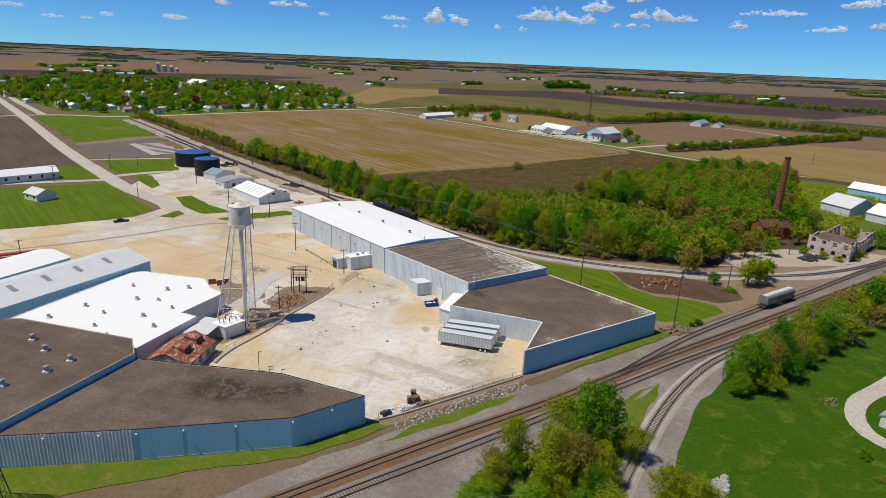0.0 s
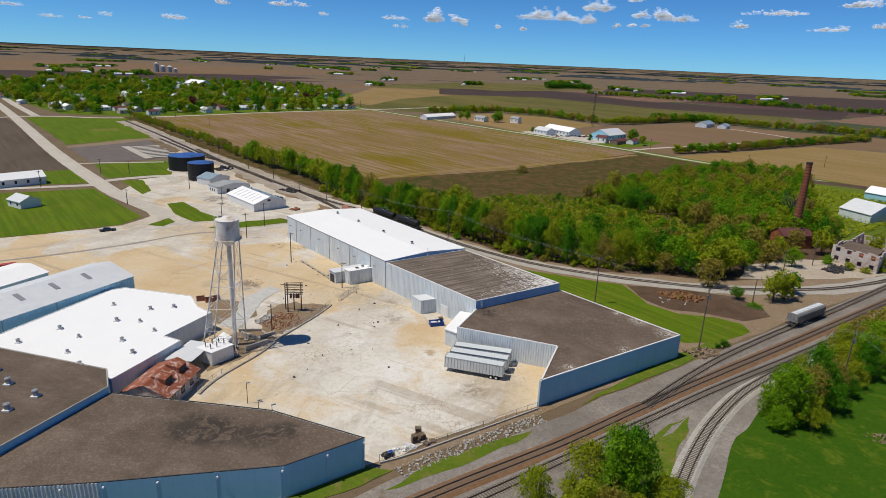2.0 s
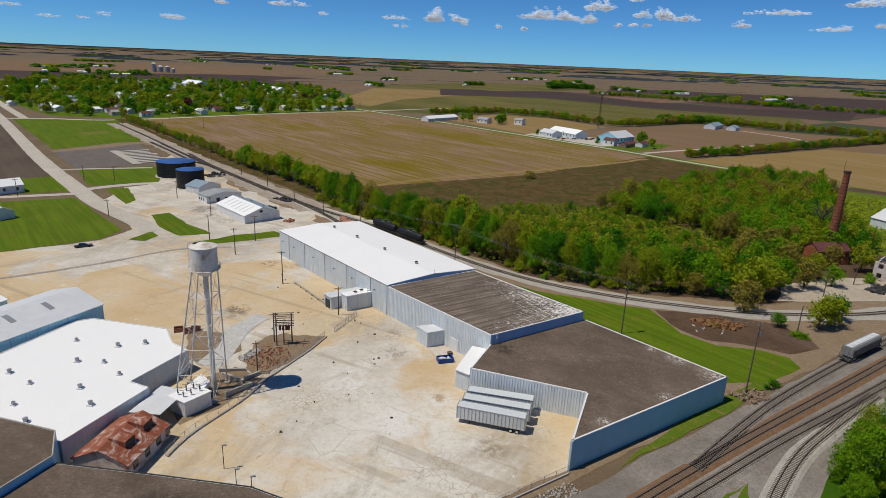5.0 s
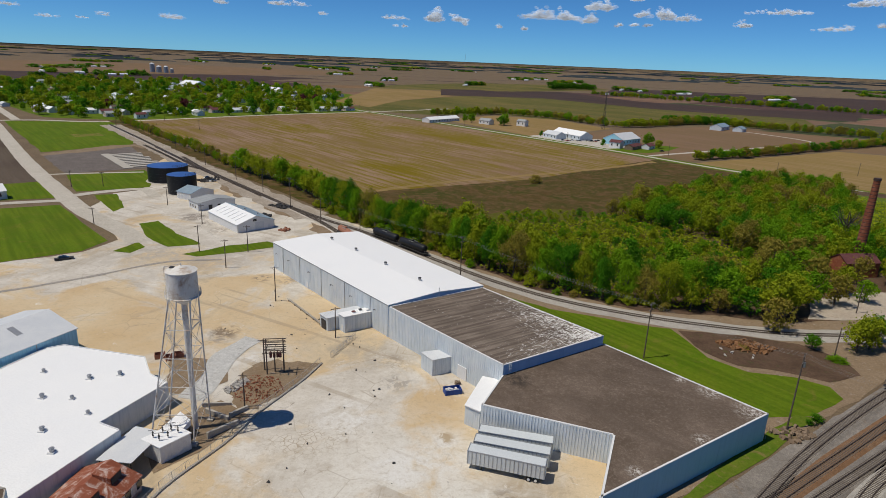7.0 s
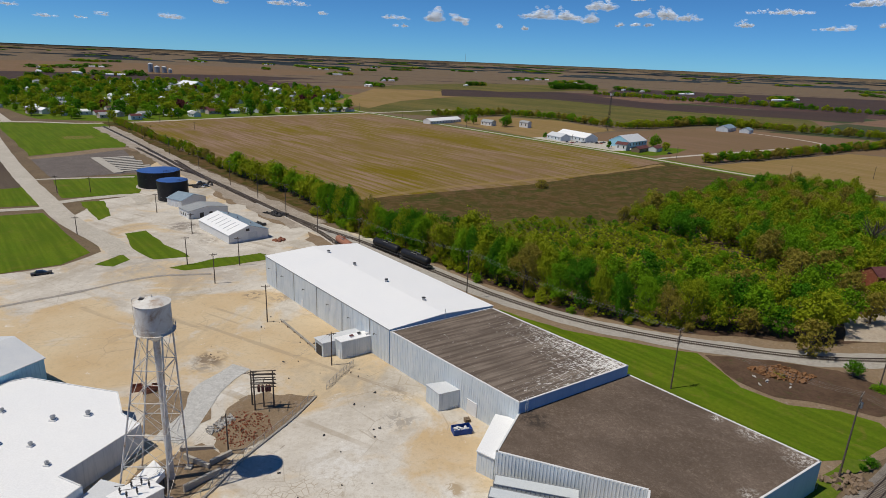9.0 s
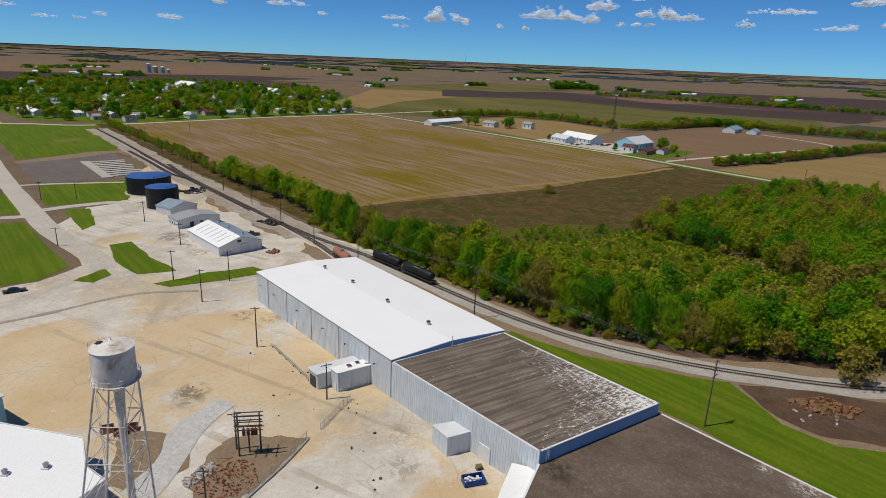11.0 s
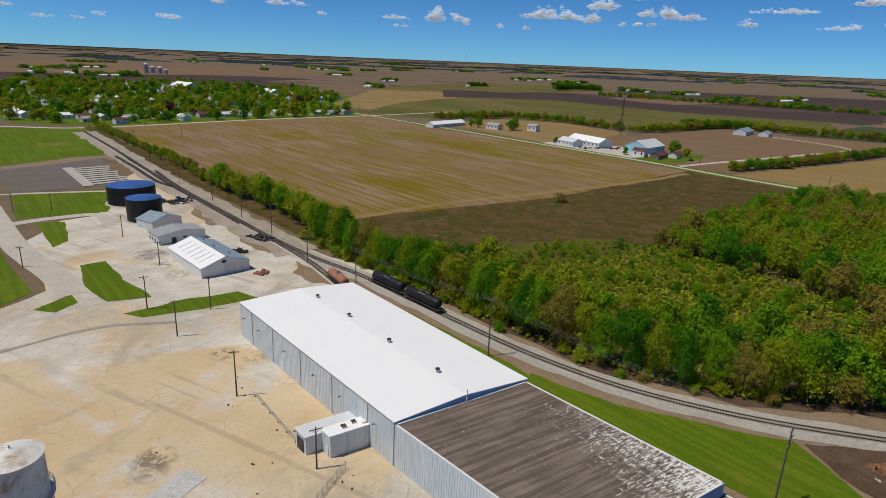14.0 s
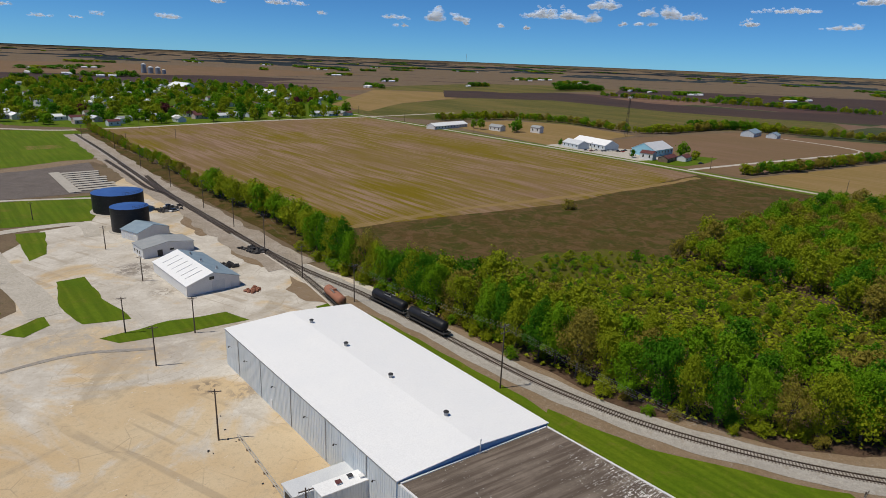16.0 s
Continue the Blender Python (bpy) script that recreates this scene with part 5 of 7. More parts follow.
s3, p, d, n, sl = gable_hall("garage_shed", "white shed with a blue-grey roof and garage doors", (-141.0, 355.5), (-131.6, 350.0), 14.0, 3.6, 5.8, M["white"], M["blue_roof"], M["blue_roof"])
for s in (0.6, 3.2, 5.8, 8.4):
    on_wall(s3, "garage_door", p, d, s, s + 2.0, 0.05, 2.6, M["metal_roof"])


# ---- poles and wires ----
def utility_pole(x, y, h, turn, arms=1, label="weathered wooden utility pole with a crossarm", transformer=False):
    t = thing("utility_pole", label, "utility pole", (x, y, 0), turn, "utility poles")
    bm = bmesh.new()
    rod(bm, (0, 0, -0.2), (0, 0, h), 0.19, 0.12, n=8)
    part("post", bm, M["pole"], t)
    for k in range(arms):
        z = h - 0.5 - k * 1.6
        bm = bmesh.new()
        block(bm, (-1.25, -0.2, z), (1.25, -0.07, z + 0.14))
        rod(bm, (-0.7, -0.12, z), (0, -0.12, z - 0.7), 0.03, n=4)
        rod(bm, (0.7, -0.12, z), (0, -0.12, z - 0.7), 0.03, n=4)
        arm = part("crossarm", bm, M["pole"], t)
        for o in (-1.1, -0.45, 0.45, 1.1):
            bm = bmesh.new()
            rod(bm, (o, -0.13, z + 0.14), (o, -0.13, z + 0.36), 0.05, 0.03, n=6)
            part("insulator", bm, M["concrete"], arm)
    if transformer:
        bm = bmesh.new()
        rod(bm, (0.35, -0.3, h - 3.2), (0.35, -0.3, h - 2.1), 0.28, n=10)
        part("transformer", bm, M["steel"], t)
    return (x, y, h, turn)


def wires(a, b, offsets=(-1.1, -0.45, 0.45, 1.1), drop=0.35, sag=0.9, label="thin grey power lines between poles"):
    t = thing("power_line", label, "power line")
    for o in offsets:
        p = Vector((a[0] + o * math.cos(a[3]), a[1] + o * math.sin(a[3]), a[2] - drop))
        q = Vector((b[0] + o * math.cos(b[3]), b[1] + o * math.sin(b[3]), b[2] - drop))
        pts = [p.lerp(q, k / 8) - Vector((0, 0, 4 * sag * (k / 8) * (1 - k / 8))) for k in range(9)]
        bm = bmesh.new()
        tube(bm, pts, 0.012)
        part("wire", bm, M["wire"], t)


south = [utility_pole(2.4, 248.3, 16.5, 0.7, 2), utility_pole(49.8, 195.5, 16.0, 0.75, 3, "tall wooden pole with three crossarms"),
         utility_pole(71.0, 164.4, 18.4, 0.8, 2, "tall wooden pole with two crossarms", True), utility_pole(97.5, 144.5, 16.5, 0.8, 2, "tall wooden pole on the lawn", True)]
far_w = utility_pole(-39.0, 297.5, 12.5, 0.7, 1)
for a, b in zip([far_w] + south, south):
    wires(a, b, sag=1.6)
wires(south[3], (160, 128, 14, 0.9), sag=2.0)
wires(south[3], (112, 118, 9, 0.9), (-0.4, 0.4), sag=1.0, label="service wires to the garage")
row = [utility_pole(-59.3, 316.0, 12, 0.75), utility_pole(-79.0, 340.5, 16.0, 0.75), utility_pole(-103.0, 377.0, 13, 0.75), utility_pole(-128, 408, 14, 0.75), utility_pole(-163, 452, 12, 0.75), utility_pole(-205, 505, 13, 0.75),
       utility_pole(-258, 575, 12, 0.75)]
for a, b in zip([far_w] + row, row):
    wires(a, b, (-1.1, 1.1), sag=1.0)
yardpoles = [utility_pole(-55.2, 224.6, 11.4, 0.2), utility_pole(-32.6, 200.8, 9.0, 0.5), utility_pole(-78.4, 271.6, 10.6, 0.4), utility_pole(-80.4, 253.0, 10.5, 0.4), utility_pole(-138.9, 339.6, 9.3, 0.3),
             utility_pole(-110.1, 308.5, 8.8, 0.3), utility_pole(-96.4, 270.0, 10.5, 0.4)]
wires(yardpoles[3], yardpoles[6], (-0.5, 0.5), sag=0.4)
wires(yardpoles[6], yardpoles[5], (-0.5, 0.5), sag=0.5)
wires(yardpoles[5], yardpoles[4], (-0.5, 0.5), sag=0.5)
for x, y, h, tr in ((-153.6, 301.2, 7.5, 0.4), (-147.2, 202.7, 7.0, 0.3), (102.4, 198.7, 9.5, 0.9), (131, 233, 10, 0.9), (150, 246, 11, 0.9), (-205, 372, 9, 0.3), (-214, 330, 9, 0.4), (-262, 600, 9, 0.7), (-320, 640, 9, 0.7),
                    (-190, 376, 8, 0.4), (-240, 640, 9, 0.7), (196, 590, 10, 0.7), (118, 655, 10, 0.7), (20, 772, 10, 0.7), (-60, 866, 10, 0.7), (248, 505, 10, 0.7), (320, 520, 10, 0.5), (365, 470, 10, 0.5), (-128, 955, 10, 0.7),
                    (-300, 700, 9, 0.7), (-230, 790, 9, 0.7)):
    utility_pole(x, y, h, tr)
wires((-43.8, 180.3, 8.5, 0.3), yardpoles[1], (-0.5, 0.5), sag=0.6)
wires((-43.8, 180.3, 8.0, 0.3), (-46.0, 165.4, 8.3, 0.3), (-0.6, 0, 0.6), sag=0.3)
wires((-46.0, 165.4, 8.3, 0.3), (-55, 149, 5.2, 0.3), (-0.6, 0, 0.6), sag=0.4)
wires((-110, 52, 22, 0.9), (12, 66, 18, 0.9), (-3, -1.5, 0, 1.5, 3), sag=2.5, label="power lines crossing in front of the hall")
t = thing("utility_pole", "bare dark wooden pole beside the tower", "utility pole", (-46.0, 165.4, 0), 0, "utility poles")
bm = bmesh.new()
rod(bm, (0, 0, -0.2), (0, 0, 8.4), 0.17, 0.12, n=8)
part("post", bm, M["pole"], t)
bm = bmesh.new()
block(bm, (-0.9, -0.1, 7.6), (0.9, 0.05, 7.75))
part("crossarm", bm, M["pole"], t)
# One lamp and two plain posts; the posts' lamp heads are added.
for x, y, h in ((-41.6, 129.9, 5.0), (-33.8, 121.5, 5.2), (-37.5, 124.5, 4.2)):
    t = thing("yard_post", "thin grey yard post with a lamp head at the roof edge", "lamp post", (x, y, 0), 0.4, "yard lamps")
    bm = bmesh.new()
    rod(bm, (0, 0, 0), (0, 0, h), 0.08, 0.06, n=6)
    part("post", bm, M["dark_steel"], t)
    bm = bmesh.new()
    block(bm, (-0.15, -0.15, h), (0.75, 0.15, h + 0.16))
    part("lamp_head", bm, M["steel"], t)

# lattice pylon beside the near hall
t = thing("lattice_pylon", "grey steel lattice pylon", "pylon", (-71.5, 82.0, 0), 0.5)
for i in range(4):
    sx, sy = ((-1, -1), (1, -1), (1, 1), (-1, 1))[i]
    bm = bmesh.new()
    rod(bm, (sx * 2.4, sy * 2.4, 0), (sx * 0.35, sy * 0.35, 19), 0.09, n=5)
    part("leg", bm, M["dark_steel"], t)
    nx, ny = ((1, -1), (1, 1), (-1, 1), (-1, -1))[i]
    bm = bmesh.new()
    for z0, z1 in ((0, 4), (4, 7.5), (7.5, 10.5), (10.5, 13.2), (13.2, 15.6), (15.6, 17.6)):
        w0, w1 = 2.4 - 2.05 * z0 / 19, 2.4 - 2.05 * z1 / 19
        rod(bm, (sx * w0, sy * w0, z0), (nx * w1, ny * w1, z1), 0.045, n=4)
        rod(bm, (nx * w0, ny * w0, z0), (sx * w1, sy * w1, z1), 0.045, n=4)
        rod(bm, (nx * w1, ny * w1, z1), (sx * w1, sy * w1, z1), 0.045, n=4)
    part("bracing", bm, M["dark_steel"], t)
# radio mast by the farm
t = thing("radio_mast", "slim grey lattice radio mast behind the farm", "radio mast", (190.0, 800.0, 0), 0.3)
for i in range(3):
    a, b = 2 * math.pi * i / 3, 2 * math.pi * (i + 1) / 3
    bm = bmesh.new()
    rod(bm, (2.0 * math.cos(a), 2.0 * math.sin(a), 0), (0.5 * math.cos(a), 0.5 * math.sin(a), 43), 0.16, n=4)
    part("leg", bm, M["dark_steel"], t)
    bm = bmesh.new()
    for k in range(14):
        w0, w1 = 2.0 - 1.5 * k / 14, 2.0 - 1.5 * (k + 1) / 14
        rod(bm, (w0 * math.cos(a), w0 * math.sin(a), 43 * k / 14), (w1 * math.cos(b), w1 * math.sin(b), 43 * (k + 1) / 14), 0.08, n=3)
    part("bracing", bm, M["dark_steel"], t)
bm = bmesh.new()
for i in range(6):
    a = math.pi * i / 3
    block(bm, (1.8 * math.cos(a) - 0.25, 1.8 * math.sin(a) - 0.25, 41.6), (1.8 * math.cos(a) + 0.25, 1.8 * math.sin(a) + 0.25, 43.8))
    rod(bm, (0, 0, 42.4), (1.8 * math.cos(a), 1.8 * math.sin(a), 42.4), 0.12, n=4)
part("antennas", bm, M["white"], t)
house_pts = far(230, 7600)
t = thing("radio_mast", "very tall thin mast far off on the plain", "radio mast", (house_pts[0], house_pts[1], house_pts[2] - 8))
bm = bmesh.new()
rod(bm, (0, 0, 0), (0, 0, 95), 0.9, 0.7, n=5)
part("mast", bm, M["steel"], t)
# grain bins beyond the town
q = far(-905, 2040)
for dx, r, h in ((-26, 9, 26), (-6, 10, 18), (16, 9, 18), (34, 7, 12)):
    t = thing("grain_bin", "pale steel grain bin beyond the town", "grain bin", (q[0] + dx, q[1], q[2]), 0, "grain bins")
    bm = bmesh.new()
    rod(bm, (0, 0, 0), (0, 0, h), r * 0.8, n=20)
    part("shell", bm, M["steel"], t)
    bm = bmesh.new()
    rod(bm, (0, 0, h + 0.01), (0, 0, h + r * 0.4), r * 0.84, 0.5, n=20)
    part("roof", bm, M["metal_roof"], t)


# ---- rolling stock and trailers ----
def bogie(t, x, z=0.62):
    for dx in (-0.85, 0.85):
        for s in (-0.75, 0.75):
            bm = bmesh.new()
            rod(bm, (x + dx, s - 0.08, z + 0.43), (x + dx, s + 0.08, z + 0.43), 0.43, n=14)
            part("wheel", bm, M["rail"], t)
    bm = bmesh.new()
    for s in (-1.0, 1.0):
        block(bm, (x - 1.3, s - 0.1, z + 0.35), (x + 1.3, s + 0.1, z + 0.75))
    block(bm, (x - 0.25, -1.0, z + 0.4), (x + 0.25, 1.0, z + 0.8))
    part("bogie_frame", bm, M["dark_steel"], t)


def tank_car(x, y, turn, material, label, length=15.5):
    t = thing("tank_car", label, "tank car", (x, y, 0), turn, "rail tank cars")
    n = 24
    bm = bmesh.new()
    prof = [(-length / 2, 0.3), (-length / 2 + 0.15, 0.95), (-length / 2 + 0.6, 1.42), (-length / 2 + 1.0, 1.5), (length / 2 - 1.0, 1.5), (length / 2 - 0.6, 1.42), (length / 2 - 0.15, 0.95), (length / 2, 0.3)]
    rows = [[bm.verts.new((px, r * math.cos(2 * math.pi * i / n), 3.1 + r * math.sin(2 * math.pi * i / n))) for i in range(n)] for px, r in prof]
    for a, b in zip(rows, rows[1:]):
        for i in range(n):
            bm.faces.new((a[i], a[(i + 1) % n], b[(i + 1) % n], b[i]))
    bm.faces.new(rows[0][::-1])
    bm.faces.new(rows[-1])
    part("tank", bm, material, t, smooth=True)
    bm = bmesh.new()
    block(bm, (-length / 2 - 0.6, -1.35, 1.3), (length / 2 + 0.6, 1.35, 1.55))
    part("underframe", bm, M["dark_steel"], t)
    for px in (-length / 2 + 2, length / 2 - 2):
        bogie(t, px)
    bm = bmesh.new()
    rod(bm, (0, 0, 4.55), (0, 0, 5.1), 0.55, n=12)
    part("dome", bm, material, t)
    bm = bmesh.new()
    for px in (-1.6, 1.6):
        for py in (-1.0, 1.0):
            rod(bm, (px, py, 4.3), (px, py, 5.5), 0.035, n=4)
    for py in (-1.0, 1.0):
        rod(bm, (-1.6, py, 5.5), (1.6, py, 5.5), 0.035, n=4)
    block(bm, (-1.6, -1.0, 4.5), (1.6, -0.65, 4.58))
    block(bm, (-1.6, 0.65, 4.5), (1.6, 1.0, 4.58))
    part("platform_rail", bm, M["steel"], t)
    for s in (-1, 1):
        bm = bmesh.new()
        rod(bm, (s * (length / 2 + 0.5), -1.3, 1.55), (s * (length / 2 + 0.5), -1.3, 2.5), 0.035, n=4)
        rod(bm, (s * (length / 2 + 0.5), 1.3, 1.55), (s * (length / 2 + 0.5), 1.3, 2.5), 0.035, n=4)
        rod(bm, (s * (length / 2 + 0.5), -1.3, 2.5), (s * (length / 2 + 0.5), 1.3, 2.5), 0.035, n=4)
        part("end_rail", bm, M["steel"], t)
        bm = bmesh.new()
        block(bm, (min(s * (length / 2 + 0.6), s * (length / 2 + 1.2)), -0.15, 1.2), (max(s * (length / 2 + 0.6), s * (length / 2 + 1.2)), 0.15, 1.5))
        part("coupler", bm, M["dark_steel"], t)
    return t


ang = math.atan2(-22.5, 21.5)
tank_car(-27.6, 293.4, ang, M["black"], "glossy black rail tank car on the spur")
tank_car(-15.6, 280.2, ang - 0.02, M["black"], "black rail tank car with a dull top")
tank_car(-44.6, 295.4, math.atan2(-10, 6.2), M["car_rust"], "rust-red rail tank car on the dead-end siding", 12.5)
# covered hopper car
hc = thing("hopper_car", "grey covered rail hopper car with a white roof", "hopper car", (113.5, 187.4, 0), math.atan2(13.0, 19.5))
L2 = 8.2
bm = bmesh.new()
sec = [(-1.5, 1.9), (-1.52, 4.1), (-1.2, 4.6), (1.2, 4.6), (1.52, 4.1), (1.5, 1.9)]
a = [bm.verts.new((-L2, y, z)) for y, z in sec]
b = [bm.verts.new((L2, y, z)) for y, z in sec]
bm.faces.new(a)
bm.faces.new(b[::-1])
for i in range(6):
    bm.faces.new((a[i], b[i], b[(i + 1) % 6], a[(i + 1) % 6]))
bmesh.ops.recalc_face_normals(bm, faces=bm.faces)
part("body", bm, M["hopper_grey"], hc)
for k in range(15):
    for s in (-1, 1):
        bm = bmesh.new()
        x = -L2 + 0.5 + k * (2 * L2 - 1) / 14
        block(bm, (x - 0.05, s * 1.55 - 0.05, 1.9), (x + 0.05, s * 1.55 + 0.05, 4.1))
        part("side_post", bm, M["hopper_grey"], hc)
for x in (-5.4, 0, 5.4):
    bm = bmesh.new()
    prism(bm, [(x - 2.2, -1.3), (x + 2.2, -1.3), (x + 2.2, 1.3), (x - 2.2, 1.3)], 1.6, 1.9)
    rod(bm, (x, 0, 1.0), (x, 0, 1.62), 0.6, 1.5, n=4)
    part("chute", bm, M["hopper_grey"], hc)
bm = bmesh.new()
block(bm, (-L2, -0.75, 4.61), (L2, 0.75, 4.72))
part("roof_walk", bm, M["metal_roof"], hc, "pale running board along the roof")
for k in range(5):
    bm = bmesh.new()
    block(bm, (-6.8 + k * 3.0, -0.4, 4.73), (-5.2 + k * 3.0, 0.4, 4.85))
    part("hatch", bm, M["metal_roof"], hc)
for s in (-1, 1):
    bm = bmesh.new()
    block(bm, (min(s * L2, s * (L2 + 1.2)), -1.45, 1.25), (max(s * L2, s * (L2 + 1.2)), 1.45, 1.45))
    for y in (-1.4, -0.5, 0.5, 1.4):
        rod(bm, (s * (L2 + 1.1), y, 1.45), (s * (L2 + 0.15), y, 4.3), 0.05, n=4)
    part("end_platform", bm, M["dark_steel"], hc)
    bogie(hc, s * 6.6)


def trailer(x, y, turn, label):
    t = thing("semi_trailer", label, "semi-trailer", (x, y, 0), turn, "parked semi-trailers")
    l, w = 14.6, 1.28
    bm = bmesh.new()
    block(bm, (-l / 2, -w, 1.15), (l / 2, w, 3.95))
    body = part("body", bm, M["trailer"], t)
    for k in range(19):
        for s in (-1, 1):
            bm = bmesh.new()
            px = -l / 2 + 0.15 + k * (l - 0.3) / 18
            block(bm, (px - 0.05, s * (w + 0.03) - 0.04, 1.2), (px + 0.05, s * (w + 0.03) + 0.04, 3.9))
            part("side_rib", bm, M["steel"], body)
    bm = bmesh.new()
    for s in (-1, 1):
        block(bm, (-l / 2, s * w - 0.07, 3.953), (l / 2, s * w + 0.07, 4.02))
    for px in (-l / 2 + 0.06, l / 2 - 0.06):
        block(bm, (px - 0.06, -w + 0.07, 3.953), (px + 0.06, w - 0.07, 4.02))
    part("roof_rail", bm, M["steel"], t)
    bm = bmesh.new()
    for s in (-0.5, 0.5):
        block(bm, (-l / 2 + 1, s - 0.08, 0.95), (l / 2, s + 0.08, 1.146))
    part("chassis", bm, M["dark_steel"], t)
    for px in (l / 2 - 2.9, l / 2 - 1.6):
        for s in (-1, 1):
            bm = bmesh.new()
            rod(bm, (px, s * 0.75, 0.5), (px, s * 1.25, 0.5), 0.5, n=16)
            wheel = part("wheel", bm, M["tyre"], t)
            bm = bmesh.new()
            rod(bm, (px, s * 1.251, 0.5), (px, s * 1.29, 0.5), 0.27, n=12)
            part("rim", bm, M["white"], wheel)
    for s in (-1, 1):
        bm = bmesh.new()
        rod(bm, (-l / 2 + 2.8, s * 0.8, 0), (-l / 2 + 2.8, s * 0.8, 1.15), 0.09, n=6)
        block(bm, (-l / 2 + 2.6, s * 0.8 - 0.15, 0), (-l / 2 + 3.0, s * 0.8 + 0.15, 0.06))
        part("landing_leg", bm, M["dark_steel"], t)
        bm = bmesh.new()
        block(bm, (l / 2 + 0.002, min(0.02 * s, s * (w - 0.05)), 1.2), (l / 2 + 0.05, max(0.02 * s, s * (w - 0.05)), 3.88))
        part("rear_door", bm, M["trailer"], t)
    return t


tt = math.atan2(-4.0, 14.2)
trailer(8.6, 146.9, tt, "pale ribbed semi-trailer parked on the yard")
trailer(9.9, 150.2, tt + 0.03, "pale semi-trailer with a stained roof between two others")
trailer(11.0, 153.6, tt + 0.05, "pale semi-trailer parked beside the ribbed wall")

# blue skip
t = thing("skip", "open blue steel skip full of pale rubbish", "skip", (-1.1, 174.6, 0), 0.30)
bm = bmesh.new()
for lo, hi in (((-2, -1.1, 0.1), (2, -1.02, 1.3)), ((-2, 1.02, 0.1), (2, 1.1, 1.3)), ((-2, -1.02, 0.1), (-1.92, 1.02, 1.3)), ((1.92, -1.02, 0.1), (2, 1.02, 1.3)), ((-1.92, -1.02, 0.1), (1.92, 1.02, 0.2))):
    block(bm, lo, hi)
part("bin", bm, M["blue"], t)
bm = bmesh.new()
rj = random.Random(2)
for _ in range(26):
    bmesh.ops.create_icosphere(bm, subdivisions=1, radius=rj.uniform(0.15, 0.35), matrix=Matrix.Translation((rj.uniform(-1.6, 1.6), rj.uniform(-0.8, 0.8), rj.uniform(0.4, 0.95))))
part("rubbish", bm, M["white"], t)
for x in (-1.5, -0.5, 0.5, 1.5):
    bm = bmesh.new()
    block(bm, (x - 0.06, -1.18, 0.1), (x + 0.06, -1.103, 1.3))
    part("rib", bm, M["blue"], t)


# ---- substation and small yard things ----
ss = thing("switch_frame", "dark timber switch frame with crossbars and transformers", "switchgear", (-43.4, 180.6, 0), 0.15)
for x, y, h in ((-1.9, -0.6, 9.4), (1.9, 0.6, 8.8), (-0.2, 0.5, 4.6)):
    bm = bmesh.new()
    rod(bm, (x, y, 0), (x, y, h), 0.18, 0.14, n=8)
    part("post", bm, M["pole"], ss)
for z in (5.6, 6.6, 7.8, 8.7):
    bm = bmesh.new()
    block(bm, (-2.6, -0.72, z), (2.6, -0.55, z + 0.16))
    block(bm, (-2.6, 0.5, z), (2.6, 0.66, z + 0.16))
    part("crossbar", bm, M["pole"], ss)
for x in (-1.9, 0, 1.9):
    bm = bmesh.new()
    block(bm, (x - 0.06, -2.0, 6.4), (x + 0.06, 2.0, 6.52))
    part("side_bar", bm, M["pole"], ss)
for x in (-1.0, -0.2, 0.6, 1.2):
    bm = bmesh.new()
    rod(bm, (x, 0.1, 4.2), (x, 0.1, 5.5), 0.32, n=10)
    rod(bm, (x, 0.1, 5.5), (x, 0.1, 5.9), 0.08, n=6)
    part("transformer", bm, M["maroon"], ss)
utility_pole(-46.4, 181.8, 8.4, 0.3)
patch("rubble_plot", [(-52, 172), (-50, 184), (-45, 187), (-34, 186), (-38, 173), (-43.5, 165), (-48, 165)], 0.2, M["rubble"], "brown rubble plot behind a low kerb", 1.0, 1.1, 61)
patch("dirt_plot", [(-66, 184), (-56, 186), (-54, 176), (-58, 168), (-66, 171)], 0.2, M["rubble"], "brown dirt plot beside the tower", 2.5, 1.4, 62)
patch("dirt_plot", [(-56, 143), (-48, 152), (-44, 162), (-52, 168), (-60, 160), (-61, 152)], 0.18, M["rubble"], "oily brown dirt under the tower", 2.5, 1.0, 63)

strip("concrete_path", flow([(-58.8, 167.7), (-57.8, 173.9), (-57.3, 180.6), (-58.0, 187.1), (-56.4, 192.9), (-53.7, 199.2)], 1.5), 5.5, 0.22, M["path"], "pale smooth concrete path beside the tower", 0.35)
patch("dirt_plot", [(-70.0, 182.1), (-69.5, 186.8), (-62.6, 186.7), (-57.1, 183.1), (-56.8, 179.3), (-59.1, 174.4), (-63.2, 171.8), (-66.4, 173.8)], 0.21, M["rubble"], "brown dirt plot with rubble behind the tower", 2.0, 1.2, 64)
t = thing("lean_to", "tilted white sheet roof on posts beside the transformer house", "lean-to")
LT = [(-58.3, 153.4), (-54.2, 150.7), (-53.3, 155.1), (-56.4, 157.8)]
bm = bmesh.new()
prism(bm, LT, 2.1, [2.5, 2.5, 3.4, 3.4])
part("roof", bm, M["white_roof"], t)
for (x, y), h in zip(inset(LT, 0.3), (2.1, 2.1, 2.1, 2.1)):
    bm = bmesh.new()
    rod(bm, (x, y, 0), (x, y, h), 0.08, n=6)
    part("post", bm, M["dark_steel"], t)


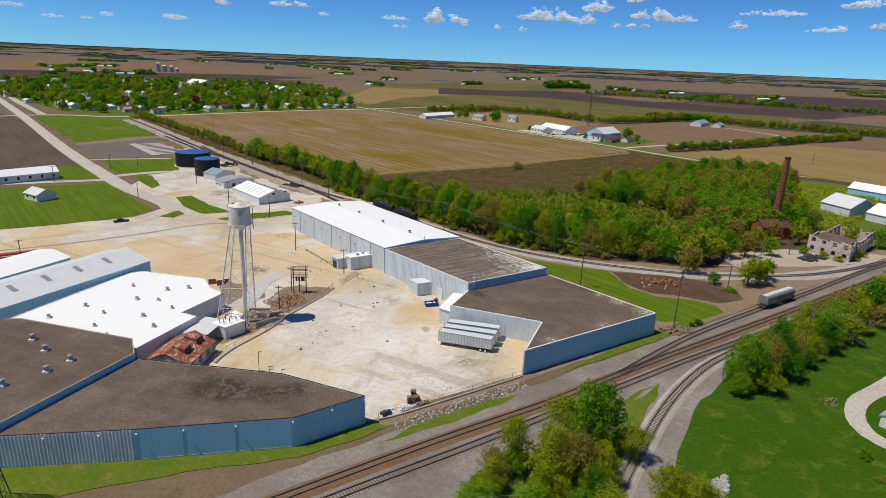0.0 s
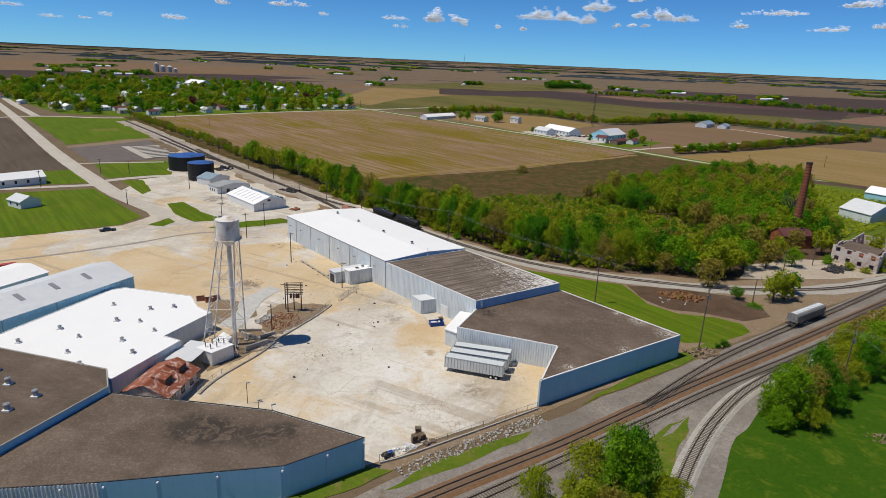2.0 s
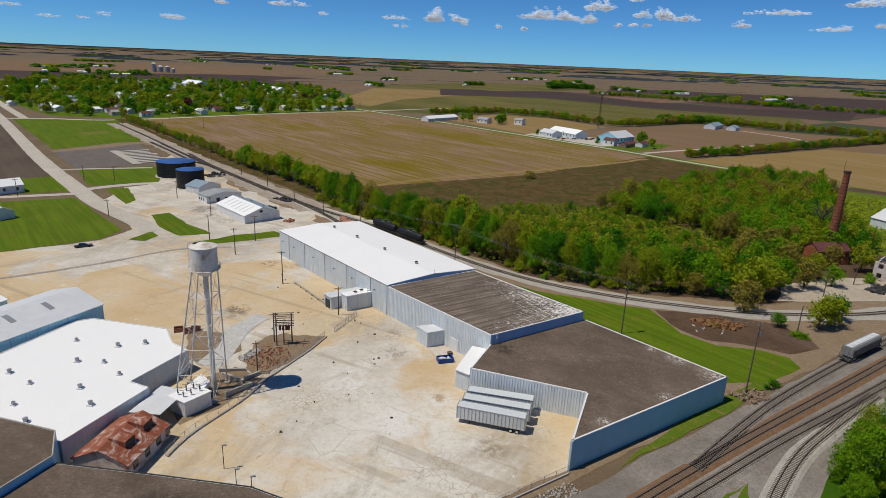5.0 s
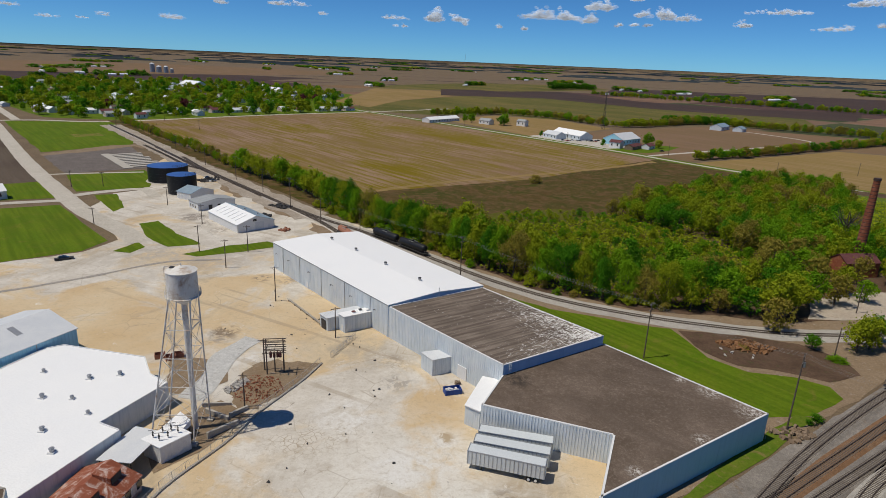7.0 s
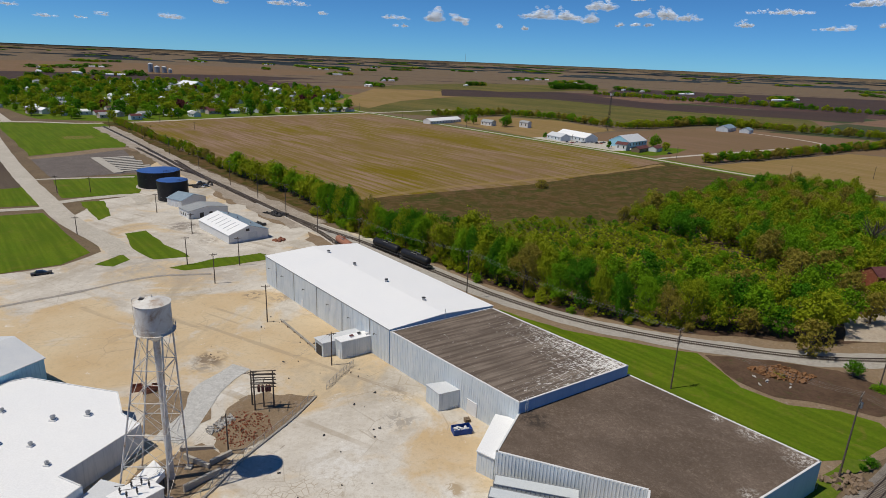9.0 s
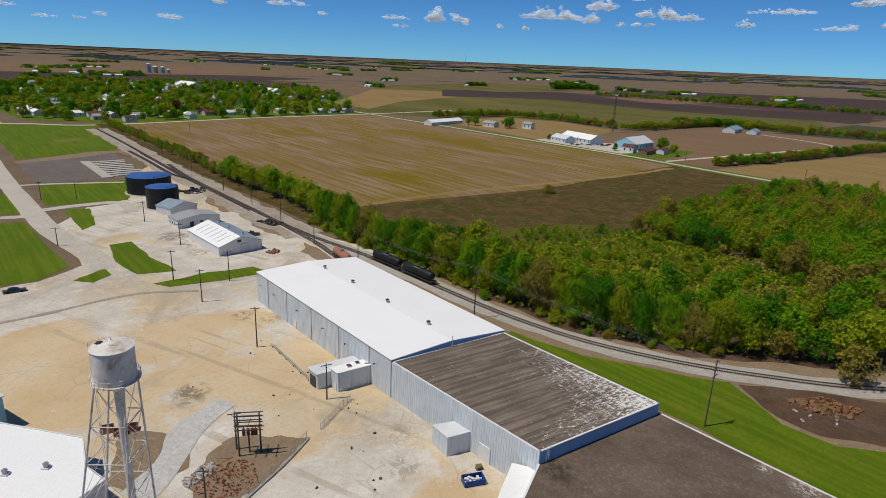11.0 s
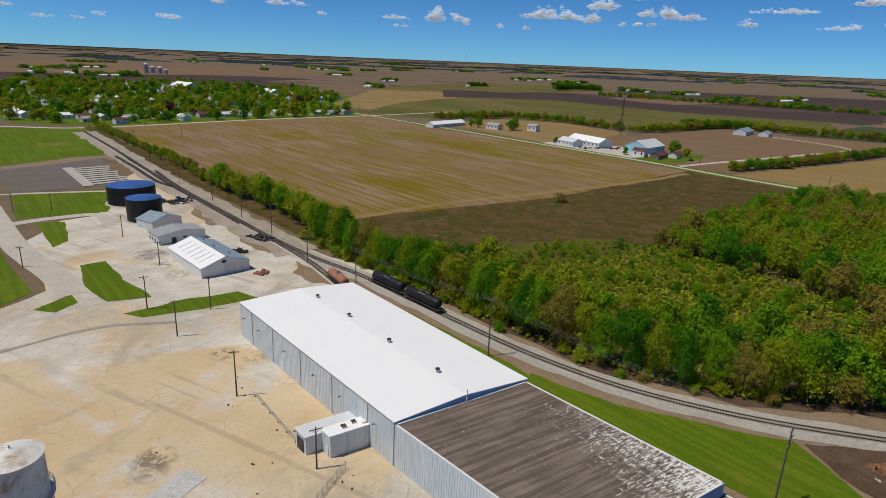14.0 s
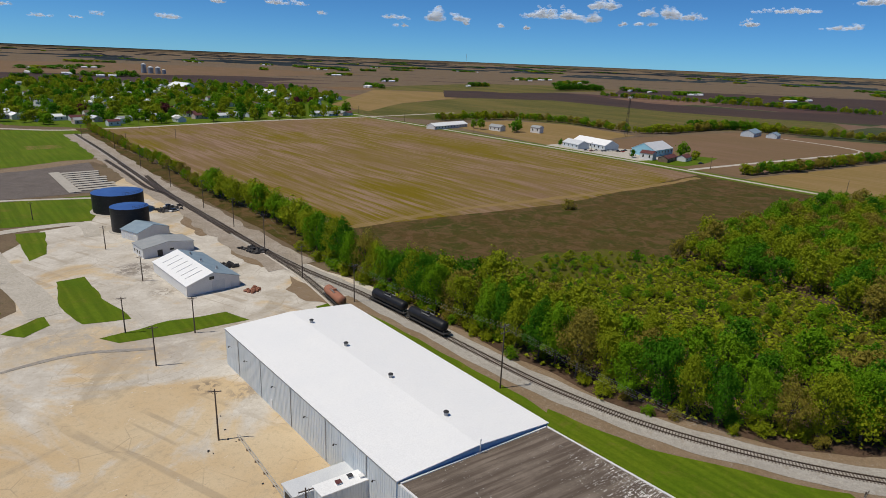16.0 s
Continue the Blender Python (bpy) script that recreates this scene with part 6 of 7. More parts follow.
def chain_fence(pts, h, gap, label, rails=2):
    t = thing("chain_link_fence", label, "fence")
    line = flow(pts, gap)
    for x, y in line:
        bm = bmesh.new()
        rod(bm, (x, y, 0), (x, y, h), 0.05, n=5)
        part("post", bm, M["steel"], t)
    for a, b in zip(line, line[1:]):
        bm = bmesh.new()
        for z in np.linspace(0.15, h - 0.05, rails):
            rod(bm, (*a, z), (*b, z), 0.03, n=4)
        m = max(3, int(np.linalg.norm(b - a) / 0.35))
        for i in range(m):
            p, q = a + (b - a) * i / m, a + (b - a) * (i + 1) / m
            rod(bm, (*p, 0.1), (*q, h - 0.05), 0.010, n=3)
            rod(bm, (*q, 0.1), (*p, h - 0.05), 0.010, n=3)
        part("mesh_panel", bm, M["steel"], t)


chain_fence([(22.0, 132.2), (5.0, 121.0), (-7.5, 113.0), (-13, 110.8)], 1.8, 3.0, "galvanised chain-link fence on a low wall")
bm = bmesh.new()
line = flow([(22.0, 132.0), (5.0, 120.8), (-7.5, 112.8), (-13.2, 110.4)], 3.0)
for a, b in zip(line, line[1:]):
    slab_between(bm, a, b, -0.1, 0.45, 0.3)
tagged(part("low_wall", bm, M["concrete"]), "low weathered concrete wall under the fence", "wall", kind="structure")
chain_fence([(-33.9, 186.2), (-36.5, 178), (-39.4, 171.3), (-43.2, 162.5), (-46.0, 153.0), (-52, 140), (-54, 131)], 1.7, 3.0, "sagging chain-link fence along the kerb")
bm = bmesh.new()
line = flow([(-33.6, 186.0), (-36.2, 178), (-39.1, 171.3), (-42.9, 162.5), (-45.7, 153.0), (-51.7, 140), (-53.7, 131)], 3.0)
for a, b in zip(line, line[1:]):
    slab_between(bm, a, b, -0.1, 0.4, 0.35)
tagged(part("kerb_wall", bm, M["concrete"]), "low concrete kerb along the yard", "kerb", kind="structure")
chain_fence([(-31.8, 189.3), (-29.4, 196), (-26.9, 202.3)], 1.7, 1.6, "galvanised gate fence by the annex", 4)
chain_fence([(64.4, 160.6), (52, 174.5), (38, 190.4)], 1.4, 3.2, "rusty low fence along the brown hall")
for i in range(2):
    t = thing("pipe_run", "yellow-white pipe on low stands across the yard", "pipe", (0, 0, 0), 0, "pipe runs")
    bm = bmesh.new()
    o = i * 0.5
    rod(bm, (-51.9 + o, 225.7, 0.6), (-37.6 + o, 207.6, 0.6), 0.12, n=6)
    part("pipe", bm, M["concrete"], t)
    for k in np.linspace(0.05, 0.95, 6):
        bm = bmesh.new()
        x, y = -51.9 + o + 14.3 * k, 225.7 - 18.1 * k
        block(bm, (x - 0.15, y - 0.15, 0), (x + 0.15, y + 0.15, 0.5))
        part("stand", bm, M["timber"], t)

# concrete ruins under the tower, tipping bins, pallets, stones
for x, y, w, l, h, a in ((-47.5, 156.5, 7, 0.5, 1.5, 0.9), (-50.5, 161.5, 6, 0.5, 1.3, -0.4), (-46.5, 163.0, 4.5, 0.5, 1.2, 0.95), (-52.0, 165.5, 6, 0.4, 1.0, 0.2)):
    t = thing("wall_stub", "broken concrete wall stub under the tower", "wall stub", (x, y, 0), a, "concrete wall stubs")
    bm = bmesh.new()
    prism(bm, [(-w / 2, -l / 2), (w / 2, -l / 2), (w / 2, l / 2), (-w / 2, l / 2)], -0.1, [h, h * 0.7, h * 0.75, h])
    part("wall", bm, M["concrete"], t)
for x, y, a in ((-73.5, 186.0, 0.4), (-70.6, 185.4, 0.5), (-69.2, 186.8, 0.3)):
    t = thing("scrap_bin", "open rusty scrap bin", "scrap bin", (x, y, 0), a, "scrap bins")
    bm = bmesh.new()
    for lo, hi in (((-1.2, -0.9, 0), (1.2, -0.82, 1.2)), ((-1.2, 0.82, 0), (1.2, 0.9, 1.2)), ((-1.2, -0.82, 0), (-1.12, 0.82, 1.2)), ((1.12, -0.82, 0), (1.2, 0.82, 1.2)), ((-1.12, -0.82, 0), (1.12, 0.82, 0.1))):
        block(bm, lo, hi)
    part("bin", bm, M["car_rust"], t)


def pallet_stack(x, y, n, turn, label, tilt=0.0):
    t = thing("pallet_stack", label, "pallet stack", (x, y, 0), turn, "pallet stacks")
    for k in range(n):
        z = 0.02 + k * 0.16
        o = rj.uniform(-0.12, 0.12)
        bm = bmesh.new()
        for i in range(5):
            block(bm, (-0.6 + o, -0.6 + i * 0.25, z + 0.09), (0.6 + o, -0.45 + i * 0.25, z + 0.12))
        for i in (-0.55, -0.05, 0.45):
            block(bm, (i + o, -0.6, z), (i + 0.1 + o, 0.55, z + 0.088))
        part("pallet", bm, M["timber"], t)


for x, y, n, a in ((-4.6, 118.2, 11, 0.3), (-3.2, 119.4, 8, 0.5), (-4.0, 120.4, 13, 0.1), (-2.2, 117.6, 4, 0.9), (-1.0, 118.6, 3, 0.2), (0.2, 178.6, 5, 0.3)):
    pallet_stack(x, y, n, a, "stack of weathered wooden pallets on the yard")
# small tractor-like mower
t = thing("ride_on_mower", "small blue and black machine near the fence", "machine", (-9.6, 113.3, 0), 0.7)
bm = bmesh.new()
block(bm, (-0.9, -0.45, 0.4), (0.2, 0.45, 1.0))
part("seat_box", bm, M["dark_steel"], t)
bm = bmesh.new()
block(bm, (0.21, -0.4, 0.4), (1.2, 0.4, 0.9))
part("bonnet", bm, M["blue"], t)
for x in (-0.7, 0.9):
    for s in (-0.55, 0.55):
        bm = bmesh.new()
        rod(bm, (x, s - 0.12, 0.35), (x, s + 0.12, 0.35), 0.35, n=12)
        part("wheel", bm, M["tyre"], t)


def stones(name, label, poly, count, lo, hi, material, seed, zmax=0.5):
    r = random.Random(seed)
    bm = bmesh.new()
    xs, ys = [p[0] for p in poly], [p[1] for p in poly]
    cx, cy = sum(xs) / len(xs), sum(ys) / len(ys)
    done = 0
    while done < count:
        x, y = r.uniform(min(xs), max(xs)), r.uniform(min(ys), max(ys))
        hit = False
        for i in range(len(poly)):
            (x0, y0), (x1, y1) = poly[i - 1], poly[i]
            if (y0 > y) != (y1 > y) and x < (x1 - x0) * (y - y0) / (y1 - y0) + x0:
                hit = not hit
        if not hit:
            continue
        done += 1
        s = r.uniform(lo, hi)
        near = max(0.0, 1 - math.hypot(x - cx, y - cy) / (0.5 * max(max(xs) - min(xs), max(ys) - min(ys)) + 0.1))
        m = Matrix.Translation((x, y, 0.1 + near * zmax * r.random())) @ Euler((r.uniform(0, 3), r.uniform(0, 3), r.uniform(0, 3))).to_matrix().to_4x4() @ Matrix.Diagonal((s, s * r.uniform(0.4, 1), s * r.uniform(0.3, 0.7), 1))
        bmesh.ops.create_cube(bm, size=1.0, matrix=m)
    tagged(part(name, bm, material), label, name.replace("_", " "), kind="stuff")


stones("rubble_stones", "broken bricks and stones on the rubble plot", [(-50, 169), (-49, 180), (-42, 178), (-39, 172), (-45, 166)], 420, 0.12, 0.36, M["brick"], 1, 0.5)
stones("rubble_stones", "pale stones beside the rubble plot", [(-53, 172), (-50, 178), (-48, 176), (-51, 170)], 160, 0.25, 0.7, M["stone"], 2, 0.4)
stones("rubble_stones", "pale stones along the foot of the fence wall", [(22, 130), (4, 118.5), (-8, 110), (-6, 107.5), (8, 117), (24, 127.5)], 420, 0.15, 0.5, M["stone"], 3, 0.1)
stones("rubble_stones", "white concrete lumps at the fence corner", [(-8, 114), (-4, 116.5), (-6, 117.5), (-10, 115)], 60, 0.3, 0.8, M["white"], 4, 0.2)
stones("debris", "stones and brush on the dark soil", [(72, 204), (80, 206), (84, 200), (78, 196), (73, 198)], 16, 0.2, 0.7, M["stone"], 5, 0.2)
stones("debris", "heap of dry reddish brush on the dark soil", [(74, 207), (82, 209), (90, 204), (84, 200), (76, 203)], 260, 0.15, 1.3, M["brush"], 15, 1.0)
stones("debris", "scrap timber heap beside the bank", [(66, 164), (74, 166), (76, 162), (70, 159)], 110, 0.2, 1.4, M["timber"], 6, 0.5)
stones("stone_heap", "heap of grey riprap stones on the lawn edge", [(49, 93), (57, 97.5), (55, 92), (50, 89)], 240, 0.3, 0.8, M["stone"], 7, 0.8)
stones("debris", "white scraps and branches on the lawn", [(91, 127), (96, 128), (97, 123), (93, 123)], 20, 0.2, 0.9, M["timber"], 8, 0.1)
stones("debris", "heap of rusty scrap by the gabled shed", [(-75, 303), (-73, 307), (-70, 305), (-72, 301)], 70, 0.3, 1.4, M["car_rust"], 9, 0.4)
stones("debris", "scattered yard scrap between shed and rails", [(-93, 325), (-89, 330), (-84, 326), (-88, 322)], 60, 0.3, 1.6, M["dark_steel"], 10, 0.6)
stones("debris", "rail parts heaped beside the track", [(-86, 350), (-78, 344), (-82, 340), (-92, 347)], 120, 0.3, 1.8, M["dark_steel"], 11, 0.5)
stones("debris", "dark heaps of machinery by the tanks", [(-150, 402), (-140, 412), (-136, 404), (-143, 396)], 80, 0.4, 1.8, M["dark_steel"], 12, 0.9)
stones("debris", "logs and planks beside the ruin", [(150, 240), (160, 247), (164, 242), (154, 236)], 120, 0.3, 1.8, M["dark_steel"], 13, 0.6)
stones("yard_scrap", "small dark scraps lying on the yard", [(-70, 190), (-60, 235), (-20, 195), (-10, 140), (-34, 130), (-36, 170)], 36, 0.15, 0.6, M["dark_steel"], 14, 0.0)

# parked vehicles far off
def car(x, y, turn, paint, label, l=4.6, name="car"):
    t = thing(name, label, name, (x, y, 0), turn, "parked vehicles")
    bm = bmesh.new()
    prism(bm, [(-l / 2, -0.9), (l / 2, -0.9), (l / 2, 0.9), (-l / 2, 0.9)], 0.35, [0.85, 0.8, 0.8, 0.85])
    part("body", bm, paint, t)
    bm = bmesh.new()
    a = [bm.verts.new(p) for p in ((-l * 0.32, -0.85, 0.86), (l * 0.25, -0.85, 0.83), (l * 0.25, 0.85, 0.83), (-l * 0.32, 0.85, 0.86))]
    b = [bm.verts.new(p) for p in ((-l * 0.22, -0.7, 1.5), (l * 0.08, -0.7, 1.5), (l * 0.08, 0.7, 1.5), (-l * 0.22, 0.7, 1.5))]
    bm.faces.new(b)
    for i in range(4):
        bm.faces.new((a[i], a[(i + 1) % 4], b[(i + 1) % 4], b[i]))
    part("cabin", bm, M["glass"], t)
    for px in (-l * 0.3, l * 0.3):
        for s in (-0.8, 0.8):
            bm = bmesh.new()
            rod(bm, (px, s - 0.1, 0.34), (px, s + 0.1, 0.34), 0.34, n=12)
            part("wheel", bm, M["tyre"], t)


car(-138.6, 255.0, 0.6, M["dark_steel"], "dark flatbed trailer at the edge of the lawn", 6.0, "utility_trailer")
car(-145.0, 408, 0.8, M["white"], "white pickup beside the big tank")
car(-139, 400, 1.1, M["white"], "white van beside the tank")
car(-222, 338, 0.5, M["white"], "white car at the side road shed")
for i in range(14):
    car(118 + i * 4.2 + rj.uniform(-1, 1), 672 + i * 0.8 + rj.uniform(-5, 5), rj.uniform(0, 3), rj.choice((M["white"], M["dark_steel"], M["steel"], M["red"])), "parked car in the farmyard")
car(200, 618, 0.3, M["dark_steel"], "dark car on the farm drive")
# red low conveyor at the yard's edge
t = thing("conveyor", "long low red conveyor at the edge of the yard", "conveyor", (-163, 196, 0), 0.62)
bm = bmesh.new()
block(bm, (-22, -1.0, 0.8), (22, 1.0, 1.5))
part("belt_cover", bm, M["red"], t)
for k in range(9):
    bm = bmesh.new()
    block(bm, (-21 + k * 5.2, -0.9, 0), (-20.6 + k * 5.2, 0.9, 0.8))
    part("leg", bm, M["dark_steel"], t)

# ---- brick chimney, boiler hut, ruin ----
ch = thing("brick_chimney", "tall tapering red brick chimney with iron bands", "chimney", (158.6, 276.6, 0))
bm = bmesh.new()
rod(bm, (0, 0, 0), (0, 0, 36.6), 2.0, 1.15, n=20)
part("shaft", bm, M["brick"], ch)
bm = bmesh.new()
rod(bm, (0, 0, 36.603), (0, 0, 37.5), 1.35, 1.3, n=20)
part("crown_ring", bm, M["band"], ch)
for k in range(21):
    z = 8 + k * 1.36
    r = 2.0 - 0.85 * z / 36.6
    bm = bmesh.new()
    rod(bm, (0, 0, z), (0, 0, z + 0.2), r + 0.05, n=20)
    part("iron_band", bm, M["band"], ch)
gable_hall("boiler_hut", "brick boiler hut with a maroon sheet roof", (149.0, 268.0), (163.5, 270.5), 8.0, 6.0, 8.6, M["brick"], M["maroon"], M["maroon"])
ru = thing("ruined_building", "roofless whitewashed brick ruin with empty windows", "ruin")
RP = [(170.5, 238.0), (197, 263), (187, 273), (162, 254)]
for i in range(4):
    a, b = Vector(RP[i]), Vector(RP[(i + 1) % 4])
    ln = (b - a).length
    d = (b - a) / ln
    nn = Vector((-d.y, d.x)) * 0.45
    m = max(2, int(ln / 4.2))
    for k in range(m):
        s0, s1 = ln * k / m, ln * (k + 1) / m
        top = 7.6 + rj.uniform(-1.2, 0.5)
        for u0, u1, z0, z1 in ((s0, s0 + 1.4, 0, top), (s1 - 1.4, s1, 0, top - 0.3), (s0 + 1.4, s1 - 1.4, 0, 1.2), (s0 + 1.4, s1 - 1.4, 3.0, 4.8), (s0 + 1.4, s1 - 1.4, 6.7, top - 0.2)):
            p, q = a + d * u0, a + d * u1
            bm = bmesh.new()
            prism(bm, [tuple(p), tuple(q), tuple(q + nn), tuple(p + nn)], z0, z1)
            part("wall_piece", bm, M["old_brick"], ru)
bm = bmesh.new()
prism(bm, inset([(170.5, 239), (181, 249), (173, 261), (163, 254)], 0.8), 5.9, [6.5, 6.9, 7.3, 6.6])
part("roof_rest", bm, M["roof"], ru, "sagging dark roof remnant")
bm = bmesh.new()
prism(bm, inset([(182, 250), (196, 263), (187, 272), (174, 262)], 0.8), 1.0, 1.4)
part("floor_rest", bm, M["brick"], ru)


# ---- trees ----
def crown_data(name, seed, count, material, leaf, lobes=34, taper=0.35):
    """A crown about 1 m in radius and 2 m high: leaf clumps in many lobes over an egg-shaped body, with gaps between."""
    r = np.random.RandomState(seed)
    made = []
    for i in range(lobes):
        a, e = i * 2.4 + r.uniform(-0.5, 0.5), -0.9 + 1.85 * (i + r.uniform(0, 1)) / lobes
        w = 0.78 * math.sqrt(max(0.04, 1 - e * e)) * (1 - taper * max(0.0, e)) * r.uniform(0.35, 1.18)
        made.append((w * math.cos(a), w * math.sin(a), 1.02 + e * 0.74 * r.uniform(0.85, 1.12), r.uniform(0.11, 0.27)))
    k = np.array(made)[r.randint(0, lobes, count)]
    v = r.normal(size=(count, 3))
    v /= np.linalg.norm(v, axis=1)[:, None]
    down = (v[:, 2] < -0.2) & (r.rand(count) < 0.6)
    v[down, 2] *= -1
    c = k[:, :3] + v * (k[:, 3] * r.uniform(0.4, 1.15, count))[:, None]
    loose = r.rand(count) < 0.22
    reach = r.uniform(0.3, 1.08, count) * (1 + 0.14 * np.sin(v[:, 0] * 7 + seed) * np.cos(v[:, 1] * 6 + v[:, 2] * 5))
    body = v * reach[:, None]
    body[:, :2] *= (0.92 * (1 - taper * np.maximum(0, body[:, 2])))[:, None]
    body[:, 2] = 1.05 + body[:, 2] * 0.92
    c[loose] = body[loose]
    ph = r.uniform(0, 6.28, (3, 3))
    c += 0.09 * np.stack([np.sin(c[:, 2] * 4.1 + ph[i, 0]) + np.sin(c[:, i - 1] * 5.3 + ph[i, 1]) for i in range(3)], 1)
    n = v + 0.5 * (c - (0, 0, 0.9)) + r.normal(size=(count, 3)) * 0.75
    n /= np.linalg.norm(n, axis=1)[:, None]
    s = np.cross(n, r.normal(size=(count, 3)))
    s /= np.linalg.norm(s, axis=1)[:, None]
    t = np.cross(n, s)
    q = (leaf * r.uniform(0.6, 1.4, count))[:, None]
    verts = np.stack([c - s * q - t * q * 0.5, c + s * q - t * q * 0.6 + n * q * 0.2, c + t * q * 1.1], 1).reshape(-1, 3)
    me = bpy.data.meshes.new(name)
    me.from_pydata(verts.tolist(), [], [(3 * i, 3 * i + 1, 3 * i + 2) for i in range(count)])
    me.materials.append(material)
    return me


def trunk_data(seed, limbs=6, reach=0.75):
    """Tapered trunk with limbs, for a crown of 1 m radius."""
    r = random.Random(seed)
    bm = bmesh.new()
    rod(bm, (0, 0, -0.1), (0.02, 0.01, 0.55), 0.06, 0.045, n=7)
    rod(bm, (0.02, 0.01, 0.55), (0.0, 0.03, 1.35), 0.045, 0.015, n=6)
    for i in range(limbs):
        a = 2 * math.pi * i / limbs + r.uniform(-0.4, 0.4)
        z0 = r.uniform(0.35, 0.85)
        q = reach * r.uniform(0.6, 1.0)
        p1 = (q * 0.5 * math.cos(a), q * 0.5 * math.sin(a), z0 + 0.3)
        p2 = (q * math.cos(a + 0.2), q * math.sin(a + 0.2), z0 + r.uniform(0.45, 0.8))
        rod(bm, (0.01, 0.01, z0), p1, 0.025, 0.016, n=5)
        rod(bm, p1, p2, 0.016, 0.005, n=5)
        p3 = (p1[0] + 0.25 * math.cos(a - 0.9), p1[1] + 0.25 * math.sin(a - 0.9), p1[2] + 0.35)
        rod(bm, p1, p3, 0.012, 0.004, n=4)
    me = bpy.data.meshes.new("trunk")
    bm.to_mesh(me)
    bm.free()
    me.materials.append(M["bark"])
    return me


TRUNKS = [trunk_data(i) for i in range(4)]
FINE = [[crown_data("crown", 10 * m + s, (7600, 6000, 4000, 7600)[m], LEAF[m], 0.030, 75) for s in range(3)] for m in range(4)]
MID = [[crown_data("crown", 100 + 10 * m + s, (2100, 1900, 1500, 2100)[m], LEAF[m], 0.052, 50) for s in range(3)] for m in range(4)]
LOW = [[crown_data("crown", 300 + 10 * m + s, 520, LEAF[m], 0.115, 26, 0.1) for s in range(3)] for m in range(5)]
SAPLING = [[crown_data("crown", 500 + 10 * m + s, 460, LEAF[m], 0.085, 30, 0.6) for s in range(3)] for m in range(4)]
SAY = ("fresh green", "olive green", "brownish budding", "deep green", "purple-leaved")


def tree(x, y, height, wide, tone, level, label, group, r, name="tree", z=0.0):
    t = thing(name, label, "tree" if name == "tree" else "bush", (x, y, z), r.uniform(0, 6.28), group)
    for nm, me in (("trunk", r.choice(TRUNKS)), ("crown", r.choice(level[tone]))):
        o = new(nm, me)
        o.parent = t
        o.scale = (wide / 2, wide / 2, height / 1.95)
        if name == "bush" and nm == "crown":
            o.location = (0, 0, -height * 0.22)
    return t


class Grove:
    """Collects many trees into one mesh of kind stuff."""

    def __init__(self):
        self.v, self.f, self.m, self.n = [], [], [], 0

    def add(self, x, y, height, wide, tone, level, r, z=0.0):
        a = r.uniform(0, 6.28)
        c, s = math.cos(a) * wide / 2, math.sin(a) * wide / 2
        for me, slot in ((r.choice(TRUNKS), 5), (r.choice(level[tone]), tone)):
            if me.name not in CACHE:
                co = np.empty(len(me.vertices) * 3)
                me.vertices.foreach_get("co", co)
                CACHE[me.name] = (co.reshape(-1, 3), [tuple(p.vertices) for p in me.polygons])
            co, polys = CACHE[me.name]
            w = np.stack([co[:, 0] * c - co[:, 1] * s + x, co[:, 0] * s + co[:, 1] * c + y, co[:, 2] * height / 1.95 + z], 1)
            self.v.append(w)
            self.f += [tuple(i + self.n for i in p) for p in polys]
            self.m += [slot] * len(polys)
            self.n += len(co)

    def finish(self, name, label, category):
        me = bpy.data.meshes.new(name)
        me.from_pydata(np.concatenate(self.v).tolist(), [], self.f)
        for m in LEAF + [M["bark"]]:
            me.materials.append(m)
        me.polygons.foreach_set("material_index", self.m)
        tagged(new(name, me), label, category, kind="stuff")


CACHE = {}


def inside(p, poly):
    x, y = p
    hit = False
    for i in range(len(poly)):
        (x0, y0), (x1, y1) = poly[i - 1], poly[i]
        if (y0 > y) != (y1 > y) and x < (x1 - x0) * (y - y0) / (y1 - y0) + x0:
            hit = not hit
    return hit


def scatter(poly, gap, r, tries=6000):
    xs, ys = [p[0] for p in poly], [p[1] for p in poly]
    out = []
    for _ in range(tries):
        p = (r.uniform(min(xs), max(xs)), r.uniform(min(ys), max(ys)))
        if inside(p, poly) and all((p[0] - q[0]) ** 2 + (p[1] - q[1]) ** 2 > gap * gap for q in out):
            out.append(p)
    return out


rt = random.Random(11)
# front row of the wood along the spur
edge = flow([(-64, 349), (-46, 327), (-28, 308), (-11, 291), (6, 272), (25, 253), (43, 240), (60, 234.5), (80, 231)], 6.4)
for i, (x, y) in enumerate(edge):
    h = rt.uniform(14, 18.5)
    tone = (1, 0, 3, 1, 3, 0, 2)[i % 7]
    tree(x + rt.uniform(-1.5, 1.5), y + rt.uniform(-1.5, 1.5), h, h * rt.uniform(0.6, 0.75), tone, FINE, SAY[tone] + " tree at the edge of the wood", "trees of the wood", rt)
wood = Grove()
WOOD = [(-40, 326), (-4, 292), (20, 268), (50, 250), (92, 240), (118, 246), (150, 262), (190, 290), (250, 330), (285, 385), (255, 437), (222, 466), (172, 430), (105, 378), (70, 342), (30, 322), (-8, 316)]
OPEN_GROUND = [(260.9, 445.7), (307.1, 410.1), (200.2, 257.8), (187.3, 286.4), (199.7, 331.5)]
thin_zone = [(4, 318), (24, 297), (43, 279), (70, 264), (90, 252), (106, 250), (127, 284), (113, 312), (101, 330), (82, 350), (56, 358), (30, 346)]
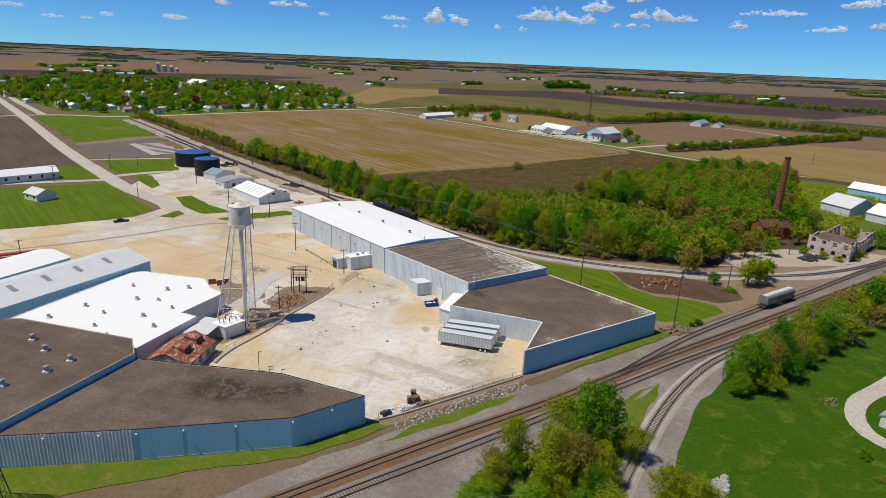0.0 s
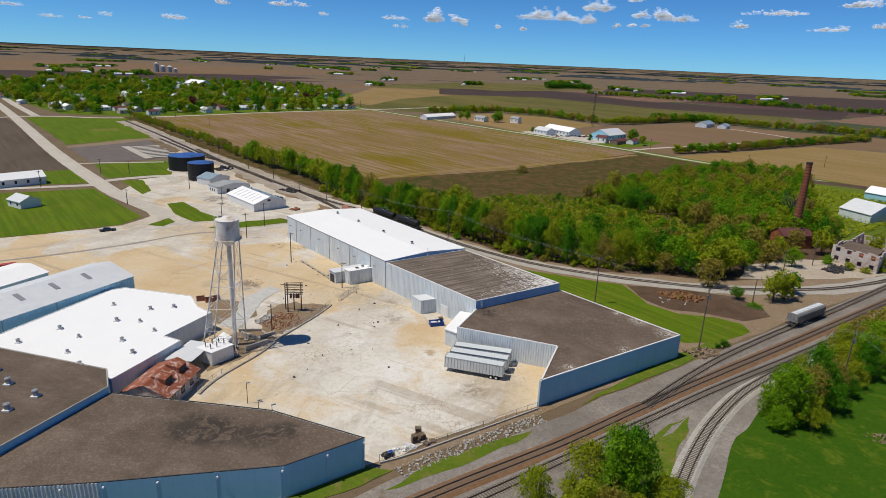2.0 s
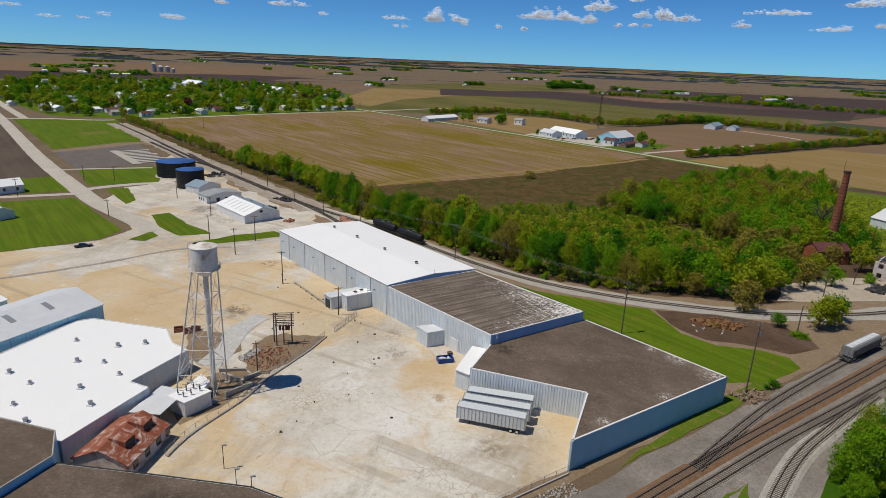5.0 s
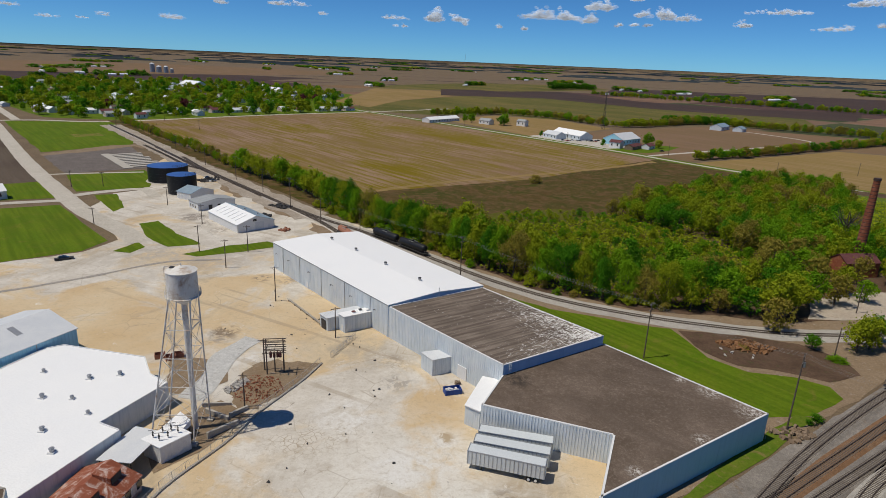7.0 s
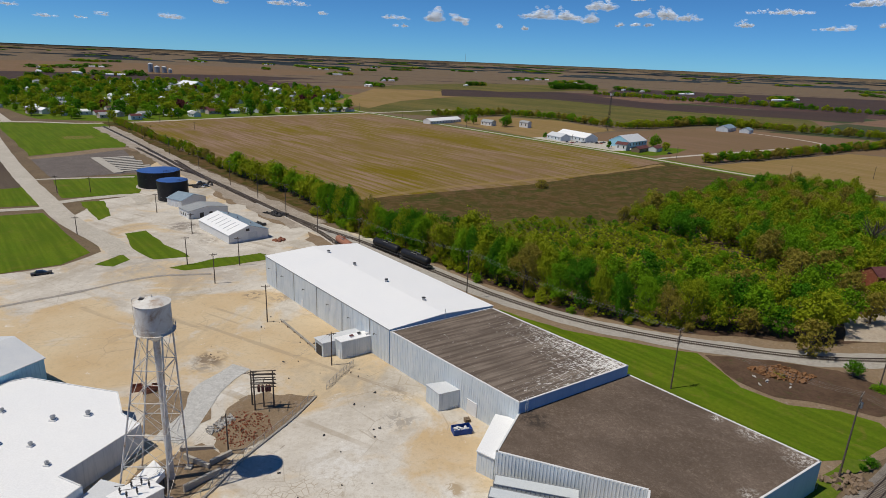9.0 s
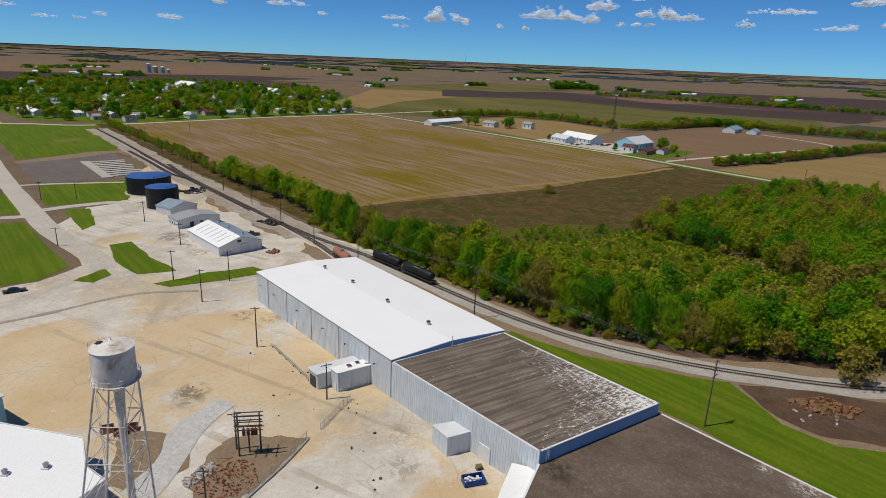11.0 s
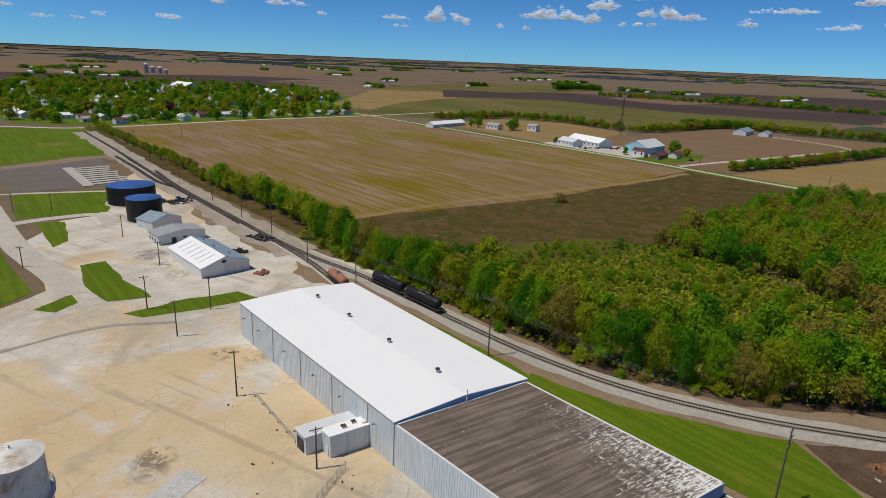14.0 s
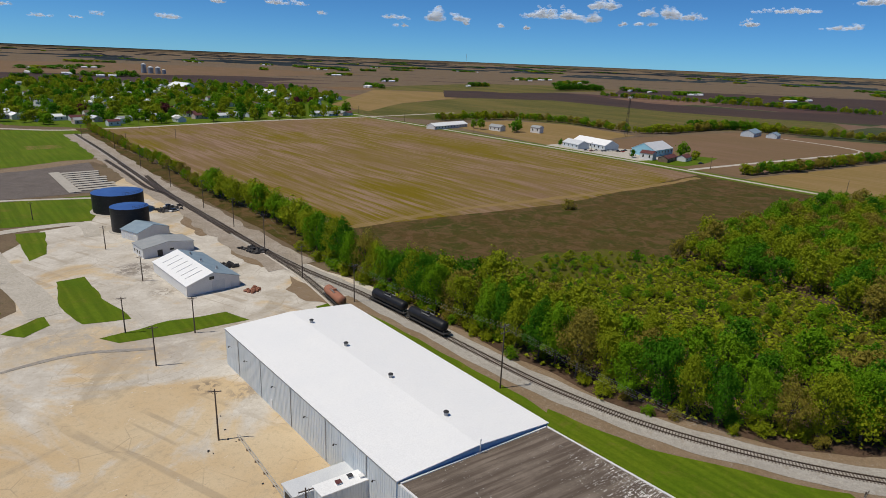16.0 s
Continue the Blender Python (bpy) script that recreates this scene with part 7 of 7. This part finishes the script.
for x, y in scatter(WOOD, 6.0, rt, 6000):
    low = inside((x, y), thin_zone) or math.hypot(x - 154, y - 262) < 15
    if (low and rt.random() < 0.72) or inside((x, y), OPEN_GROUND):
        continue
    h = rt.uniform(3.5, 6.0) if low else rt.uniform(9.5, 15)
    tone = rt.choice((0, 1, 1, 2, 1, 0)) if low else rt.choice((0, 0, 1, 1, 2, 1, 2, 3, 0))
    if y < 292 and x < 150:
        tree(x, y, h, h * rt.uniform(0.75, 0.98), tone, MID, SAY[tone] + " tree in the wood", "trees of the wood", rt)
    else:
        wood.add(x, y, h, h * rt.uniform(0.75, 1.0), tone, MID, rt)
for x, y in scatter(thin_zone, 3.0, rt, 2600):
    h = rt.uniform(1.6, 4.0)
    wood.add(x, y, h, h * rt.uniform(1.0, 1.4), rt.choice((1, 0, 1, 1, 1, 0, 3)), SAPLING, rt)
wood.finish("wood", "dense spring wood of green, olive and brown trees", "wood")
# belt along the rail spur further off
belt = flow([(-330, 672), (-262, 592), (-187, 504), (-132, 436), (-98, 402), (-66, 362)], 5.0)
for i, (x, y) in enumerate(belt):
    big = i > len(belt) * 0.72
    h = rt.uniform(12, 16.5) if big else rt.uniform(6, 9)
    tone = rt.choice((0, 1, 1)) if big else rt.choice((1, 2, 1, 1, 0))
    tree(x + rt.uniform(-2, 2), y + rt.uniform(-2, 2), h, h * rt.uniform(0.75, 1.0), tone, MID, SAY[tone] + (" tree" if big else " shrub") + " in the belt along the rail line", "trees of the rail belt", rt)
# thickets beside the tracks
for poly, gap, lo, hi, level, tones in (([(8, 84), (13, 95), (22, 104), (34, 109), (41, 104), (36, 92), (30, 80), (18, 72), (8, 76)], 6.0, 5, 10, FINE, (1, 0, 3, 0, 1)),
                                        ([(70, 125), (73, 133), (86, 145), (102, 155), (108, 152), (94, 138), (80, 127)], 4.2, 5, 9, FINE, (0, 3, 2, 0, 1)),
                                        ([(100, 154), (104, 162), (140, 187), (190, 222), (216, 226), (170, 196), (118, 154)], 5.5, 6, 11, MID, (1, 2, 0, 3, 1)),
                                        ([(40, 82), (44, 92), (50, 90), (50, 80)], 3.4, 3, 6, FINE, (1, 2, 1))):
    for x, y in scatter(poly, gap, rt, 900):
        h, tone = rt.uniform(lo, hi), rt.choice(tones)
        tree(x, y, h, h * rt.uniform(0.85, 1.1), tone, level, SAY[tone] + " small tree in the trackside thicket", "trackside thicket", rt)
for i in range(60):
    k = rt.random()
    p = edge[int(k * (len(edge) - 1))]
    h, tone = rt.uniform(3, 6.5), rt.choice((1, 0, 1, 2))
    tree(p[0] + rt.uniform(-4, 3), p[1] + rt.uniform(-5, 1), h, h * rt.uniform(0.9, 1.3), tone, MID, SAY[tone] + " shrub at the edge of the wood", "shrubs of the wood", rt, "bush")
# ground cover under the wood
r = np.random.RandomState(4)
verts, faces = [], []
count = 0
while count < 34000:
    x, y = r.uniform(-60, 290), r.uniform(226, 470)
    if not (inside((x, y), WOOD) or inside((x, y), [(-62, 344), (-28, 303), (6, 268), (25, 249.5), (43, 236.5), (60, 231), (82, 228), (92, 242), (20, 270), (-40, 326)])):
        continue
    count += 1
    k, z = r.uniform(0.25, 0.6), r.uniform(0.2, 1.8)
    a, tl = r.uniform(0, 6.28), r.uniform(-0.7, 0.7)
    s = np.array((math.cos(a), math.sin(a), tl)) * k
    t = np.array((-math.sin(a), math.cos(a), r.uniform(-0.6, 0.6))) * k
    c = np.array((x, y, z))
    b = len(verts)
    verts += [tuple(c - s), tuple(c - t), tuple(c + s), tuple(c + t)]
    faces.append((b, b + 1, b + 2, b + 3))
me = bpy.data.meshes.new("undergrowth")
me.from_pydata(verts, [], faces)
me.materials.append(LEAF[1])
tagged(new("undergrowth", me), "green undergrowth between the trees", "undergrowth", kind="stuff")
# trees by the railway
for x, y, h, w, tone in ((30, 99.5, 10.5, 9.5, 0), (26, 102, 9, 7.5, 1), (34, 104, 10, 9, 3), (22, 92, 8, 8, 1), (27, 92, 8.5, 8.5, 2), (16, 96.5, 8, 6.5, 1), (12, 93, 5, 6, 2), (32, 92, 6, 6, 1), (20, 86, 6, 7, 1),
                         (76, 130, 10, 9.5, 0), (82, 134, 9, 9, 2), (88, 139, 9.5, 9, 3), (94, 143, 7, 8, 2), (104, 157, 10, 8, 1), (110, 156, 9, 9, 0), (112, 162, 10, 9, 2), (118, 164, 9, 10, 0), (124, 170, 10, 9, 2),
                         (132, 176, 9, 10, 1), (140, 180, 10, 10, 3), (150, 190, 9, 10, 1), (108, 152, 8, 8, 3), (162, 196, 10, 10, 2), (175, 208, 10, 11, 0), (190, 214, 11, 11, 1),
                         (41.5, 86.5, 6.5, 7, 1), (45, 88.5, 4.5, 5, 2), (46, 84, 6, 7, 1),
                         (95, 216, 9, 10, 2), (100, 205, 4, 5, 3), (112, 204, 9, 9, 1), (117, 206, 8, 8, 1), (122, 212, 7, 7, 3), (106, 230, 9, 10, 1), (140, 243, 7, 7, 0), (163, 262, 10, 10, 1),
                         (186, 262, 9, 8, 1), (200, 262, 8, 8, 0), (150, 262, 9, 9, 2), (176, 244, 5, 5, 1), (100, 226, 13, 13, 1), (88, 232, 11, 11, 0), (110, 232, 11, 11, 1), (76, 231, 11, 10, 1), (118, 238, 10, 11, 0),
                         (128, 240, 9, 10, 2), (93, 228, 8, 9, 3), (84, 229, 7, 8, 2), (104, 234, 9, 9, 0), (136, 250, 9, 9, 1)):
    h, w = h * (1.55 if y < 150 else 1.25), w * 1.12
    tree(x, y, h, w, tone, FINE if y < 170 else MID, SAY[tone] + " tree beside the railway", "trees by the railway", rt)
for x, y, h, w, tone in ((80, 168.5, 2.2, 3.4, 3), (77.5, 167, 1.4, 2.2, 3), (88, 104, 3, 3, 0), (86, 97, 1.2, 2, 2), (55.2, 437, 7, 10, 2), (98, 148, 2.4, 5, 0), (103, 198, 2, 6, 0), (80, 204, 1.6, 5, 2), (163, 243, 4, 6, 1), (167, 239, 3.5, 5, 1), (158, 249, 5, 6, 0), (175, 241, 3, 5, 1), (182, 247, 4, 5, 1)):
    tree(x, y, h, w, tone, FINE if y < 200 else MID, SAY[tone] + " bush in the open", "", rt, "bush")


t = thing("bare_tree", "large bare grey tree beside the chimney", "tree", (176, 312, 0), 0.4)
o = new("trunk", trunk_data(31, 22, 1.0))
o.parent, o.scale = t, (8.5, 8.5, 12.0)

# ---- town, farms, hedges ----
def house(x, y, turn, w, l, h, wall, roof, label, group, name="house", z=0.0, k=1.0):
    t = thing(name, label, name.replace("_", " "), (x, y, z), turn, group)
    bm = bmesh.new()
    v = [bm.verts.new(p) for p in ((-w / 2, -l / 2, 0), (w / 2, -l / 2, 0), (w / 2, l / 2, 0), (-w / 2, l / 2, 0), (-w / 2, -l / 2, h), (w / 2, -l / 2, h), (w / 2, l / 2, h), (-w / 2, l / 2, h),
                                   (0, -l / 2, h + w * 0.24), (0, l / 2, h + w * 0.24))]
    for f in ((0, 1, 5, 8, 4), (2, 3, 7, 9, 6), (1, 2, 6, 5), (3, 0, 4, 7), (3, 2, 1, 0)):
        bm.faces.new([v[i] for i in f])
    part("wall", bm, wall, t)
    bm = bmesh.new()
    for s in (-1, 1):
        a = [(0, -l / 2 - 0.3, h + w * 0.24 + 0.05), (s * (w / 2 + 0.4), -l / 2 - 0.3, h - 0.15), (s * (w / 2 + 0.4), l / 2 + 0.3, h - 0.15), (0, l / 2 + 0.3, h + w * 0.24 + 0.05)]
        lo = [bm.verts.new(p) for p in a]
        hi = [bm.verts.new((p[0], p[1], p[2] + 0.2)) for p in a]
        bm.faces.new(lo)
        bm.faces.new(hi)
        for i in range(4):
            bm.faces.new((lo[i], lo[(i + 1) % 4], hi[(i + 1) % 4], hi[i]))
    bmesh.ops.recalc_face_normals(bm, faces=bm.faces)
    part("roof", bm, roof, t)
    m = max(1, int(l / 5)) if z == 0.0 and name != "metal_shed" else 0
    for i in range(m):
        for s in (-1, 1):
            bm = bmesh.new()
            yy = -l / 2 + (i + 0.5) * l / m
            block(bm, (s * (w / 2 + 0.02) - 0.04, yy - 0.6, h * 0.38), (s * (w / 2 + 0.02) + 0.04, yy + 0.6, h * 0.78))
            part("window", bm, M["glass"], t)
    t.scale = (k, k, k)
    return t


rh = random.Random(3)
TOWN = [(-425, 700), (-350, 700), (-120, 922), (-185, 1010), (-200, 1250), (-330, 1460), (-600, 1500), (-860, 1380), (-800, 1050), (-580, 830)]
town = Grove()
spots = scatter(TOWN, 23, rh, 4200)
ROOFS = (M["grey_roof"], M["grey_roof"], M["roof"], M["maroon"], M["metal_roof"], M["white_roof"])
GRID_TURN = math.atan2(0.763, 0.646)
for i, (x, y) in enumerate(spots):
    if i % 3 == 0:
        house(x, y, GRID_TURN + rh.choice((0, math.pi / 2)), rh.uniform(7.5, 10), rh.uniform(10, 15), rh.uniform(3, 4.6), rh.choice((M["white"], M["white"], M["white"], M["old_brick"], M["sheet"])), rh.choice(ROOFS),
              "small house among the trees of the town", "houses of the town")
    else:
        h = rh.uniform(10, 17)
        tone = rh.choice((1, 0, 1, 1, 1, 3, 0, 3, 0, 1)) if rh.random() > 0.02 else 4
        town.add(x, y, h, h * rh.uniform(0.9, 1.25), tone, LOW, rh)
for x, y in scatter(TOWN, 17, rh, 1300):
    h = rh.uniform(8, 13)
    tone = rh.choice((0, 1, 1, 1, 1, 0))
    town.add(x, y, h, h * rh.uniform(0.9, 1.25), tone, LOW, rh)
for i, (x, y) in enumerate(((-409, 722), (-398, 738), (-383, 742), (-362, 738), (-340, 752), (-318, 770), (-298, 784), (-282, 806), (-264, 822), (-249, 838), (-236, 846), (-214, 864), (-196, 874), (-168, 889), (-152, 902), (-140, 912),
                           (-330, 790), (-300, 822), (-262, 856), (-480, 826), (-455, 800), (-440, 775))):
    house(x - 5, y + 9, GRID_TURN + (1.57 if i % 3 else 0), 8 + i % 3, 11 + (i * 5) % 6, 3 + (i % 2), (M["white"], M["white"], M["sheet"], M["old_brick"])[i % 4], (M["grey_roof"], M["white_roof"], M["maroon"], M["metal_roof"], M["grey_roof"])[i % 5],
          "small house along the road at the edge of town", "houses of the town")
town.finish("town_trees", "leafy spring trees between the houses of the town", "trees")
for x, y, w, l, h in ((-520, 1330, 30, 60, 6), (-470, 770, 12, 30, 4), (-445, 742, 10, 16, 4), (-330, 1250, 20, 36, 6)):
    house(x, y, GRID_TURN, w, l, h, M["white"], M["white_roof"], "large white hall in the town", "", "town_hall_shed")
# farms beyond the country road
house(132, 700, GRID_TURN - 0.35, 17, 44, 4.5, M["sheet"], M["white_roof"], "long pale farm workshop", "farm sheds", "farm_shed")
house(112, 693, GRID_TURN - 0.35, 13, 22, 4, M["sheet"], M["metal_roof"], "pale metal farm shed", "farm sheds", "farm_shed")
house(176, 668, GRID_TURN + math.pi / 2 - 0.1, 22, 34, 5.5, M["blue_wall"], M["metal_roof"], "blue-grey metal barn with a pale roof", "farm sheds", "barn")
house(161, 633, GRID_TURN, 8, 11, 5.5, M["white"], M["maroon"], "white farmhouse with a maroon roof", "", "farmhouse")
house(176, 628, GRID_TURN + 1.57, 8, 22, 3.2, M["timber"], M["maroon"], "low farm building with a maroon roof", "farm sheds", "farm_shed")
house(192, 634, GRID_TURN + 1.57, 8, 14, 3.2, M["white"], M["maroon"], "small white shed with maroon roof", "farm sheds", "farm_shed")
house(-8, 822, GRID_TURN + 1.57, 12, 58, 3.5, M["white"], M["white_roof"], "long low white poultry house", "farm sheds", "farm_shed")
house(48, 812, GRID_TURN, 10, 16, 4.5, M["white"], M["grey_roof"], "farmhouse with a grey roof", "", "farmhouse")
house(92, 806, GRID_TURN, 8, 12, 6, M["white"], M["grey_roof"], "white two-storey farmhouse with grey roof", "", "farmhouse")
house(362, 866, GRID_TURN + 1.57, 15, 34, 4.5, M["sheet"], M["blue_roof"], "wide house with a blue-grey roof", "", "farmhouse")
house(382, 852, GRID_TURN + 1.57, 12, 18, 3.8, M["sheet"], M["blue_roof"], "garage with a blue-grey roof", "", "garage")
house(104, 116, 2.2, 6, 8, 2.8, M["white"], M["grey_roof"], "white garage with a grey roof", "", "garage")
house(-232, 330, GRID_TURN + 1.57, 11, 34, 4, M["white"], M["white_roof"], "long white farm shed beside the side road", "", "farm_shed")
house(-196, 290, GRID_TURN + 0.2, 9, 11, 3.2, M["white"], M["metal_roof"], "small white shed on the lawn", "", "garden_shed")
house(230.8, 333.4, -2.81, 20, 18, 5.0, M["sheet"], M["metal_roof"], "grey metal shed with a pale roof", "metal sheds", "metal_shed")
house(279.9, 385.5, -2.56, 14, 23, 4.5, M["blue_wall"], M["white_roof"], "long pale blue shed with a white roof", "metal sheds", "metal_shed")
house(241.6, 315.0, -2.70, 18, 14, 4.5, M["sheet"], M["white_roof"], "wide shed with a white roof", "metal sheds", "metal_shed")
for x, y, h, tone in ((196, 650, 14, 0), (204, 640, 9, 1), (150, 640, 7, 3), (30, 818, 13, 0), (22, 826, 10, 0), (70, 806, 15, 0), (66, 800, 12, 3), (100, 705, 6, 3), (75, 830, 8, 1)):
    tree(x, y, h, h * 0.95, tone, LOW, SAY[tone] + " tree by the farm", "farm trees", rh)


def hedge(pts, gap, h0, h1, tones, label, group, wide=1.0):
    row_of = Grove()
    for x, y in flow(pts, gap * 0.55):
        h = rh.uniform(h0, h1)
        q = far(x + rh.uniform(-3, 3), y + rh.uniform(-3, 3))
        k = math.hypot(q[0] - CENTRE[0], q[1] - CENTRE[1]) / math.hypot(x - CENTRE[0], y - CENTRE[1])
        tone = rh.choice(tones)
        row_of.add(q[0], q[1], h * k, h * k * rh.uniform(0.9, 1.3) * wide, tone, LOW, rh, q[2])
    row_of.finish("treeline", "row of spring trees: " + group, "treeline")


hedge([(212, 570), (262, 596), (330, 640), (400, 686), (520, 760)], 7, 6, 10, (0, 1, 3, 2), " tree in the field hedge", "field hedge")
hedge([(-20, 905), (40, 935), (80, 962), (150, 935), (215, 845), (290, 880), (370, 940), (430, 905), (520, 850), (640, 780), (760, 700)], 8, 7, 12, (1, 2, 1, 2, 0), " tree in the long treeline", "long treeline")
hedge([(300, 900), (370, 935), (420, 905)], 9, 9, 14, (0, 1, 3), " tree behind the farmhouse", "long treeline")
hedge([(400, 1750), (520, 1640), (640, 1560), (760, 1480), (930, 1330), (1200, 1150)], 16, 9, 15, (0, 1, 3), " tree in a distant line", "distant treeline")
hedge([(330, 2000), (420, 2080), (480, 2050)], 12, 16, 24, (3, 3, 3), " tree in a distant grove", "distant grove", 0.9)
clumps = Grove()
for _ in range(74):
    a, r0 = rh.uniform(-0.62, 0.66), rh.choice((1900, 2300, 2800, 3600, 4600, 6000, 8000, 11000, 14000)) * rh.uniform(0.9, 1.15)
    x, y = r0 * math.sin(a), r0 * math.cos(a)
    l = rh.uniform(60, 260) * r0 / 3500
    dr = U if rh.random() < 0.4 else V
    m = 3 + int(rh.uniform(1, 6))
    for i in range(m):
        p = Vector((x, y)) + dr * (l * (i / m - 0.5))
        q = far(p.x, p.y)
        k = math.hypot(q[0] - CENTRE[0], q[1] - CENTRE[1]) / r0
        h = rh.uniform(11, 17) * k
        tone = rh.choice((3, 0, 1, 3))
        clumps.add(q[0], q[1], h, l / m * k * 1.2 + h * 0.5, tone, LOW, rh, q[2] - h * 0.1)
    if rh.random() < 0.6:
        for _ in range(rh.choice((1, 2, 3))):
            p = Vector((x, y)) + dr * rh.uniform(-l, l) * 0.6 - Vector((0, 25))
            q = far(p.x, p.y)
            k = math.hypot(q[0] - CENTRE[0], q[1] - CENTRE[1]) / r0
            house(q[0], q[1], rh.uniform(0, 3), 14, 30, 6, M["white"], M["white_roof"], "white farm building far off on the plain", "distant farm buildings", "farm_shed", q[2], k * 0.65)
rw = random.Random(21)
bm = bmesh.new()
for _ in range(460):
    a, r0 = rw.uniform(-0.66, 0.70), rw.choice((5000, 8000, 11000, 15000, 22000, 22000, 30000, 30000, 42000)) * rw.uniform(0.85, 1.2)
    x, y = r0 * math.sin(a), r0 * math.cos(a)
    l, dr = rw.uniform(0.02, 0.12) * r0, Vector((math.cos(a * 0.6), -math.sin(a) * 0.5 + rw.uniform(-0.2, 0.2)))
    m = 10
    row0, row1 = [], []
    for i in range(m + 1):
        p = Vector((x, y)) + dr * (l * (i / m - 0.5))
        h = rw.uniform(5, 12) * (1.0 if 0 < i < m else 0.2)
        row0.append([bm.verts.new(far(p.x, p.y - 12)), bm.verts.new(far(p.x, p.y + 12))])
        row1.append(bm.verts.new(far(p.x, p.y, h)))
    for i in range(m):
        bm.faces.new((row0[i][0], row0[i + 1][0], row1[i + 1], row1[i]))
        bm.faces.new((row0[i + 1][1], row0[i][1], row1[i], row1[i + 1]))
# The bluish tint in this base colour stands for distance haze.
tagged(part("far_woods", bm, plain("hazed_woodland", (0.034, 0.048, 0.058), (0.045, 0.06, 0.068), 0.02, 0.2, 0.95)), "dark lines of woodland along the horizon, tinted bluish for haze", "woodland", kind="stuff")
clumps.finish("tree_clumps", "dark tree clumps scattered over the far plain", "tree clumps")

# ---- clouds ----
rc = random.Random(8)
for az, el, w, h in ((-0.3, 3.95, 3.0, 1.3), (8.7, 4.3, 4.6, 1.05), (13.1, 5.1, 3.0, 0.9), (17.6, 4.65, 2.6, 1.0), (19.3, 4.2, 3.6, 0.5), (12.4, 3.95, 2.4, 0.65), (-23.1, 2.6, 1.9, 0.42), (26.5, 4.75, 3.9, 0.5),
                     (-4.6, 3.5, 2.3, 0.36), (-4.2, 2.85, 1.2, 0.28), (24.0, 3.8, 1.3, 0.55), (31.2, 3.55, 2.6, 0.4), (33.2, 5.4, 3.4, 0.7), (-13.6, 4.2, 3.2, 0.5), (-19.3, 4.0, 1.9, 0.42), (-31.7, 2.1, 0.9, 0.28),
                     (16.5, 3.65, 1.3, 0.45), (-10.8, 3.5, 1.0, 0.24), (6.6, 3.0, 1.2, 0.3), (4.2, 3.1, 1.0, 0.25), (14.9, 3.55, 0.8, 0.4), (-29.4, 2.1, 0.7, 0.2), (-33.9, 2.75, 1.2, 0.3), (1.5, 3.25, 0.8, 0.3), (34.2, 3.8, 1.3, 0.45),
                     (-27.7, 2.45, 0.6, 0.3), (16.2, 5.6, 2.0, 0.35)):
    bm = bmesh.new()
    D = 4300.0
    humps = [(rc.uniform(-0.42, 0.42), rc.uniform(0.5, 1.0)) for _ in range(max(2, int(w * 1.6)))]
    for i in range(int(26 + w * 26)):
        c0, top = rc.choice(humps)
        u = (c0 + rc.gauss(0, 0.09)) * w
        f = rc.random() ** 1.6
        v = f * h * top * max(0.15, 1 - (2 * u / w) ** 2 * 0.9)
        s = rc.uniform(0.07, 0.19) * (h + 0.25) * (1 - 0.5 * f)
        a, e = radians(az + u), radians(el + v - h * 0.42)
        c = Vector((D * math.sin(a) * math.cos(e), D * math.cos(a) * math.cos(e), HEIGHT + D * math.sin(e)))
        q = radians(s) * D
        bmesh.ops.create_icosphere(bm, subdivisions=2, radius=1.0, matrix=Matrix.Translation(c + Vector((0, rc.uniform(-60, 60), 0))) @ Matrix.Diagonal((q * 1.9, q * 1.2, q * 0.8, 1)))
    for vv in bm.verts:
        vv.co += noise.noise_vector(vv.co / 25.0) * 9.0 + noise.noise_vector(vv.co / 9.0) * 2.5
    tagged(part("cloud", bm, M["cloud"], smooth=True), "small white fair-weather cloud", "cloud", "clouds", "structure")
